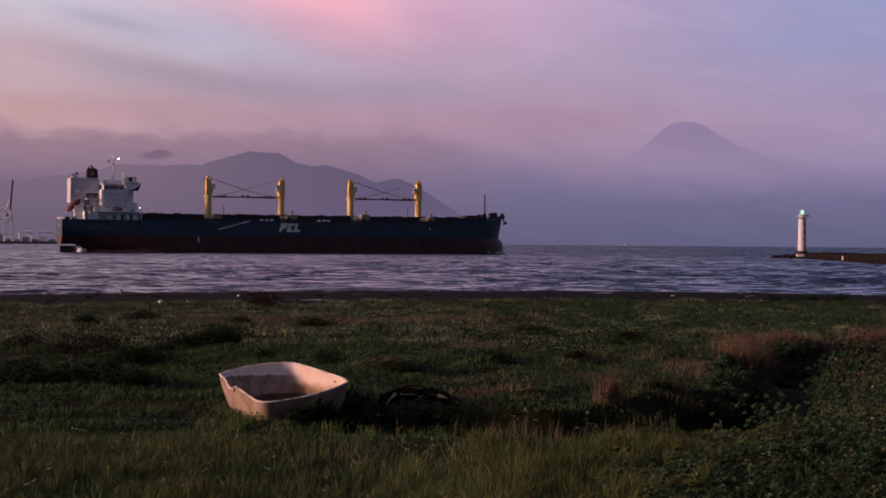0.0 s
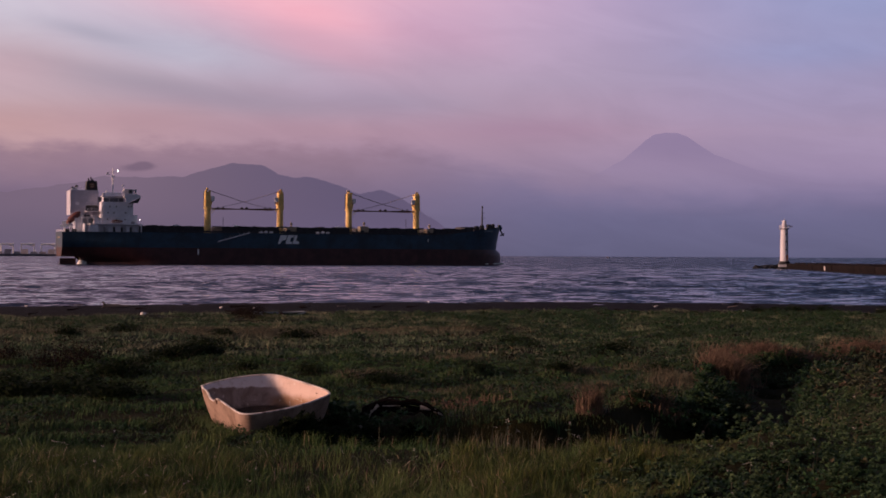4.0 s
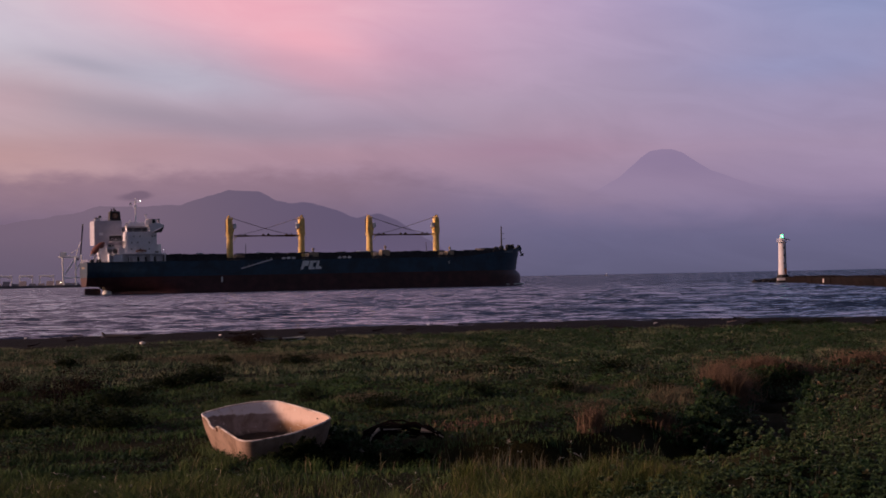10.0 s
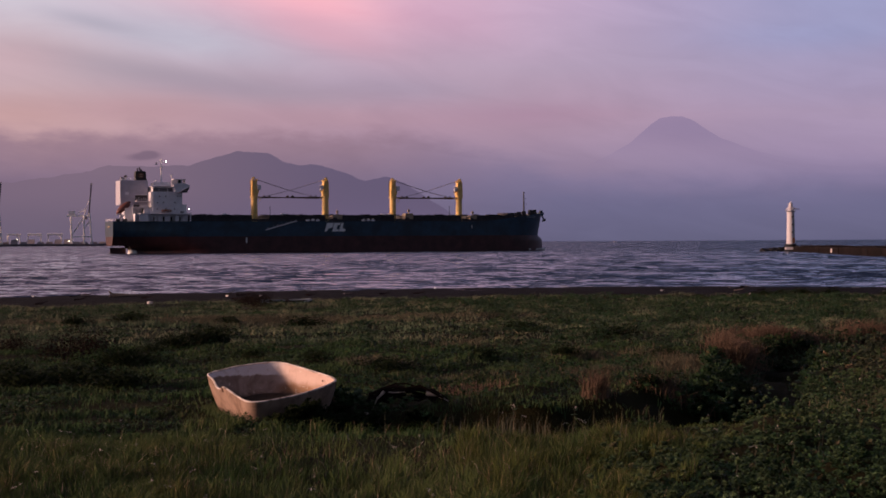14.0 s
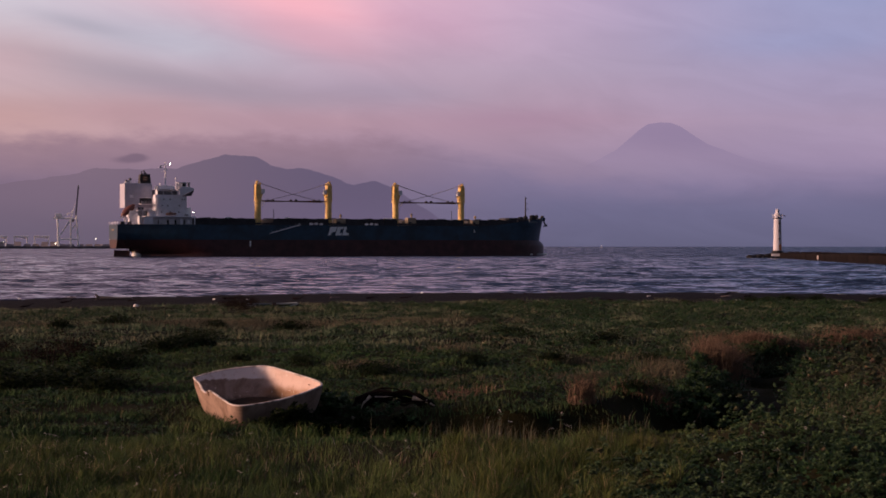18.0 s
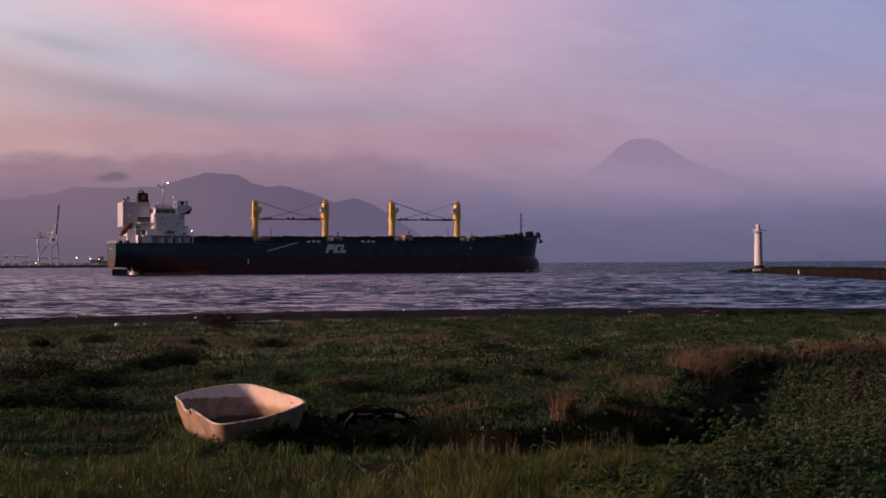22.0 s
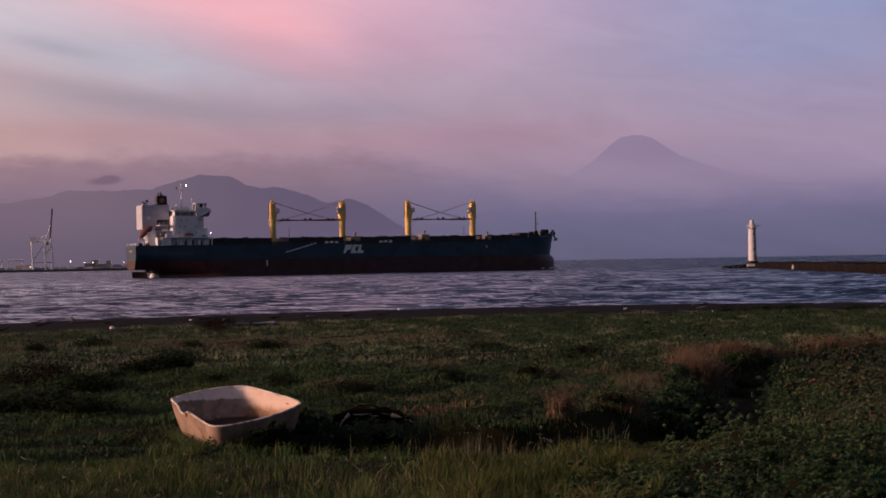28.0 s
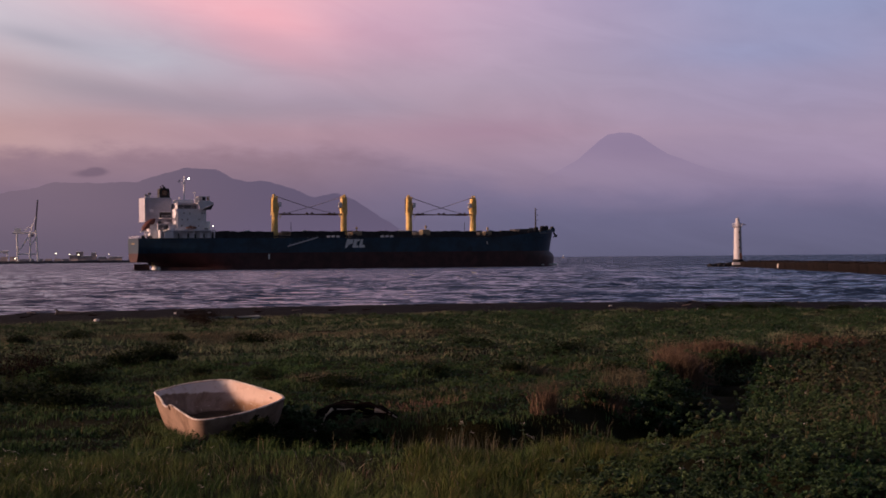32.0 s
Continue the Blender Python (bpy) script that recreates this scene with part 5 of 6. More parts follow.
def build_port():
    # quay apron: a long low wall
    quay = thing("quay", "long dark concrete quay of a distant port", "quay", kind="structure")
    for k in range(50):
        a0, a1 = -26 + k * 0.4, -26 + (k + 1) * 0.4
        d = 1690 + 60 * (a0 + 26) / 14
        p, q = polar(a0, d), polar(a1, d + 1.7)
        c = (p + q) / 2
        turn = Matrix.Rotation(math.atan2((q - p).y, (q - p).x), 4, "Z")
        ob = part("quay_section", box(B(), (0, 30, 0.4), ((q - p).length - 0.3, 60, 4.6 + 0.3 * (k % 3 == 0)), 0.15), M["port_dark"], quay)
        ob.matrix_basis = Matrix.Translation(c) @ turn
    first = gantry("pale ship-to-shore gantry crane with its dark boom raised")
    first.matrix_basis = Matrix.Translation(polar(-13.36, 1735, 2.6)) @ pose(0, 0, 0, 0, 0, 12)
    for az, d, rz in ((-16.55, 1725, 12), (-19.6, 1720, 12)):
        copy_thing(first, Matrix.Translation(polar(az, d, 2.6)) @ pose(0, 0, 0, 0, 0, rz))
    # straddle gantries with pale tops over the container rows
    rng = random.Random(9)

    def yard(az, width, d):
        y = thing("yard_gantry", "low pale yard gantry over stacked containers", "crane", "yard gantries")
        for s in (-1, 1):
            for t in (-1, 1):
                part("leg", bar(B(), (s * width / 2, t * 5, 0), (s * width / 2, t * 5, 10.5), 0.7, seg=8), M["port_white"], y)
            part("top_beam", bar(B(), (-width / 2 - 1, s * 5, 10.9), (width / 2 + 1, s * 5, 10.9), 1.0, seg=8), M["port_white"], y)
        boxed("trolley", (width * 0.3, 0, 9.6), (3, 6, 2.4), M["port_white"], y)
        y.matrix_basis = Matrix.Translation(polar(az, d, 2.6)) @ pose(0, 0, 0, 0, 0, -az)

    for az, w in ((-15.0, 14), (-14.28, 15), (-15.72, 13), (-17.3, 15)):
        yard(az, w, 1790)
    for az in [-18.5 + 0.31 * k for k in range(28)]:
        stack = thing("container_stack", "stacked dull grey shipping containers", "container", "container stacks on the quay")
        n_ = rng.choice((1, 2, 2, 3)) if az < -13.8 else 1
        for j in range(n_):
            boxed("container", (rng.uniform(-0.8, 0.8), 0, 1.3 + 2.6 * j), (7.6, 2.5, 2.5), M["port_grey"], stack)
        stack.matrix_basis = Matrix.Translation(polar(az, 1760 + rng.uniform(-15, 15), 2.6)) @ pose(0, 0, 0, 0, 0, -az + rng.uniform(-10, 10))
    # sheds, tanks and lamps further along the shore
    for az, w, h, d in ((-11.75, 7, 6, 1830), (-11.5, 8, 10, 1835), (-11.25, 12, 5, 1835), (-11.0, 6, 9, 1860), (-10.7, 9, 4, 1850), (-10.2, 14, 4, 1840), (-9.6, 10, 5, 1850), (-9.0, 18, 4, 1850)):
        shed = thing("port_shed", "low pale port shed", "shed", "port sheds")
        boxed("wall", (0, 0, h / 2), (w, 14, h), M["port_grey"], shed, 0.1)
        boxed("roof", (0, 0, h + 0.3), (w + 1, 15, 0.6), M["port_white"], shed, 0.1)
        shed.matrix_basis = Matrix.Translation(polar(az, d, 2.6)) @ pose(0, 0, 0, 0, 0, -az)
    for az, h, big in ((-12.35, 8.5, 0.65), (-11.86, 7.5, 0.5), (-11.55, 7.0, 0.45), (-10.9, 6.0, 0.35), (-10.45, 6.5, 0.35), (-15.6, 5, 0.5)):
        post = thing("floodlight_mast", "lit floodlight on a thin port mast", "street lamp", "port floodlights")
        barred("post", (0, 0, 0), (0, 0, h), 0.25, M["port_dark"], post, seg=6)
        part("lamp", ball(B(), (0, -0.4, h), big, sub=1), M["port_lamp"], post)
        post.matrix_basis = Matrix.Translation(polar(az, 1752, 2.6))
    # a fishing boat's lamp out on the horizon
    boat = thing("fishing_boat", "tiny distant fishing boat with a white lamp", "boat")
    part("hull", box(B(), (0, 0, 0.8), (9, 3, 2.0), 0.4), M["port_grey"], boat)
    part("wheelhouse", box(B(), (-1, 0, 2.6), (2.4, 2, 2.0), 0.2), M["port_grey"], boat)
    part("lamp", ball(B(), (-1, -0.6, 5.0), 0.35, sub=1), M["port_lamp"], boat)
    barred("mast", (-1, 0, 3.4), (-1, 0, 5.6), 0.12, M["port_white"], boat, seg=5)
    boat.matrix_basis = Matrix.Translation(polar(6.4, 2600, 0)) @ Matrix.Diagonal((0.6, 0.6, 0.6, 1))


build_port()

# ---- the old dinghy and what lies about on the flat ----
DINGHY = pose(-3.25, 28.4, 1.58, 11.3, 0, 0)
RIM = [(-1.19, 0.30), (-0.98, -0.12), (-0.70, -0.62), (-0.40, -1.16), (-0.24, -1.37), (-0.02, -1.40), (0.35, -1.20), (0.72, -0.90), (1.04, -0.50), (1.22, -0.20), (1.24, -0.04), (1.12, 0.18), (0.80, 0.52), (0.42, 0.90), (0.20, 1.10), (0.02, 1.17), (-0.30, 1.12), (-0.72, 0.90), (-1.02, 0.62), (-1.16, 0.44)]


def spline(points, per):
    """A closed smooth line through the points."""
    out, n_ = [], len(points)
    for i in range(n_):
        p0, p1, p2, p3 = (Vector(points[(i + k) % n_]) for k in (-1, 0, 1, 2))
        for j in range(per):
            t = j / per
            out.append(0.5 * ((2 * p1) + (p2 - p0) * t + (2 * p0 - 5 * p1 + 4 * p2 - p3) * t * t + (3 * p1 - p0 - 3 * p2 + p3) * t ** 3))
    return out


def rim_height(p):
    """The top edge is notched near one corner."""
    d = math.hypot(p[0] + 0.93, p[1] + 0.22)
    return -0.10 * math.exp(-(d / 0.20) ** 4)


def build_dinghy():
    boat = thing("dinghy", "weathered white fibreglass dinghy lying tilted in the grass", "boat")
    line = spline(RIM, 5)
    n_ = len(line)

    def wall(scale_top, scale_low, drop, levels, base):
        rows = []
        for k in range(levels + 1):
            f = k / levels
            s = scale_top + (scale_low - scale_top) * f ** 1.6
            rows.append([(p[0] * s, p[1] * s, rim_height(p) * (1 - f) + base - drop * f) for p in line])
        return rows

    def skin(bm, rows, flip, cap):
        vs = [[bm.verts.new(c) for c in row] for row in rows]
        for a, b in zip(vs, vs[1:]):
            for i in range(n_):
                q = (a[i], a[(i + 1) % n_], b[(i + 1) % n_], b[i])
                bm.faces.new(q if flip else q[::-1])
        if cap:
            bm.faces.new(vs[-1] if flip else vs[-1][::-1])

    bm = B()
    skin(bm, wall(1.0, 0.83, 0.66, 7, 0.0), True, True)
    bmesh.ops.recalc_face_normals(bm, faces=bm.faces)
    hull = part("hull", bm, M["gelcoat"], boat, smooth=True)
    bm = B()
    skin(bm, wall(0.972, 0.78, 0.60, 7, 0.0), False, True)
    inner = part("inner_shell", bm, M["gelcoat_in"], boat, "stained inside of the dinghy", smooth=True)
    bm = B()
    pts = [(p[0] * 0.80, p[1] * 0.80) for p in line]
    vs = [bm.verts.new((x, y, -0.545 + 0.02 * math.sin(7 * x) * math.cos(5 * y))) for x, y in pts]
    mid = bm.verts.new((0.0, 0.0, -0.56))
    for i in range(n_):
        bm.faces.new((vs[i], vs[(i + 1) % n_], mid))
    part("silt", bm, M["silt"], boat, "dark wet silt on the bottom")
    # rolled rim
    bm = B()
    rings = []
    for i, p in enumerate(line):
        out = Vector((p[0], p[1], 0)).normalized()
        c = Vector((p[0] * 0.99, p[1] * 0.99, rim_height(p) + 0.004))
        rings.append([bm.verts.new(c + out * (0.025 * math.cos(a)) + Vector((0, 0, 0.016 * math.sin(a)))) for a in (2 * math.pi * k / 8 for k in range(8))])
    for i in range(n_):
        a, b = rings[i], rings[(i + 1) % n_]
        for k in range(8):
            bm.faces.new((a[k], b[k], b[(k + 1) % 8], a[(k + 1) % 8]))
    bmesh.ops.recalc_face_normals(bm, faces=bm.faces)
    part("rim", bm, M["rim"], boat, "scuffed rolled rim", smooth=True)
    bm = bar(B(), (-0.83, -0.40, -0.01), (-0.80, -0.43, -0.10), 0.022, seg=8)
    part("rowlock", bm, M["rust"], boat, "rusty rowlock")
    boxed("rowlock_pad", (0.97, 0.26, -0.10), (0.05, 0.03, 0.035), M["rust"], boat, 0.015, "", pose(0, 0, 0, 0, 0, -45))
    boat.matrix_basis = DINGHY


def twig(bm, start, way, length, r, rng, bend=0.25, steps=4):
    """A tapered twig that wanders as it goes."""
    p, d = Vector(start), Vector(way).normalized()
    line = [p]
    for k in range(steps):
        p = p + d * (length / steps)
        line.append(p)
        d = (d + Vector((rng.uniform(-bend, bend), rng.uniform(-bend, bend), rng.uniform(-bend, bend)))).normalized()
    tube(bm, line, r, r * 0.25)
    return p


def on_ground(x, y, up=0.0):
    return Vector((x, y, float(ground_height(x, y)) + up))


def build_driftwood():
    rng = random.Random(21)
    pile = thing("driftwood_pile", "arched heap of dark driftwood with two bleached ends", "driftwood")
    for k in range(13):
        # a strand of the arch, each with its own rise and wander
        bm = B()
        rise, wide, back = rng.uniform(0.16, 0.44), rng.uniform(0.55, 0.78), rng.uniform(-0.2, 0.22)
        line = []
        for j in range(9):
            a = math.pi * (0.04 + 0.92 * j / 8)
            line.append(Vector((-wide * math.cos(a) + rng.uniform(-0.05, 0.05), back + rng.uniform(-0.06, 0.06), rise * math.sin(a) ** 0.7 + rng.uniform(-0.06, 0.06))))
        r = rng.uniform(0.018, 0.042)
        tube(bm, line, r, r * 0.6)
        part("dark_branch", bm, M["old_wood"], pile, smooth=True)
    for start, way, length, r in (((-0.44, -0.22, 0.34), (-0.62, -0.15, -0.55), 0.20, 0.036), ((-0.56, -0.24, 0.24), (-0.45, -0.1, -0.85), 0.26, 0.020), ((0.36, -0.2, 0.30), (1.0, -0.05, -0.20), 0.30, 0.046), ((0.62, -0.2, 0.24), (1.0, 0.0, -0.55), 0.20, 0.026), ((-0.36, -0.24, 0.33), (0.9, 0, -0.05), 0.34, 0.014)):
        bm = B()
        twig(bm, start, way, length, r, rng, 0.12)
        part("bleached_branch", bm, M["driftwood"], pile, "bleached branch end", smooth=True)
    pile.matrix_basis = Matrix.Translation(on_ground(-0.7, 29.5, 0.0))
    stick = thing("driftwood_stick", "short bleached stick in the grass", "driftwood")
    bm = B()
    twig(bm, (-0.25, 0, 0.2), (1.0, -0.3, -0.55), 0.46, 0.026, rng, 0.3, 6)
    part("stick", bm, M["driftwood"], stick, smooth=True)
    stick.matrix_basis = Matrix.Translation(on_ground(-1.22, 28.3, 0.16))
    log = thing("beach_log", "grey driftwood log with a root stump on the beach", "log")
    bm = B()
    twig(bm, (-1.0, 0, 0.2), (1, 0.1, 0), 2.6, 0.22, rng, 0.06)
    part("trunk", bm, M["grey_wood"], log, smooth=True)
    bm = B()
    for k in range(7):
        twig(bm, (-1.0, 0, 0.25), (-0.6, rng.uniform(-0.8, 0.8), rng.uniform(-0.5, 1)), rng.uniform(0.3, 0.6), 0.09, rng)
    part("root", bm, M["grey_wood"], log, smooth=True)
    log.matrix_basis = Matrix.Translation(on_ground(-21.9, 105.0, -0.02)) @ Matrix.Diagonal((0.85, 0.8, 0.8, 1))
    # a low old skiff drawn up at the head of the beach
    skiff = thing("skiff", "low dark skiff with a pale gunwale on the beach", "boat")
    out = []
    for k in range(33):
        t = k / 32
        w = 0.62 * math.sin(math.pi * min(t * 1.25, 1.0) ** 0.8) if t < 0.8 else 0.62 * math.sin(math.pi * 1.0 ** 0.8) + 0.4 * (1 - t)
        out.append((-1.9 + 3.8 * t, max(0.05, 0.55 * math.sin(math.pi * (0.08 + 0.88 * t)) ** 0.7), 0.24 + 0.12 * (2 * t - 1) ** 2))
    bm = B()
    rows = [[bm.verts.new((x, s * w * f, z * g)) for x, w, z in out] for s, f, g in ((-1, 1, 1), (-1, 0.7, 0.1), (1, 0.7, 0.1), (1, 1, 1))]
    for a, b in zip(rows, rows[1:]):
        for i in range(len(out) - 1):
            bm.faces.new((a[i], a[i + 1], b[i + 1], b[i]))
    part("hull", bm, M["old_wood"], skiff)
    for s in (-1, 1):
        bm = B()
        tube(bm, [Vector((a[0], s * a[1], a[2])) for a in out], 0.045, seg=6)
        part("gunwale", bm, M["sheet"], skiff, "pale blue gunwale", smooth=True)
    boxed("thwart", (0.3, 0, 0.3), (0.25, 1.0, 0.04), M["old_wood"], skiff, 0.01)
    skiff.matrix_basis = Matrix.Translation(on_ground(-8.5, 81.5, -0.14)) @ pose(0, 0, 0, 9, 0, 24) @ Matrix.Diagonal((0.78, 0.9, 1.0, 1))
    buoy = thing("buoy", "small white plastic float on the beach", "buoy")
    part("shell", ball(B(), (0, 0, 0.15), 0.19, (1.25, 1, 0.9), 3), M["litter"], buoy, smooth=True)
    part("eye", bar(B(), (0.2, 0, 0.18), (0.32, 0, 0.2), 0.04, seg=8), M["litter"], buoy)
    buoy.matrix_basis = Matrix.Translation(on_ground(-16.0, 83.0, -0.04)) @ Matrix.Diagonal((0.62, 0.6, 0.6, 1))
    # wrack along the beach
    first = None
    kinds = []
    for name, label, mat, r, l in (("driftwood_piece", "small grey driftwood piece on the beach", "grey_wood", 0.04, 0.7), ("driftwood_piece", "dark wet driftwood piece on the beach", "old_wood", 0.05, 0.9), ("plastic_litter", "bleached scrap of plastic on the beach", "litter", 0.05, 0.25)):
        t = thing(name, label, "driftwood" if "drift" in name else "litter", "wrack along the beach")
        bm = B()
        twig(bm, (-l / 2, 0, 0.05), (1, 0, 0), l, r, rng, 0.2)
        part("piece", bm, M[mat], t, smooth=True)
        kinds.append(t)
    spots = []
    for k in range(54):
        x = rng.uniform(-30, 38)
        f = rng.choice((0.12, 0.3, 0.62, 0.9)) + rng.uniform(-0.06, 0.06)
        spots.append((x, float(shore(x)) - 45 * f, rng.random()))
    for k, (x, y, q) in enumerate(spots):
        m = Matrix.Translation(on_ground(x, y, 0.02)) @ pose(0, 0, 0, 0, rng.uniform(-8, 8), rng.uniform(-60, 60))
        kind = kinds[0 if q < 0.35 else 1 if q < 0.93 else 2]
        if k < 3:
            kinds[k].matrix_basis = m
        else:
            copy_thing(kind, m)


build_dinghy()
build_driftwood()

# ---- vegetation ----


def blades(name, label, category, x, y, height, width, mat, seed, lean=0.35, simple=False, up=0.0):
    """A sward: one blade at each place, bent by its own lean. All in one object of stuff."""
    rng = np.random.default_rng(seed)
    n_ = len(x)
    z = ground_height(x, y) - 0.02 + up
    a = rng.uniform(0, 2 * math.pi, n_)
    side = np.stack([np.cos(a), np.sin(a), np.zeros(n_)], -1) * (width * rng.uniform(0.6, 1.3, n_))[:, None] * 0.5
    b = rng.uniform(0, 2 * math.pi, n_)
    bend = height * np.abs(rng.normal(0, lean, n_))
    off = np.stack([np.cos(b) * bend + 0.10 * height, np.sin(b) * bend, np.zeros(n_)], -1)
    base = np.stack([x, y, z], -1)
    h = np.zeros((n_, 3))
    h[:, 2] = height
    if simple:
        v = np.stack([base - side, base + side, base + off + h], 1)
        f = np.arange(n_ * 3).reshape(n_, 3)
    else:
        mid = base + off * 0.3 + h * 0.6
        v = np.stack([base - side, base + side, mid - side * 0.8, mid + side * 0.8, base + off + h * 0.97], 1)
        i = np.arange(n_)[:, None] * 5
        f = np.concatenate([i + [0, 1, 3], i + [0, 3, 2], i + [2, 3, 4]], 0)
    ob = mesh_of(name, v.reshape(-1, 3), f, M[mat], smooth=False)
    return tagged(ob, label, category, kind="stuff")


def leaves(name, centre, radius, height, per, size, mat, seed, flat=0.6, thick=0.65):
    """A cloud of small leaves in a dome over each centre; returns the mesh object."""
    rng = np.random.default_rng(seed)
    c = np.repeat(np.asarray(centre, float), per, 0)
    r = np.repeat(radius, per)
    h = np.repeat(height, per)
    n_ = len(c)
    a = rng.uniform(0, 2 * math.pi, n_)
    q = np.sqrt(rng.random(n_))
    top = np.sqrt(np.maximum(1 - 0.8 * q * q, 0.05))
    zz = h * top * (1 - thick * rng.random(n_) ** 1.6)
    p = c + np.stack([np.cos(a) * q * r, np.sin(a) * q * r, zz], -1)
    d = rng.uniform(0, 2 * math.pi, n_)
    s = size * rng.uniform(0.6, 1.4, n_)
    along = np.stack([np.cos(d), np.sin(d), rng.normal(0.1, flat, n_)], -1)
    along /= np.linalg.norm(along, axis=1)[:, None]
    across = np.cross(along, np.stack([rng.normal(0, flat, n_), rng.normal(0, flat, n_), np.ones(n_)], -1))
    across /= np.linalg.norm(across, axis=1)[:, None]
    up = np.cross(across, along)
    v = np.stack([p, p + (along * 0.5 + across * 0.27 + up * 0.05) * s[:, None], p + along * s[:, None], p + (along * 0.5 - across * 0.27 + up * 0.05) * s[:, None]], 1)
    i = np.arange(n_)[:, None] * 4
    f = np.concatenate([i + [0, 1, 2], i + [0, 2, 3]], 0)
    return mesh_of(name, v.reshape(-1, 3), f, M[mat], smooth=False)


def scatter(rng, n_, y0, y1, margin=1.5):
    """Random places on the wedge of land between two distances, evenly thick."""
    y = np.sqrt(rng.uniform(y0 * y0, y1 * y1, n_))
    x = rng.uniform(-1, 1, n_) * (y * 0.345 + margin)
    return x, y


def dinghy_clear(x, y):
    return ~((np.abs(x + 3.25) < 1.15) & (np.abs(y - 28.4) < 1.2) & (np.hypot((x + 3.2) / 1.15, (y - 28.45) / 1.35) < 1))


def weed_edge(y):
    """The tall weeds grow to the right of this line."""
    return np.interp(y, [14, 17, 21, 23, 28.5, 33, 40, 47, 60], [2.0, 2.1, 2.4, 4.1, 6.5, 7.9, 10.2, 12.5, 18.0])


def in_weeds(x, y):
    near = (x + 0.7 * lumps(x, y, 1.7, 40) > weed_edge(y)) & (y < 60)
    return near & (ditch_depth(x, y) < 0.62) & (pit_depth(x, y, 1.15, 1.2) < 0.3)


def deep_shade(x, y):
    """The steep pits of the ditch, kept nearly bare so that they look black."""
    return pit_depth(x, y, 1.1) > 0.3


def sprigs(name, x, y, radius, height, count, per, size, mat, seed, label):
    """Bushy clumps: each a dome of leaf rosettes, every rosette one piece, with dark hollows between."""
    rng = np.random.default_rng(seed)
    n_ = len(x)
    c = np.repeat(np.stack([x, y, ground_height(x, y)], -1), count, 0)
    r, h = np.repeat(radius, count), np.repeat(height, count)
    k = n_ * count
    a = rng.uniform(0, 2 * math.pi, k)
    q = np.sqrt(rng.random(k))
    rise = h * np.sqrt(1 - 0.85 * q * q) * (1 - 0.5 * rng.random(k) ** 2)
    c = c + np.stack([np.cos(a) * q * r, np.sin(a) * q * r, rise - 0.04], -1)
    big = np.repeat(size, count) * rng.uniform(0.7, 1.35, k)
    d = rng.uniform(0, 2 * math.pi, (k, per))
    e = rng.uniform(-0.25, 1.1, (k, per))
    long = (big[:, None] * rng.uniform(0.65, 1.25, (k, per)))[..., None]
    along = np.stack([np.cos(d) * np.cos(e), np.sin(d) * np.cos(e), np.sin(e)], -1) * long
    across = np.stack([-np.sin(d), np.cos(d), rng.normal(0, 0.3, (k, per))], -1) * long * 0.26
    mid = c[:, None, :]
    v = np.concatenate([mid, (mid + along * 0.55 + across), (mid + along), (mid + along * 0.55 - across)], 1)
    base = (np.arange(k) * (1 + 3 * per))[:, None]
    j = np.arange(per)[None, :]
    p0, p1, p2, p3 = base + 0 * j, base + 1 + j, base + 1 + per + j, base + 1 + 2 * per + j
    f = np.concatenate([np.stack([p0, p1, p2], -1).reshape(-1, 3), np.stack([p0, p2, p3], -1).reshape(-1, 3)], 0)
    ob = mesh_of(name, v.reshape(-1, 3), f, M[mat], smooth=False)
    return tagged(ob, label, "weeds", kind="stuff")


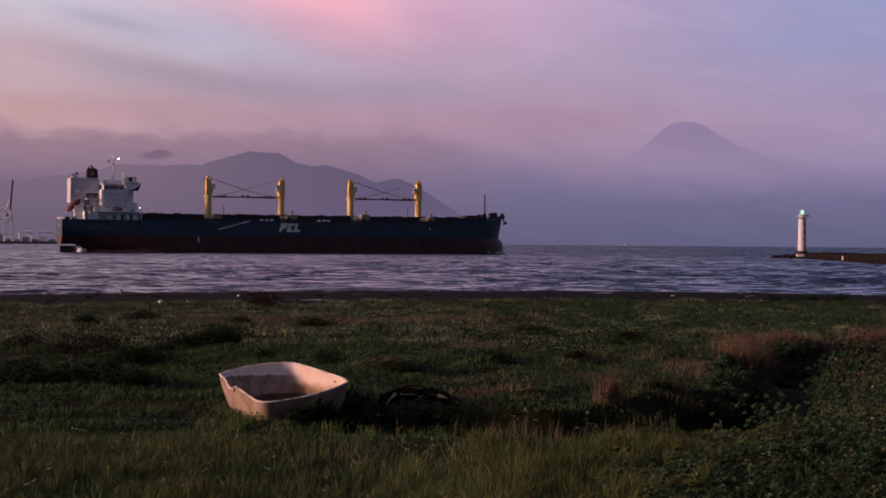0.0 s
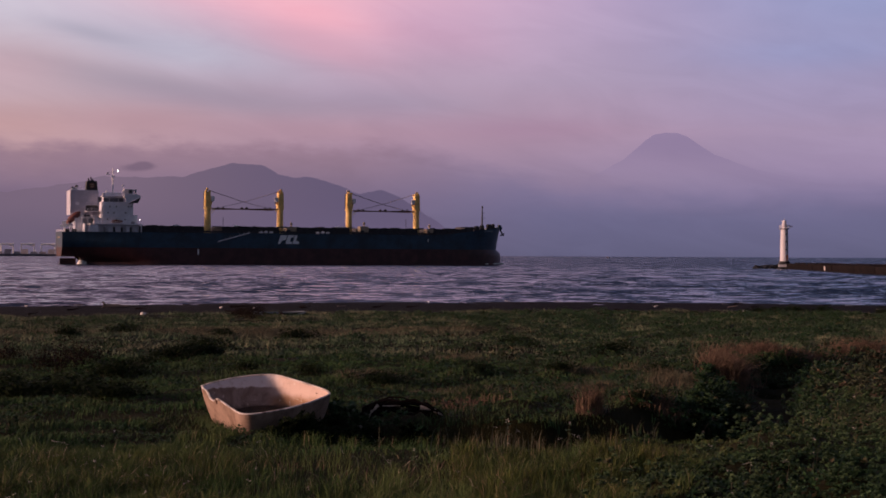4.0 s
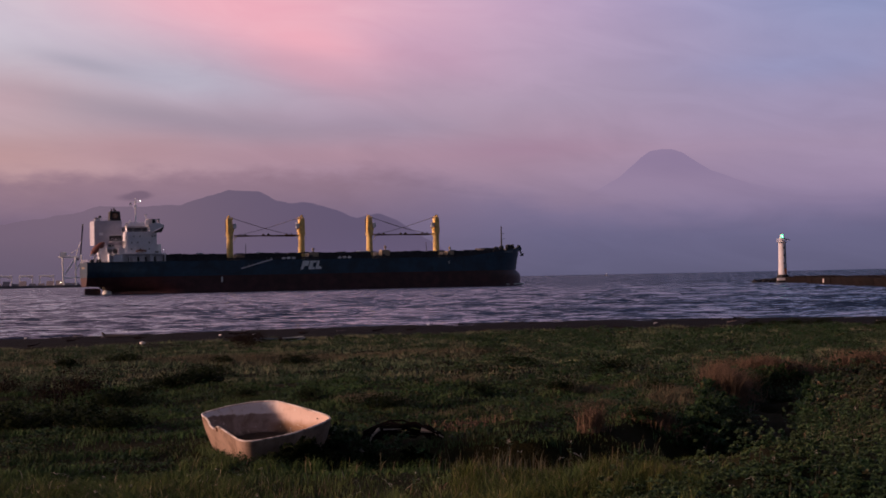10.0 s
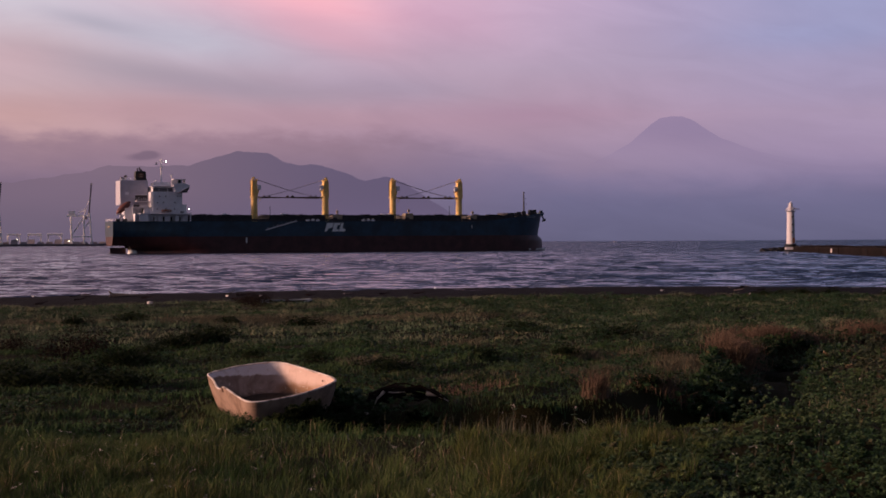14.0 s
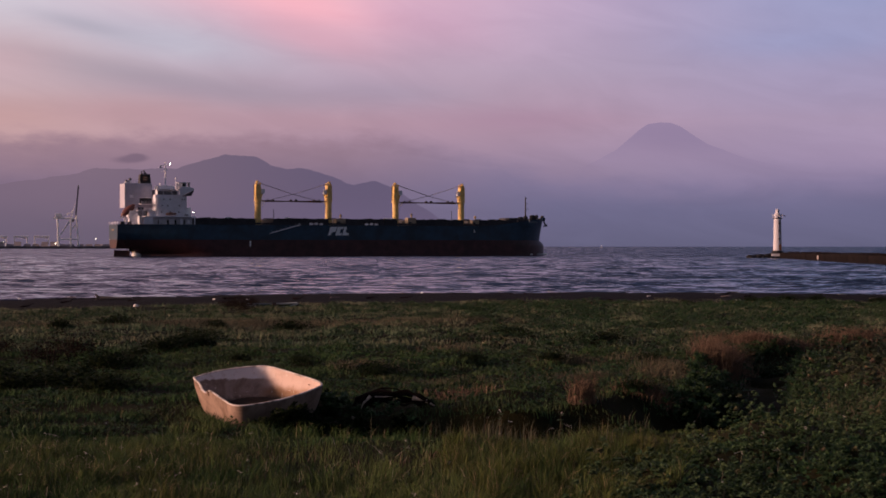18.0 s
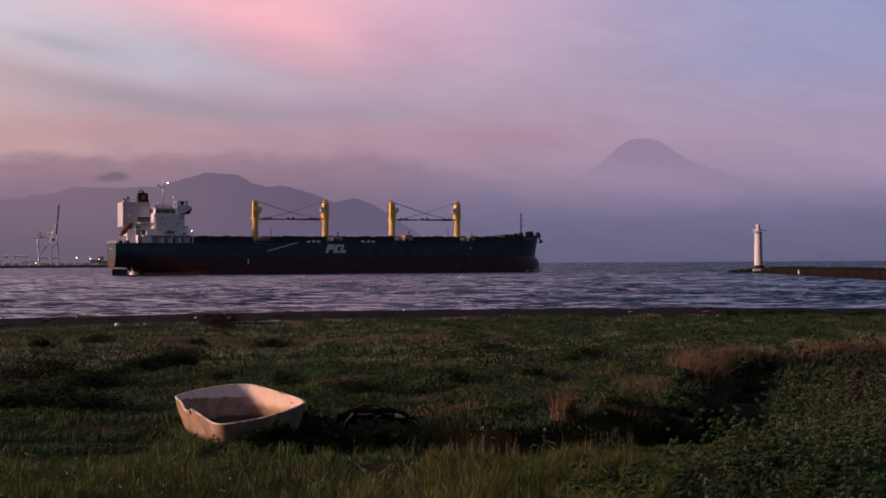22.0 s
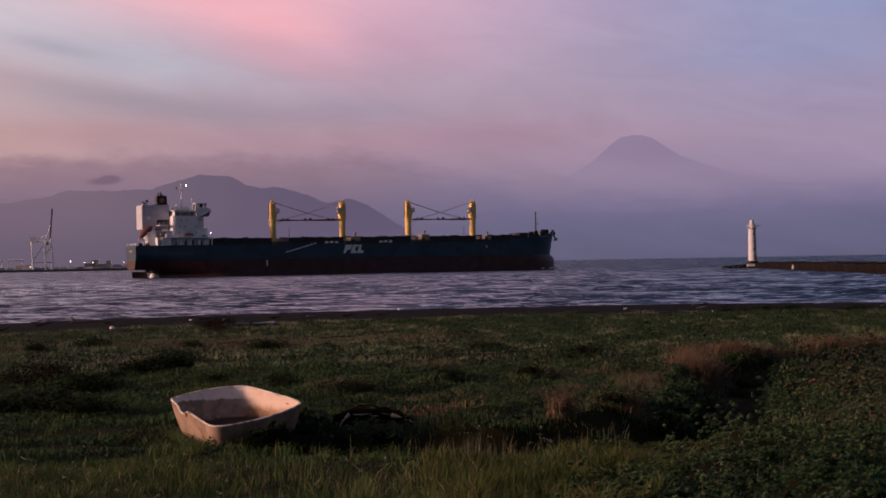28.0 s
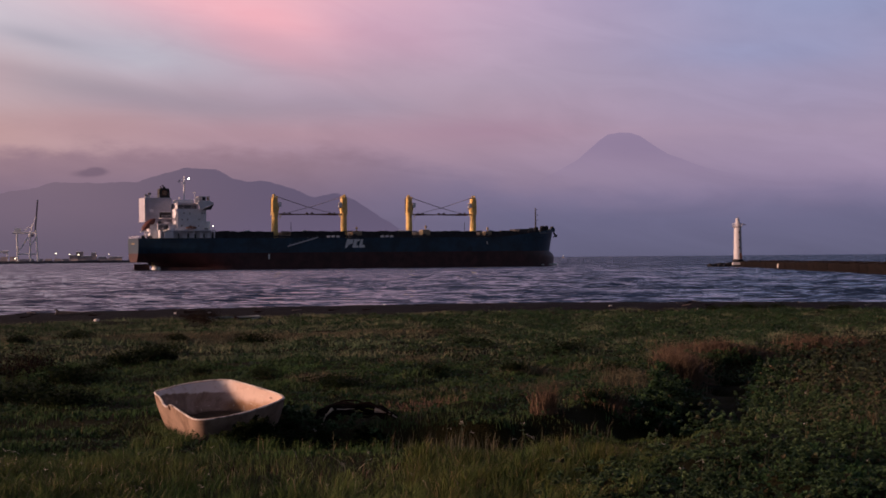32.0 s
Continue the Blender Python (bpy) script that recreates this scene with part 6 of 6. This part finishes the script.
def build_grass():
    rng = np.random.default_rng(31)
    # tall foreground grass in tussocks
    x, y = scatter(rng, 230000, 15.0, 25.4)
    clump = 0.5 + 0.45 * lumps(x, y, 0.9, 41) + 0.35 * lumps(x, y, 2.6, 47)
    keep = (~in_weeds(x, y)) & (rng.random(len(x)) < np.clip(0.30 + 0.6 * clump + 0.35 * smooth01(-x, 2.6, 4.6), 0.08, 1) * (1 - 0.85 * np.exp(-((x + 1.0) / 2.1) ** 4 - ((y - 23.0) / 2.4) ** 4)))
    edge = smooth01(-y - 0.9 * lumps(x, y, 2.4, 49), -24.9, -22.2)
    x, y, clump, edge = x[keep], y[keep], clump[keep], edge[keep]
    blades("front_grass", "tall yellow-green grass with dry stalks", "grass", x, y, (0.08 + 0.25 * np.clip(clump, 0, 1.5) * edge) * rng.uniform(0.4, 1.3, len(x)), np.full(len(x), 0.009), "grass_front", 1, 0.95)
    # dry stalks, bent over at the left, upright before the ditch
    sx = np.concatenate([rng.normal(-5.0, 1.1, 120), rng.normal(-0.6, 1.3, 50), rng.uniform(-7, 2, 40)])
    sy = np.concatenate([rng.normal(20.6, 1.2, 120), rng.normal(21.0, 1.6, 50), rng.uniform(16.5, 24, 40)])
    keep = sy > 15.2
    sx, sy = sx[keep], sy[keep]
    blades("dry_stalks", "pale dead grass stalks bent over", "grass", sx, sy, rng.uniform(0.08, 0.18, len(sx)), np.full(len(sx), 0.010), "straw", 15, 1.3, up=0.12)
    sx, sy = np.concatenate([rng.normal(1.2, 0.8, 150), rng.uniform(0.2, 3.6, 170)]), np.concatenate([rng.normal(24.8, 0.5, 150), rng.uniform(22.0, 25.2, 170)])
    blades("stalks_by_ditch", "thin reddish dry stalks before the ditch", "grass", sx, sy, rng.uniform(0.18, 0.50, 320), np.full(320, 0.012), "tan_grass", 16, 0.25)
    x, y = rng.uniform(0.2, 4.0, 26000), rng.uniform(17.0, 24.4, 26000)
    keep = (x < weed_edge(y) + 0.1) & (lumps(x, y, 0.8, 50) + 0.6 * lumps(x, y, 2.2, 53) > -0.25)
    x, y = x[keep], y[keep]
    blades("tussock_grass", "tall yellow-green tussocks before the ditch", "grass", x, y, (0.20 + 0.10 * lumps(x, y, 0.8, 50)).clip(0.05) * (1 - 0.6 * smooth01(y, 22.6, 24.6)) * rng.uniform(0.6, 1.6, len(x)), np.full(len(x), 0.010), "tussock", 21, 0.8)
    bx, by = rng.normal(-4.6, 2.0, 3600), rng.uniform(16, 22.6, 3600)
    keep = (lumps(bx, by, 1.8, 48) > 0.0) & ~in_weeds(bx, by)
    bx, by = bx[keep], by[keep]
    blades("withered_grass", "reddish withered blades among the green grass", "grass", bx, by, rng.uniform(0.10, 0.26, len(bx)), np.full(len(bx), 0.010), "red_grass", 18, 0.7)
    x, y = rng.uniform(-4.4, 1.0, 5200), 25.9 + rng.normal(0, 0.45, 5200)
    keep = dinghy_clear(x, y) & (lumps(x, y, 0.7, 55) > 0.1)
    x, y = x[keep], y[keep]
    blades("fringe_grass", "ragged grass tufts before the dark weeds", "grass", x, y, rng.uniform(0.10, 0.34, len(x)), np.full(len(x), 0.010), "grass_front", 23, 0.6)
    x, y = rng.uniform(-7.2, -2.6, 22000), rng.uniform(15.0, 22.4, 22000)
    keep = lumps(x, y, 1.0, 56) + 0.7 * lumps(x, y, 3.0, 57) + 0.6 * smooth01(-x, 3.0, 5.5) > 0.35
    x, y = x[keep], y[keep]
    blades("pale_tussocks", "yellowish grass tussocks on the near flat", "grass", x, y, (0.18 + 0.08 * lumps(x, y, 1.0, 56)).clip(0.05) * rng.uniform(0.6, 1.5, len(x)), np.full(len(x), 0.010), "tussock", 25, 0.85)
    f = rng.random(900)
    x, y = -4.5 + 1.05 * f + rng.normal(0, 0.06, 900), 28.75 - 1.95 * f - np.abs(rng.normal(0, 0.10, 900))
    blades("boatside_grass", "short grass against the side of the dinghy", "grass", x, y, rng.uniform(0.06, 0.22, 900), np.full(900, 0.011), "grass", 24, 0.6)
    # pale seed heads and faded flowers standing over the grass
    fx, fy = scatter(rng, 60, 16.5, 24.0)
    fx = np.concatenate([fx, [-5.7, -5.5, -5.6, -3.6, -3.4, -2.9, -0.3, -5.0, -4.4, 1.3, 2.2, 0.9]])
    fy = np.concatenate([fy, [22.7, 22.3, 20.2, 22.0, 21.8, 22.3, 21.4, 20.0, 19.5, 24.8, 24.6, 24.0]])
    fh = rng.uniform(0.26, 0.46, len(fx))
    blades("seed_stalks", "thin dry stalks over the grass", "grass", np.repeat(fx, 2), np.repeat(fy, 2), np.repeat(fh, 2), np.full(2 * len(fx), 0.010), "tan_grass", 5, 0.1)
    ob = leaves("seed_heads", np.stack([fx, fy, ground_height(fx, fy) + fh * 0.9], -1), np.full(len(fx), 0.03), np.full(len(fx), 0.05), 8, 0.030, "flower", 6, 0.3)
    tagged(ob, "faded pale flower and seed heads", "flowers", kind="stuff")
    # meadow
    x, y = scatter(rng, 210000, 23.0, 46.0)
    keep = dinghy_clear(x, y) & (ditch_depth(x, y) < 0.6) & (pit_depth(x, y, 1.08, 1.3) < 0.3) & (rng.random(len(x)) < 0.55 + 0.4 * lumps(x, y, 3.0, 42))
    x, y = x[keep], y[keep]
    hh = 0.09 + 0.07 * np.clip(lumps(x, y, 2.0, 43), -0.6, 1.5)
    blades("meadow_grass", "low mottled green and straw meadow grass", "grass", x, y, hh * rng.uniform(0.6, 1.4, len(x)), np.full(len(x), 0.020), "grass", 2, 0.7)
    x, y = scatter(rng, 280000, 45.0, 96.0)
    s = shore(x) - y
    keep = (rng.random(len(x)) < smooth01(s + 3 * lumps(x, y, 4, 44), 41, 49)) & (rng.random(len(x)) < 0.6 + 0.35 * lumps(x, y, 5.0, 45))
    x, y = x[keep], y[keep]
    hh = 0.11 + 0.07 * np.clip(lumps(x, y, 3.5, 46), -0.8, 1.6)
    blades("far_grass", "low green and straw grass towards the beach", "grass", x, y, hh * rng.uniform(0.6, 1.5, len(x)), np.full(len(x), 0.05), "grass_far", 3, 0.7, simple=True)

    # dry patches: middle x, y, half width, half depth, count, height
    def patches(name, label, spots, mat, seed, width, lean=0.3):
        r = np.random.default_rng(seed)
        px, py, ph = [], [], []
        for cx, cy, wx, wy, count, high in spots:
            count = count * 2
            px.append(cx + r.normal(0, 0.5, count) * wx)
            py.append(cy + r.normal(0, 0.5, count) * wy)
            ph.append(np.full(count, high) * r.uniform(0.4, 1.25, count))
        px, py, ph = np.concatenate(px), np.concatenate(py), np.concatenate(ph)
        blades(name, label, "grass", px, py, ph, np.full(len(px), width), mat, seed, lean)

    patches("red_grass", "reddish dry feathery grass", [(7.9, 41.4, 0.5, 0.5, 1700, 0.7), (8.3, 43.4, 0.7, 0.5, 900, 0.6), (10.2, 47.6, 1.5, 0.4, 1300, 0.45), (12.2, 48.2, 1.3, 0.4, 1000, 0.4), (13.9, 49.6, 1.0, 0.5, 1300, 0.55), (15.4, 50.6, 0.9, 0.5, 800, 0.45), (3.0, 30.0, 0.22, 0.25, 300, 0.5), (4.6, 31.6, 0.8, 0.5, 400, 0.30), (0.6, 31.6, 0.7, 0.5, 260, 0.20)], "red_grass", 51, 0.013, 0.6)
    patches("tan_grass", "tan dry grass patches", [(2.0, 34.4, 1.2, 0.7, 400, 0.20), (3.6, 35.5, 1.4, 0.8, 700, 0.24), (4.2, 40.5, 1.2, 0.9, 800, 0.30), (6.0, 37.4, 1.0, 1.4, 1200, 0.34), (0.7, 45.2, 0.9, 0.8, 500, 0.26), (0.0, 34.4, 0.8, 0.6, 200, 0.18), (-1.7, 38.0, 0.9, 0.8, 500, 0.22), (-13.0, 61.0, 6.0, 2.6, 7000, 0.18), (-8.5, 62.0, 7.0, 3.0, 9000, 0.18), (-2.0, 63.0, 6.0, 2.6, 6000, 0.18), (12.5, 34.0, 2.4, 2.4, 1500, 0.42), (9.0, 27.0, 2.5, 2.0, 500, 0.45)], "tan_grass", 52, 0.014, 0.7)


def build_weeds():
    rng = np.random.default_rng(61)
    # bushy weeds of the near side
    x, y = scatter(rng, 15000, 14.4, 52.0)
    bushy = lumps(x, y, 1.5, 62)
    keep = in_weeds(x, y) & (rng.random(len(x)) < 0.34 + 0.5 * bushy)
    x, y, bushy = x[keep], y[keep], bushy[keep]
    hh = np.clip(0.46 + 0.22 * bushy + 0.12 * lumps(x, y, 3.2, 63), 0.07, 0.8) * rng.uniform(0.45, 1.45, len(x))
    rad = rng.uniform(0.10, 0.22, len(x))
    near = y < 31
    word = "bushy broad-leaved green weeds"
    sprigs("tall_weeds", x[near], y[near], rad[near], hh[near], 7, 54, np.full(int(near.sum()), 0.043), "weed", 7, word)
    far = ~near
    sprigs("far_weeds", x[far], y[far], rad[far] * 1.15, hh[far] * 0.9, 6, 22, np.full(int(far.sum()), 0.080), "far_weed", 17, word)
    # darker, lower weeds on the slope down to the ditch
    x, y = scatter(rng, 9000, 24.3, 34.0)
    keep = (x > 1.9) & (x < weed_edge(y) + 0.3) & (x > weed_edge(y) - 2.6) & (pit_depth(x, y, 1.1, 1.3) < 0.3) & (rng.random(len(x)) < 0.5 + 0.4 * lumps(x, y, 1.3, 67))
    x, y = x[keep], y[keep]
    sprigs("slope_weeds", x, y, np.full(len(x), 0.14), rng.uniform(0.08, 0.26, len(x)), 5, 20, np.full(len(x), 0.06), "low_weed", 37, "small green weeds on the slope to the ditch")
    # creeping leaves under them
    x, y = scatter(rng, 2600, 14.2, 22.5)
    keep = in_weeds(x, y)
    x, y = x[keep], y[keep]
    sprigs("creeping_weeds", x, y, np.full(len(x), 0.26), rng.uniform(0.05, 0.14, len(x)), 9, 9, np.full(len(x), 0.06), "low_weed", 27, "creeping leaves under the tall weeds")
    # low bushy clumps all over the flat, thicker to the right
    x, y = scatter(rng, 12000, 25.0, 92.0)
    s = shore(x) - y
    want = 0.42 + 0.55 * lumps(x, y, 5.0, 64) + 0.45 * lumps(x, y, 1.8, 65) + 0.36 * smooth01(x / y, -0.12, 0.10) - 0.7 * np.exp(-(((y - 61) / 6) ** 2)) * smooth01(-x, -5, 1)
    keep = dinghy_clear(x, y) & (rng.random(len(x)) < want) & (s > 47) & (ditch_depth(x, y) < np.where(y > 31.5, 0.9, 0.45)) & ~in_weeds(x, y) & (pit_depth(x, y, 1.1, 1.3) < 0.3) & (np.hypot((x + 0.7) / 1.1, (y - 29.3) / 1.0) > 1) & ~deep_shade(x, y)
    x, y = x[keep], y[keep]
    hh = (0.07 + 0.09 * smooth01(x / y, -0.12, 0.10)) * (1 + 0.8 * lumps(x, y, 1.8, 65)).clip(0.2) + 0.20 * rng.random(len(x)) ** 3
    sprigs("low_weeds", x, y, 0.18 + 0.22 * rng.random(len(x)) + y * 0.003, hh * 0.85, 13, 7, 0.045 + y * 0.0005, "low_weed", 8, "low dark green creeping weeds")
    # rank growth in the ditch: shade painted into dark leaves below, greener heads along the banks
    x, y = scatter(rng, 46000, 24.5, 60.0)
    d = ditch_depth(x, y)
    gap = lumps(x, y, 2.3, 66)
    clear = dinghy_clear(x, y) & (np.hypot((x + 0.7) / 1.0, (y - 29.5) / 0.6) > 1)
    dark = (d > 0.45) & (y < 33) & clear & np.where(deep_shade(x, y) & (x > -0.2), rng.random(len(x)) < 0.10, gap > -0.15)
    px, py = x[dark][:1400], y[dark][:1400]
    sprigs("ditch_weeds", px, py, np.full(len(px), 0.2), rng.uniform(0.2, 0.45, len(px)), 10, 9, np.full(len(px), 0.085), "shade_weed", 9, "rank ditch weeds coloured near black for shade")
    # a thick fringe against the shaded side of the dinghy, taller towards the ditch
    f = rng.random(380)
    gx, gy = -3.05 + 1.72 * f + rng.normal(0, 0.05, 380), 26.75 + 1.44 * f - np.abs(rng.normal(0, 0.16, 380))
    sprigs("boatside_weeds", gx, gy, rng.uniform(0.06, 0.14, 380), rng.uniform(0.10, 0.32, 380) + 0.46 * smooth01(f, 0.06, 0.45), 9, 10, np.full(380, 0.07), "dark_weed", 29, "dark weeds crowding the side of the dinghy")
    bank = (d > 0.22) & (d < 0.75) & clear & (gap < 0.25) & (rng.random(len(x)) < 0.5) & ~deep_shade(x, y) & ~((x < 2.6) & (y < 28.4)) & (pit_depth(x, y, 1.1, 1.3) < 0.3)
    px, py = x[bank][:620], y[bank][:620]
    sprigs("bank_weeds", px, py, rng.uniform(0.1, 0.24, len(px)), rng.uniform(0.25, 0.5, len(px)), 11, 11, np.full(len(px), 0.078), "low_weed", 19, "green weeds on the ditch banks")


def build_shrubs():
    def shrub(name, label, mat, seed, leaf):
        t = thing(name, label, "shrub", "dark shrubs on the flat")
        rng = random.Random(seed)
        for k in range(6):
            bm = B()
            twig(bm, (rng.uniform(-0.1, 0.1), rng.uniform(-0.1, 0.1), -0.05), (rng.uniform(-0.8, 0.8), rng.uniform(-0.8, 0.8), 0.9), rng.uniform(0.35, 0.6), 0.012, rng)
            part("stem", bm, M["stem"], t)
        g = np.random.default_rng(seed)
        c = np.stack([g.normal(0, 0.22, 9), g.normal(0, 0.2, 9), np.zeros(9)], -1)
        ob = leaves("foliage", c, np.full(9, 0.3), g.uniform(0.3, 0.62, 9), 130, leaf, mat, seed)
        ob.parent = t
        return t

    green = [shrub("shrub", "low dark green shrub in the meadow", "dark_weed", s, 0.07) for s in (71, 72)]
    brown = shrub("shrub", "low rounded dark brown shrub in the meadow", "brown_shrub", 73, 0.05)
    spots = [(-8.5, 39.3, 0.8), (-8.0, 39.3, 0.9), (-7.7, 33.4, 0.8), (-8.2, 33.4, 0.8), (-9.0, 33.5, 0.9), (-9.6, 33.8, 0.8), (-7.0, 32.1, 0.8), (-6.7, 32.3, 0.7), (-7.9, 44.8, 0.8), (-7.4, 45.2, 0.9), (-6.9, 45.6, 0.8), (-7.4, 49.8, 0.8), (-8.2, 43.1, 0.6), (-8.4, 59.2, 0.6), (-13.8, 57.0, 0.8), (-12.2, 59.4, 0.8), (-11.7, 58.9, 0.7), (-5.3, 58.4, 0.8), (-10.3, 36.3, 0.7), (-8.6, 35.9, 0.7), (-5.1, 40.8, 0.5), (-3.2, 38.8, 0.5), (-1.5, 36.6, 0.7), (-1.2, 36.0, 0.6), (3.2, 40.0, 0.6), (5.5, 48.8, 0.8), (1.1, 40.2, 0.6), (2.8, 52.1, 0.7), (5.8, 39.7, 0.7), (9.6, 44.2, 0.8), (4.2, 31.4, 0.6), (6.9, 35.2, 0.7), (3.1, 27.2, 0.6), (3.4, 28.2, 0.6), (-2.3, 27.0, 0.42), (-1.9, 27.4, 0.5), (-2.7, 26.8, 0.3), (-1.7, 28.2, 0.6), (18.3, 87.0, 0.8), (19.4, 87.4, 0.7), (20.6, 87.8, 0.9), (22.2, 88.0, 0.7), (14.6, 87.4, 0.6), (26.0, 87.6, 0.8)]
    spots = [(x, y, s, k % 2) for k, (x, y, s) in enumerate(spots)]
    for k, (x, y, s, which) in enumerate(spots):
        m = Matrix.Translation(on_ground(x, y)) @ pose(0, 0, 0, 0, 0, 67 * k) @ Matrix.Diagonal((s * 1.4, s * 1.4, s * 1.1, 1))
        if k < 2:
            green[k].matrix_basis = m
        else:
            copy_thing(green[which], m)
    for k, (x, y, s) in enumerate(((-10.0, 78.5, 1.35), (-9.6, 78.9, 1.1), (-10.4, 43.8, 1.0), (-10.2, 40.8, 1.0), (-9.0, 73.9, 0.95), (-12.6, 44.5, 0.8))):
        m = Matrix.Translation(on_ground(x, y)) @ pose(0, 0, 0, 0, 0, 100 * k) @ Matrix.Diagonal((s, s, s, 1))
        if k == 0:
            brown.matrix_basis = m
        else:
            copy_thing(brown, m)


def build_flowering_weeds():
    """Single taller weeds with a pale head, standing clear of the rest."""
    def plant(seed):
        t = thing("flowering_weed", "tall thin weed with a pale dry flower head", "weed", "tall flowering weeds")
        rng = random.Random(seed)
        bm = B()
        tip = twig(bm, (0, 0, -0.05), (rng.uniform(-0.1, 0.1), rng.uniform(-0.1, 0.1), 1), 0.62, 0.009, rng, 0.08, 5)
        part("stem", bm, M["stem"], t, smooth=True)
        g = np.random.default_rng(seed)
        ob = leaves("foliage", [(0.0, 0.0, 0.12 + 0.1 * k) for k in range(5)], np.full(5, 0.05), np.full(5, 0.05), 6, 0.065, "weed", seed, 0.3, 0.8)
        ob.parent = t
        tagged(ob, kind="stuff")
        ob = leaves("flower_head", [tuple(tip)], np.full(1, 0.03), np.full(1, 0.05), 16, 0.03, "flower", seed, 0.6, 0.9)
        ob.parent = t
        tagged(ob, kind="stuff")
        return t

    kinds = [plant(s) for s in (81, 82, 83)]
    spots = [(1.15, 25.1, 0.9), (0.75, 25.4, 0.7), (2.15, 25.2, 0.8), (3.5, 26.8, 1.0), (5.9, 28.6, 0.9), (8.3, 30.3, 1.1), (9.4, 26.0, 1.0), (-4.9, 22.3, 0.8), (-0.35, 21.6, 0.8), (4.6, 21.0, 0.8), (6.0, 19.0, 0.8), (-2.4, 20.0, 0.7), (7.6, 22.6, 0.9), (10.6, 33.0, 1.0), (11.5, 36.0, 1.1), (4.2, 24.2, 0.7)]
    for k, (x, y, s) in enumerate(spots):
        m = Matrix.Translation(on_ground(x, y)) @ pose(0, 0, 0, 0, 0, 77 * k) @ Matrix.Diagonal((s, s, s, 1))
        if k < 3:
            kinds[k].matrix_basis = m
        else:
            copy_thing(kinds[k % 3], m)


build_grass()
build_weeds()
build_shrubs()
build_flowering_weeds()


# ---- what moves ----
def motions():
    def ship_at(t):
        a = radians(20.73)
        d = 1.79 * (t - 16) - 100
        return pose(SHIP_SCALE * (-42.51 + d * math.cos(a)), SHIP_SCALE * (675.73 + d * math.sin(a)), 0.58, 0, 0, 20.73)

    walk(ship, [(t, ship_at(t)) for t in (0, 8, 16, 24, 32)])
    walk(water, [(t, pose(0.15 * t, -0.55 * t, 0)) for t in (0, 16, 32)])
    # the added screen: open to the viewer during each flash, turned away between them
    rows = [(0.0, pose(0, 0, 0)), (0.27, pose(0, 0, 0))]
    for start, stop in ((9.87, 10.33), (12.93, 13.47), (16.2, 16.6), (29.3, 29.7)):
        if start > 0:
            rows += [(rows[-1][0] + 0.067, pose(0, 0, 0, 0, 0, 80)), (rows[-1][0] + 0.134, pose(0, 0, 0, 0, 0, 160))]
            rows += [(start - 0.134, pose(0, 0, 0, 0, 0, 160)), (start - 0.067, pose(0, 0, 0, 0, 0, 80)), (start, pose(0, 0, 0)), (stop, pose(0, 0, 0))]
    rows += [(rows[-1][0] + 0.067, pose(0, 0, 0, 0, 0, 80)), (rows[-1][0] + 0.134, pose(0, 0, 0, 0, 0, 160)), (32.0, pose(0, 0, 0, 0, 0, 160))]
    walk(lamp_screen, rows)


motions()
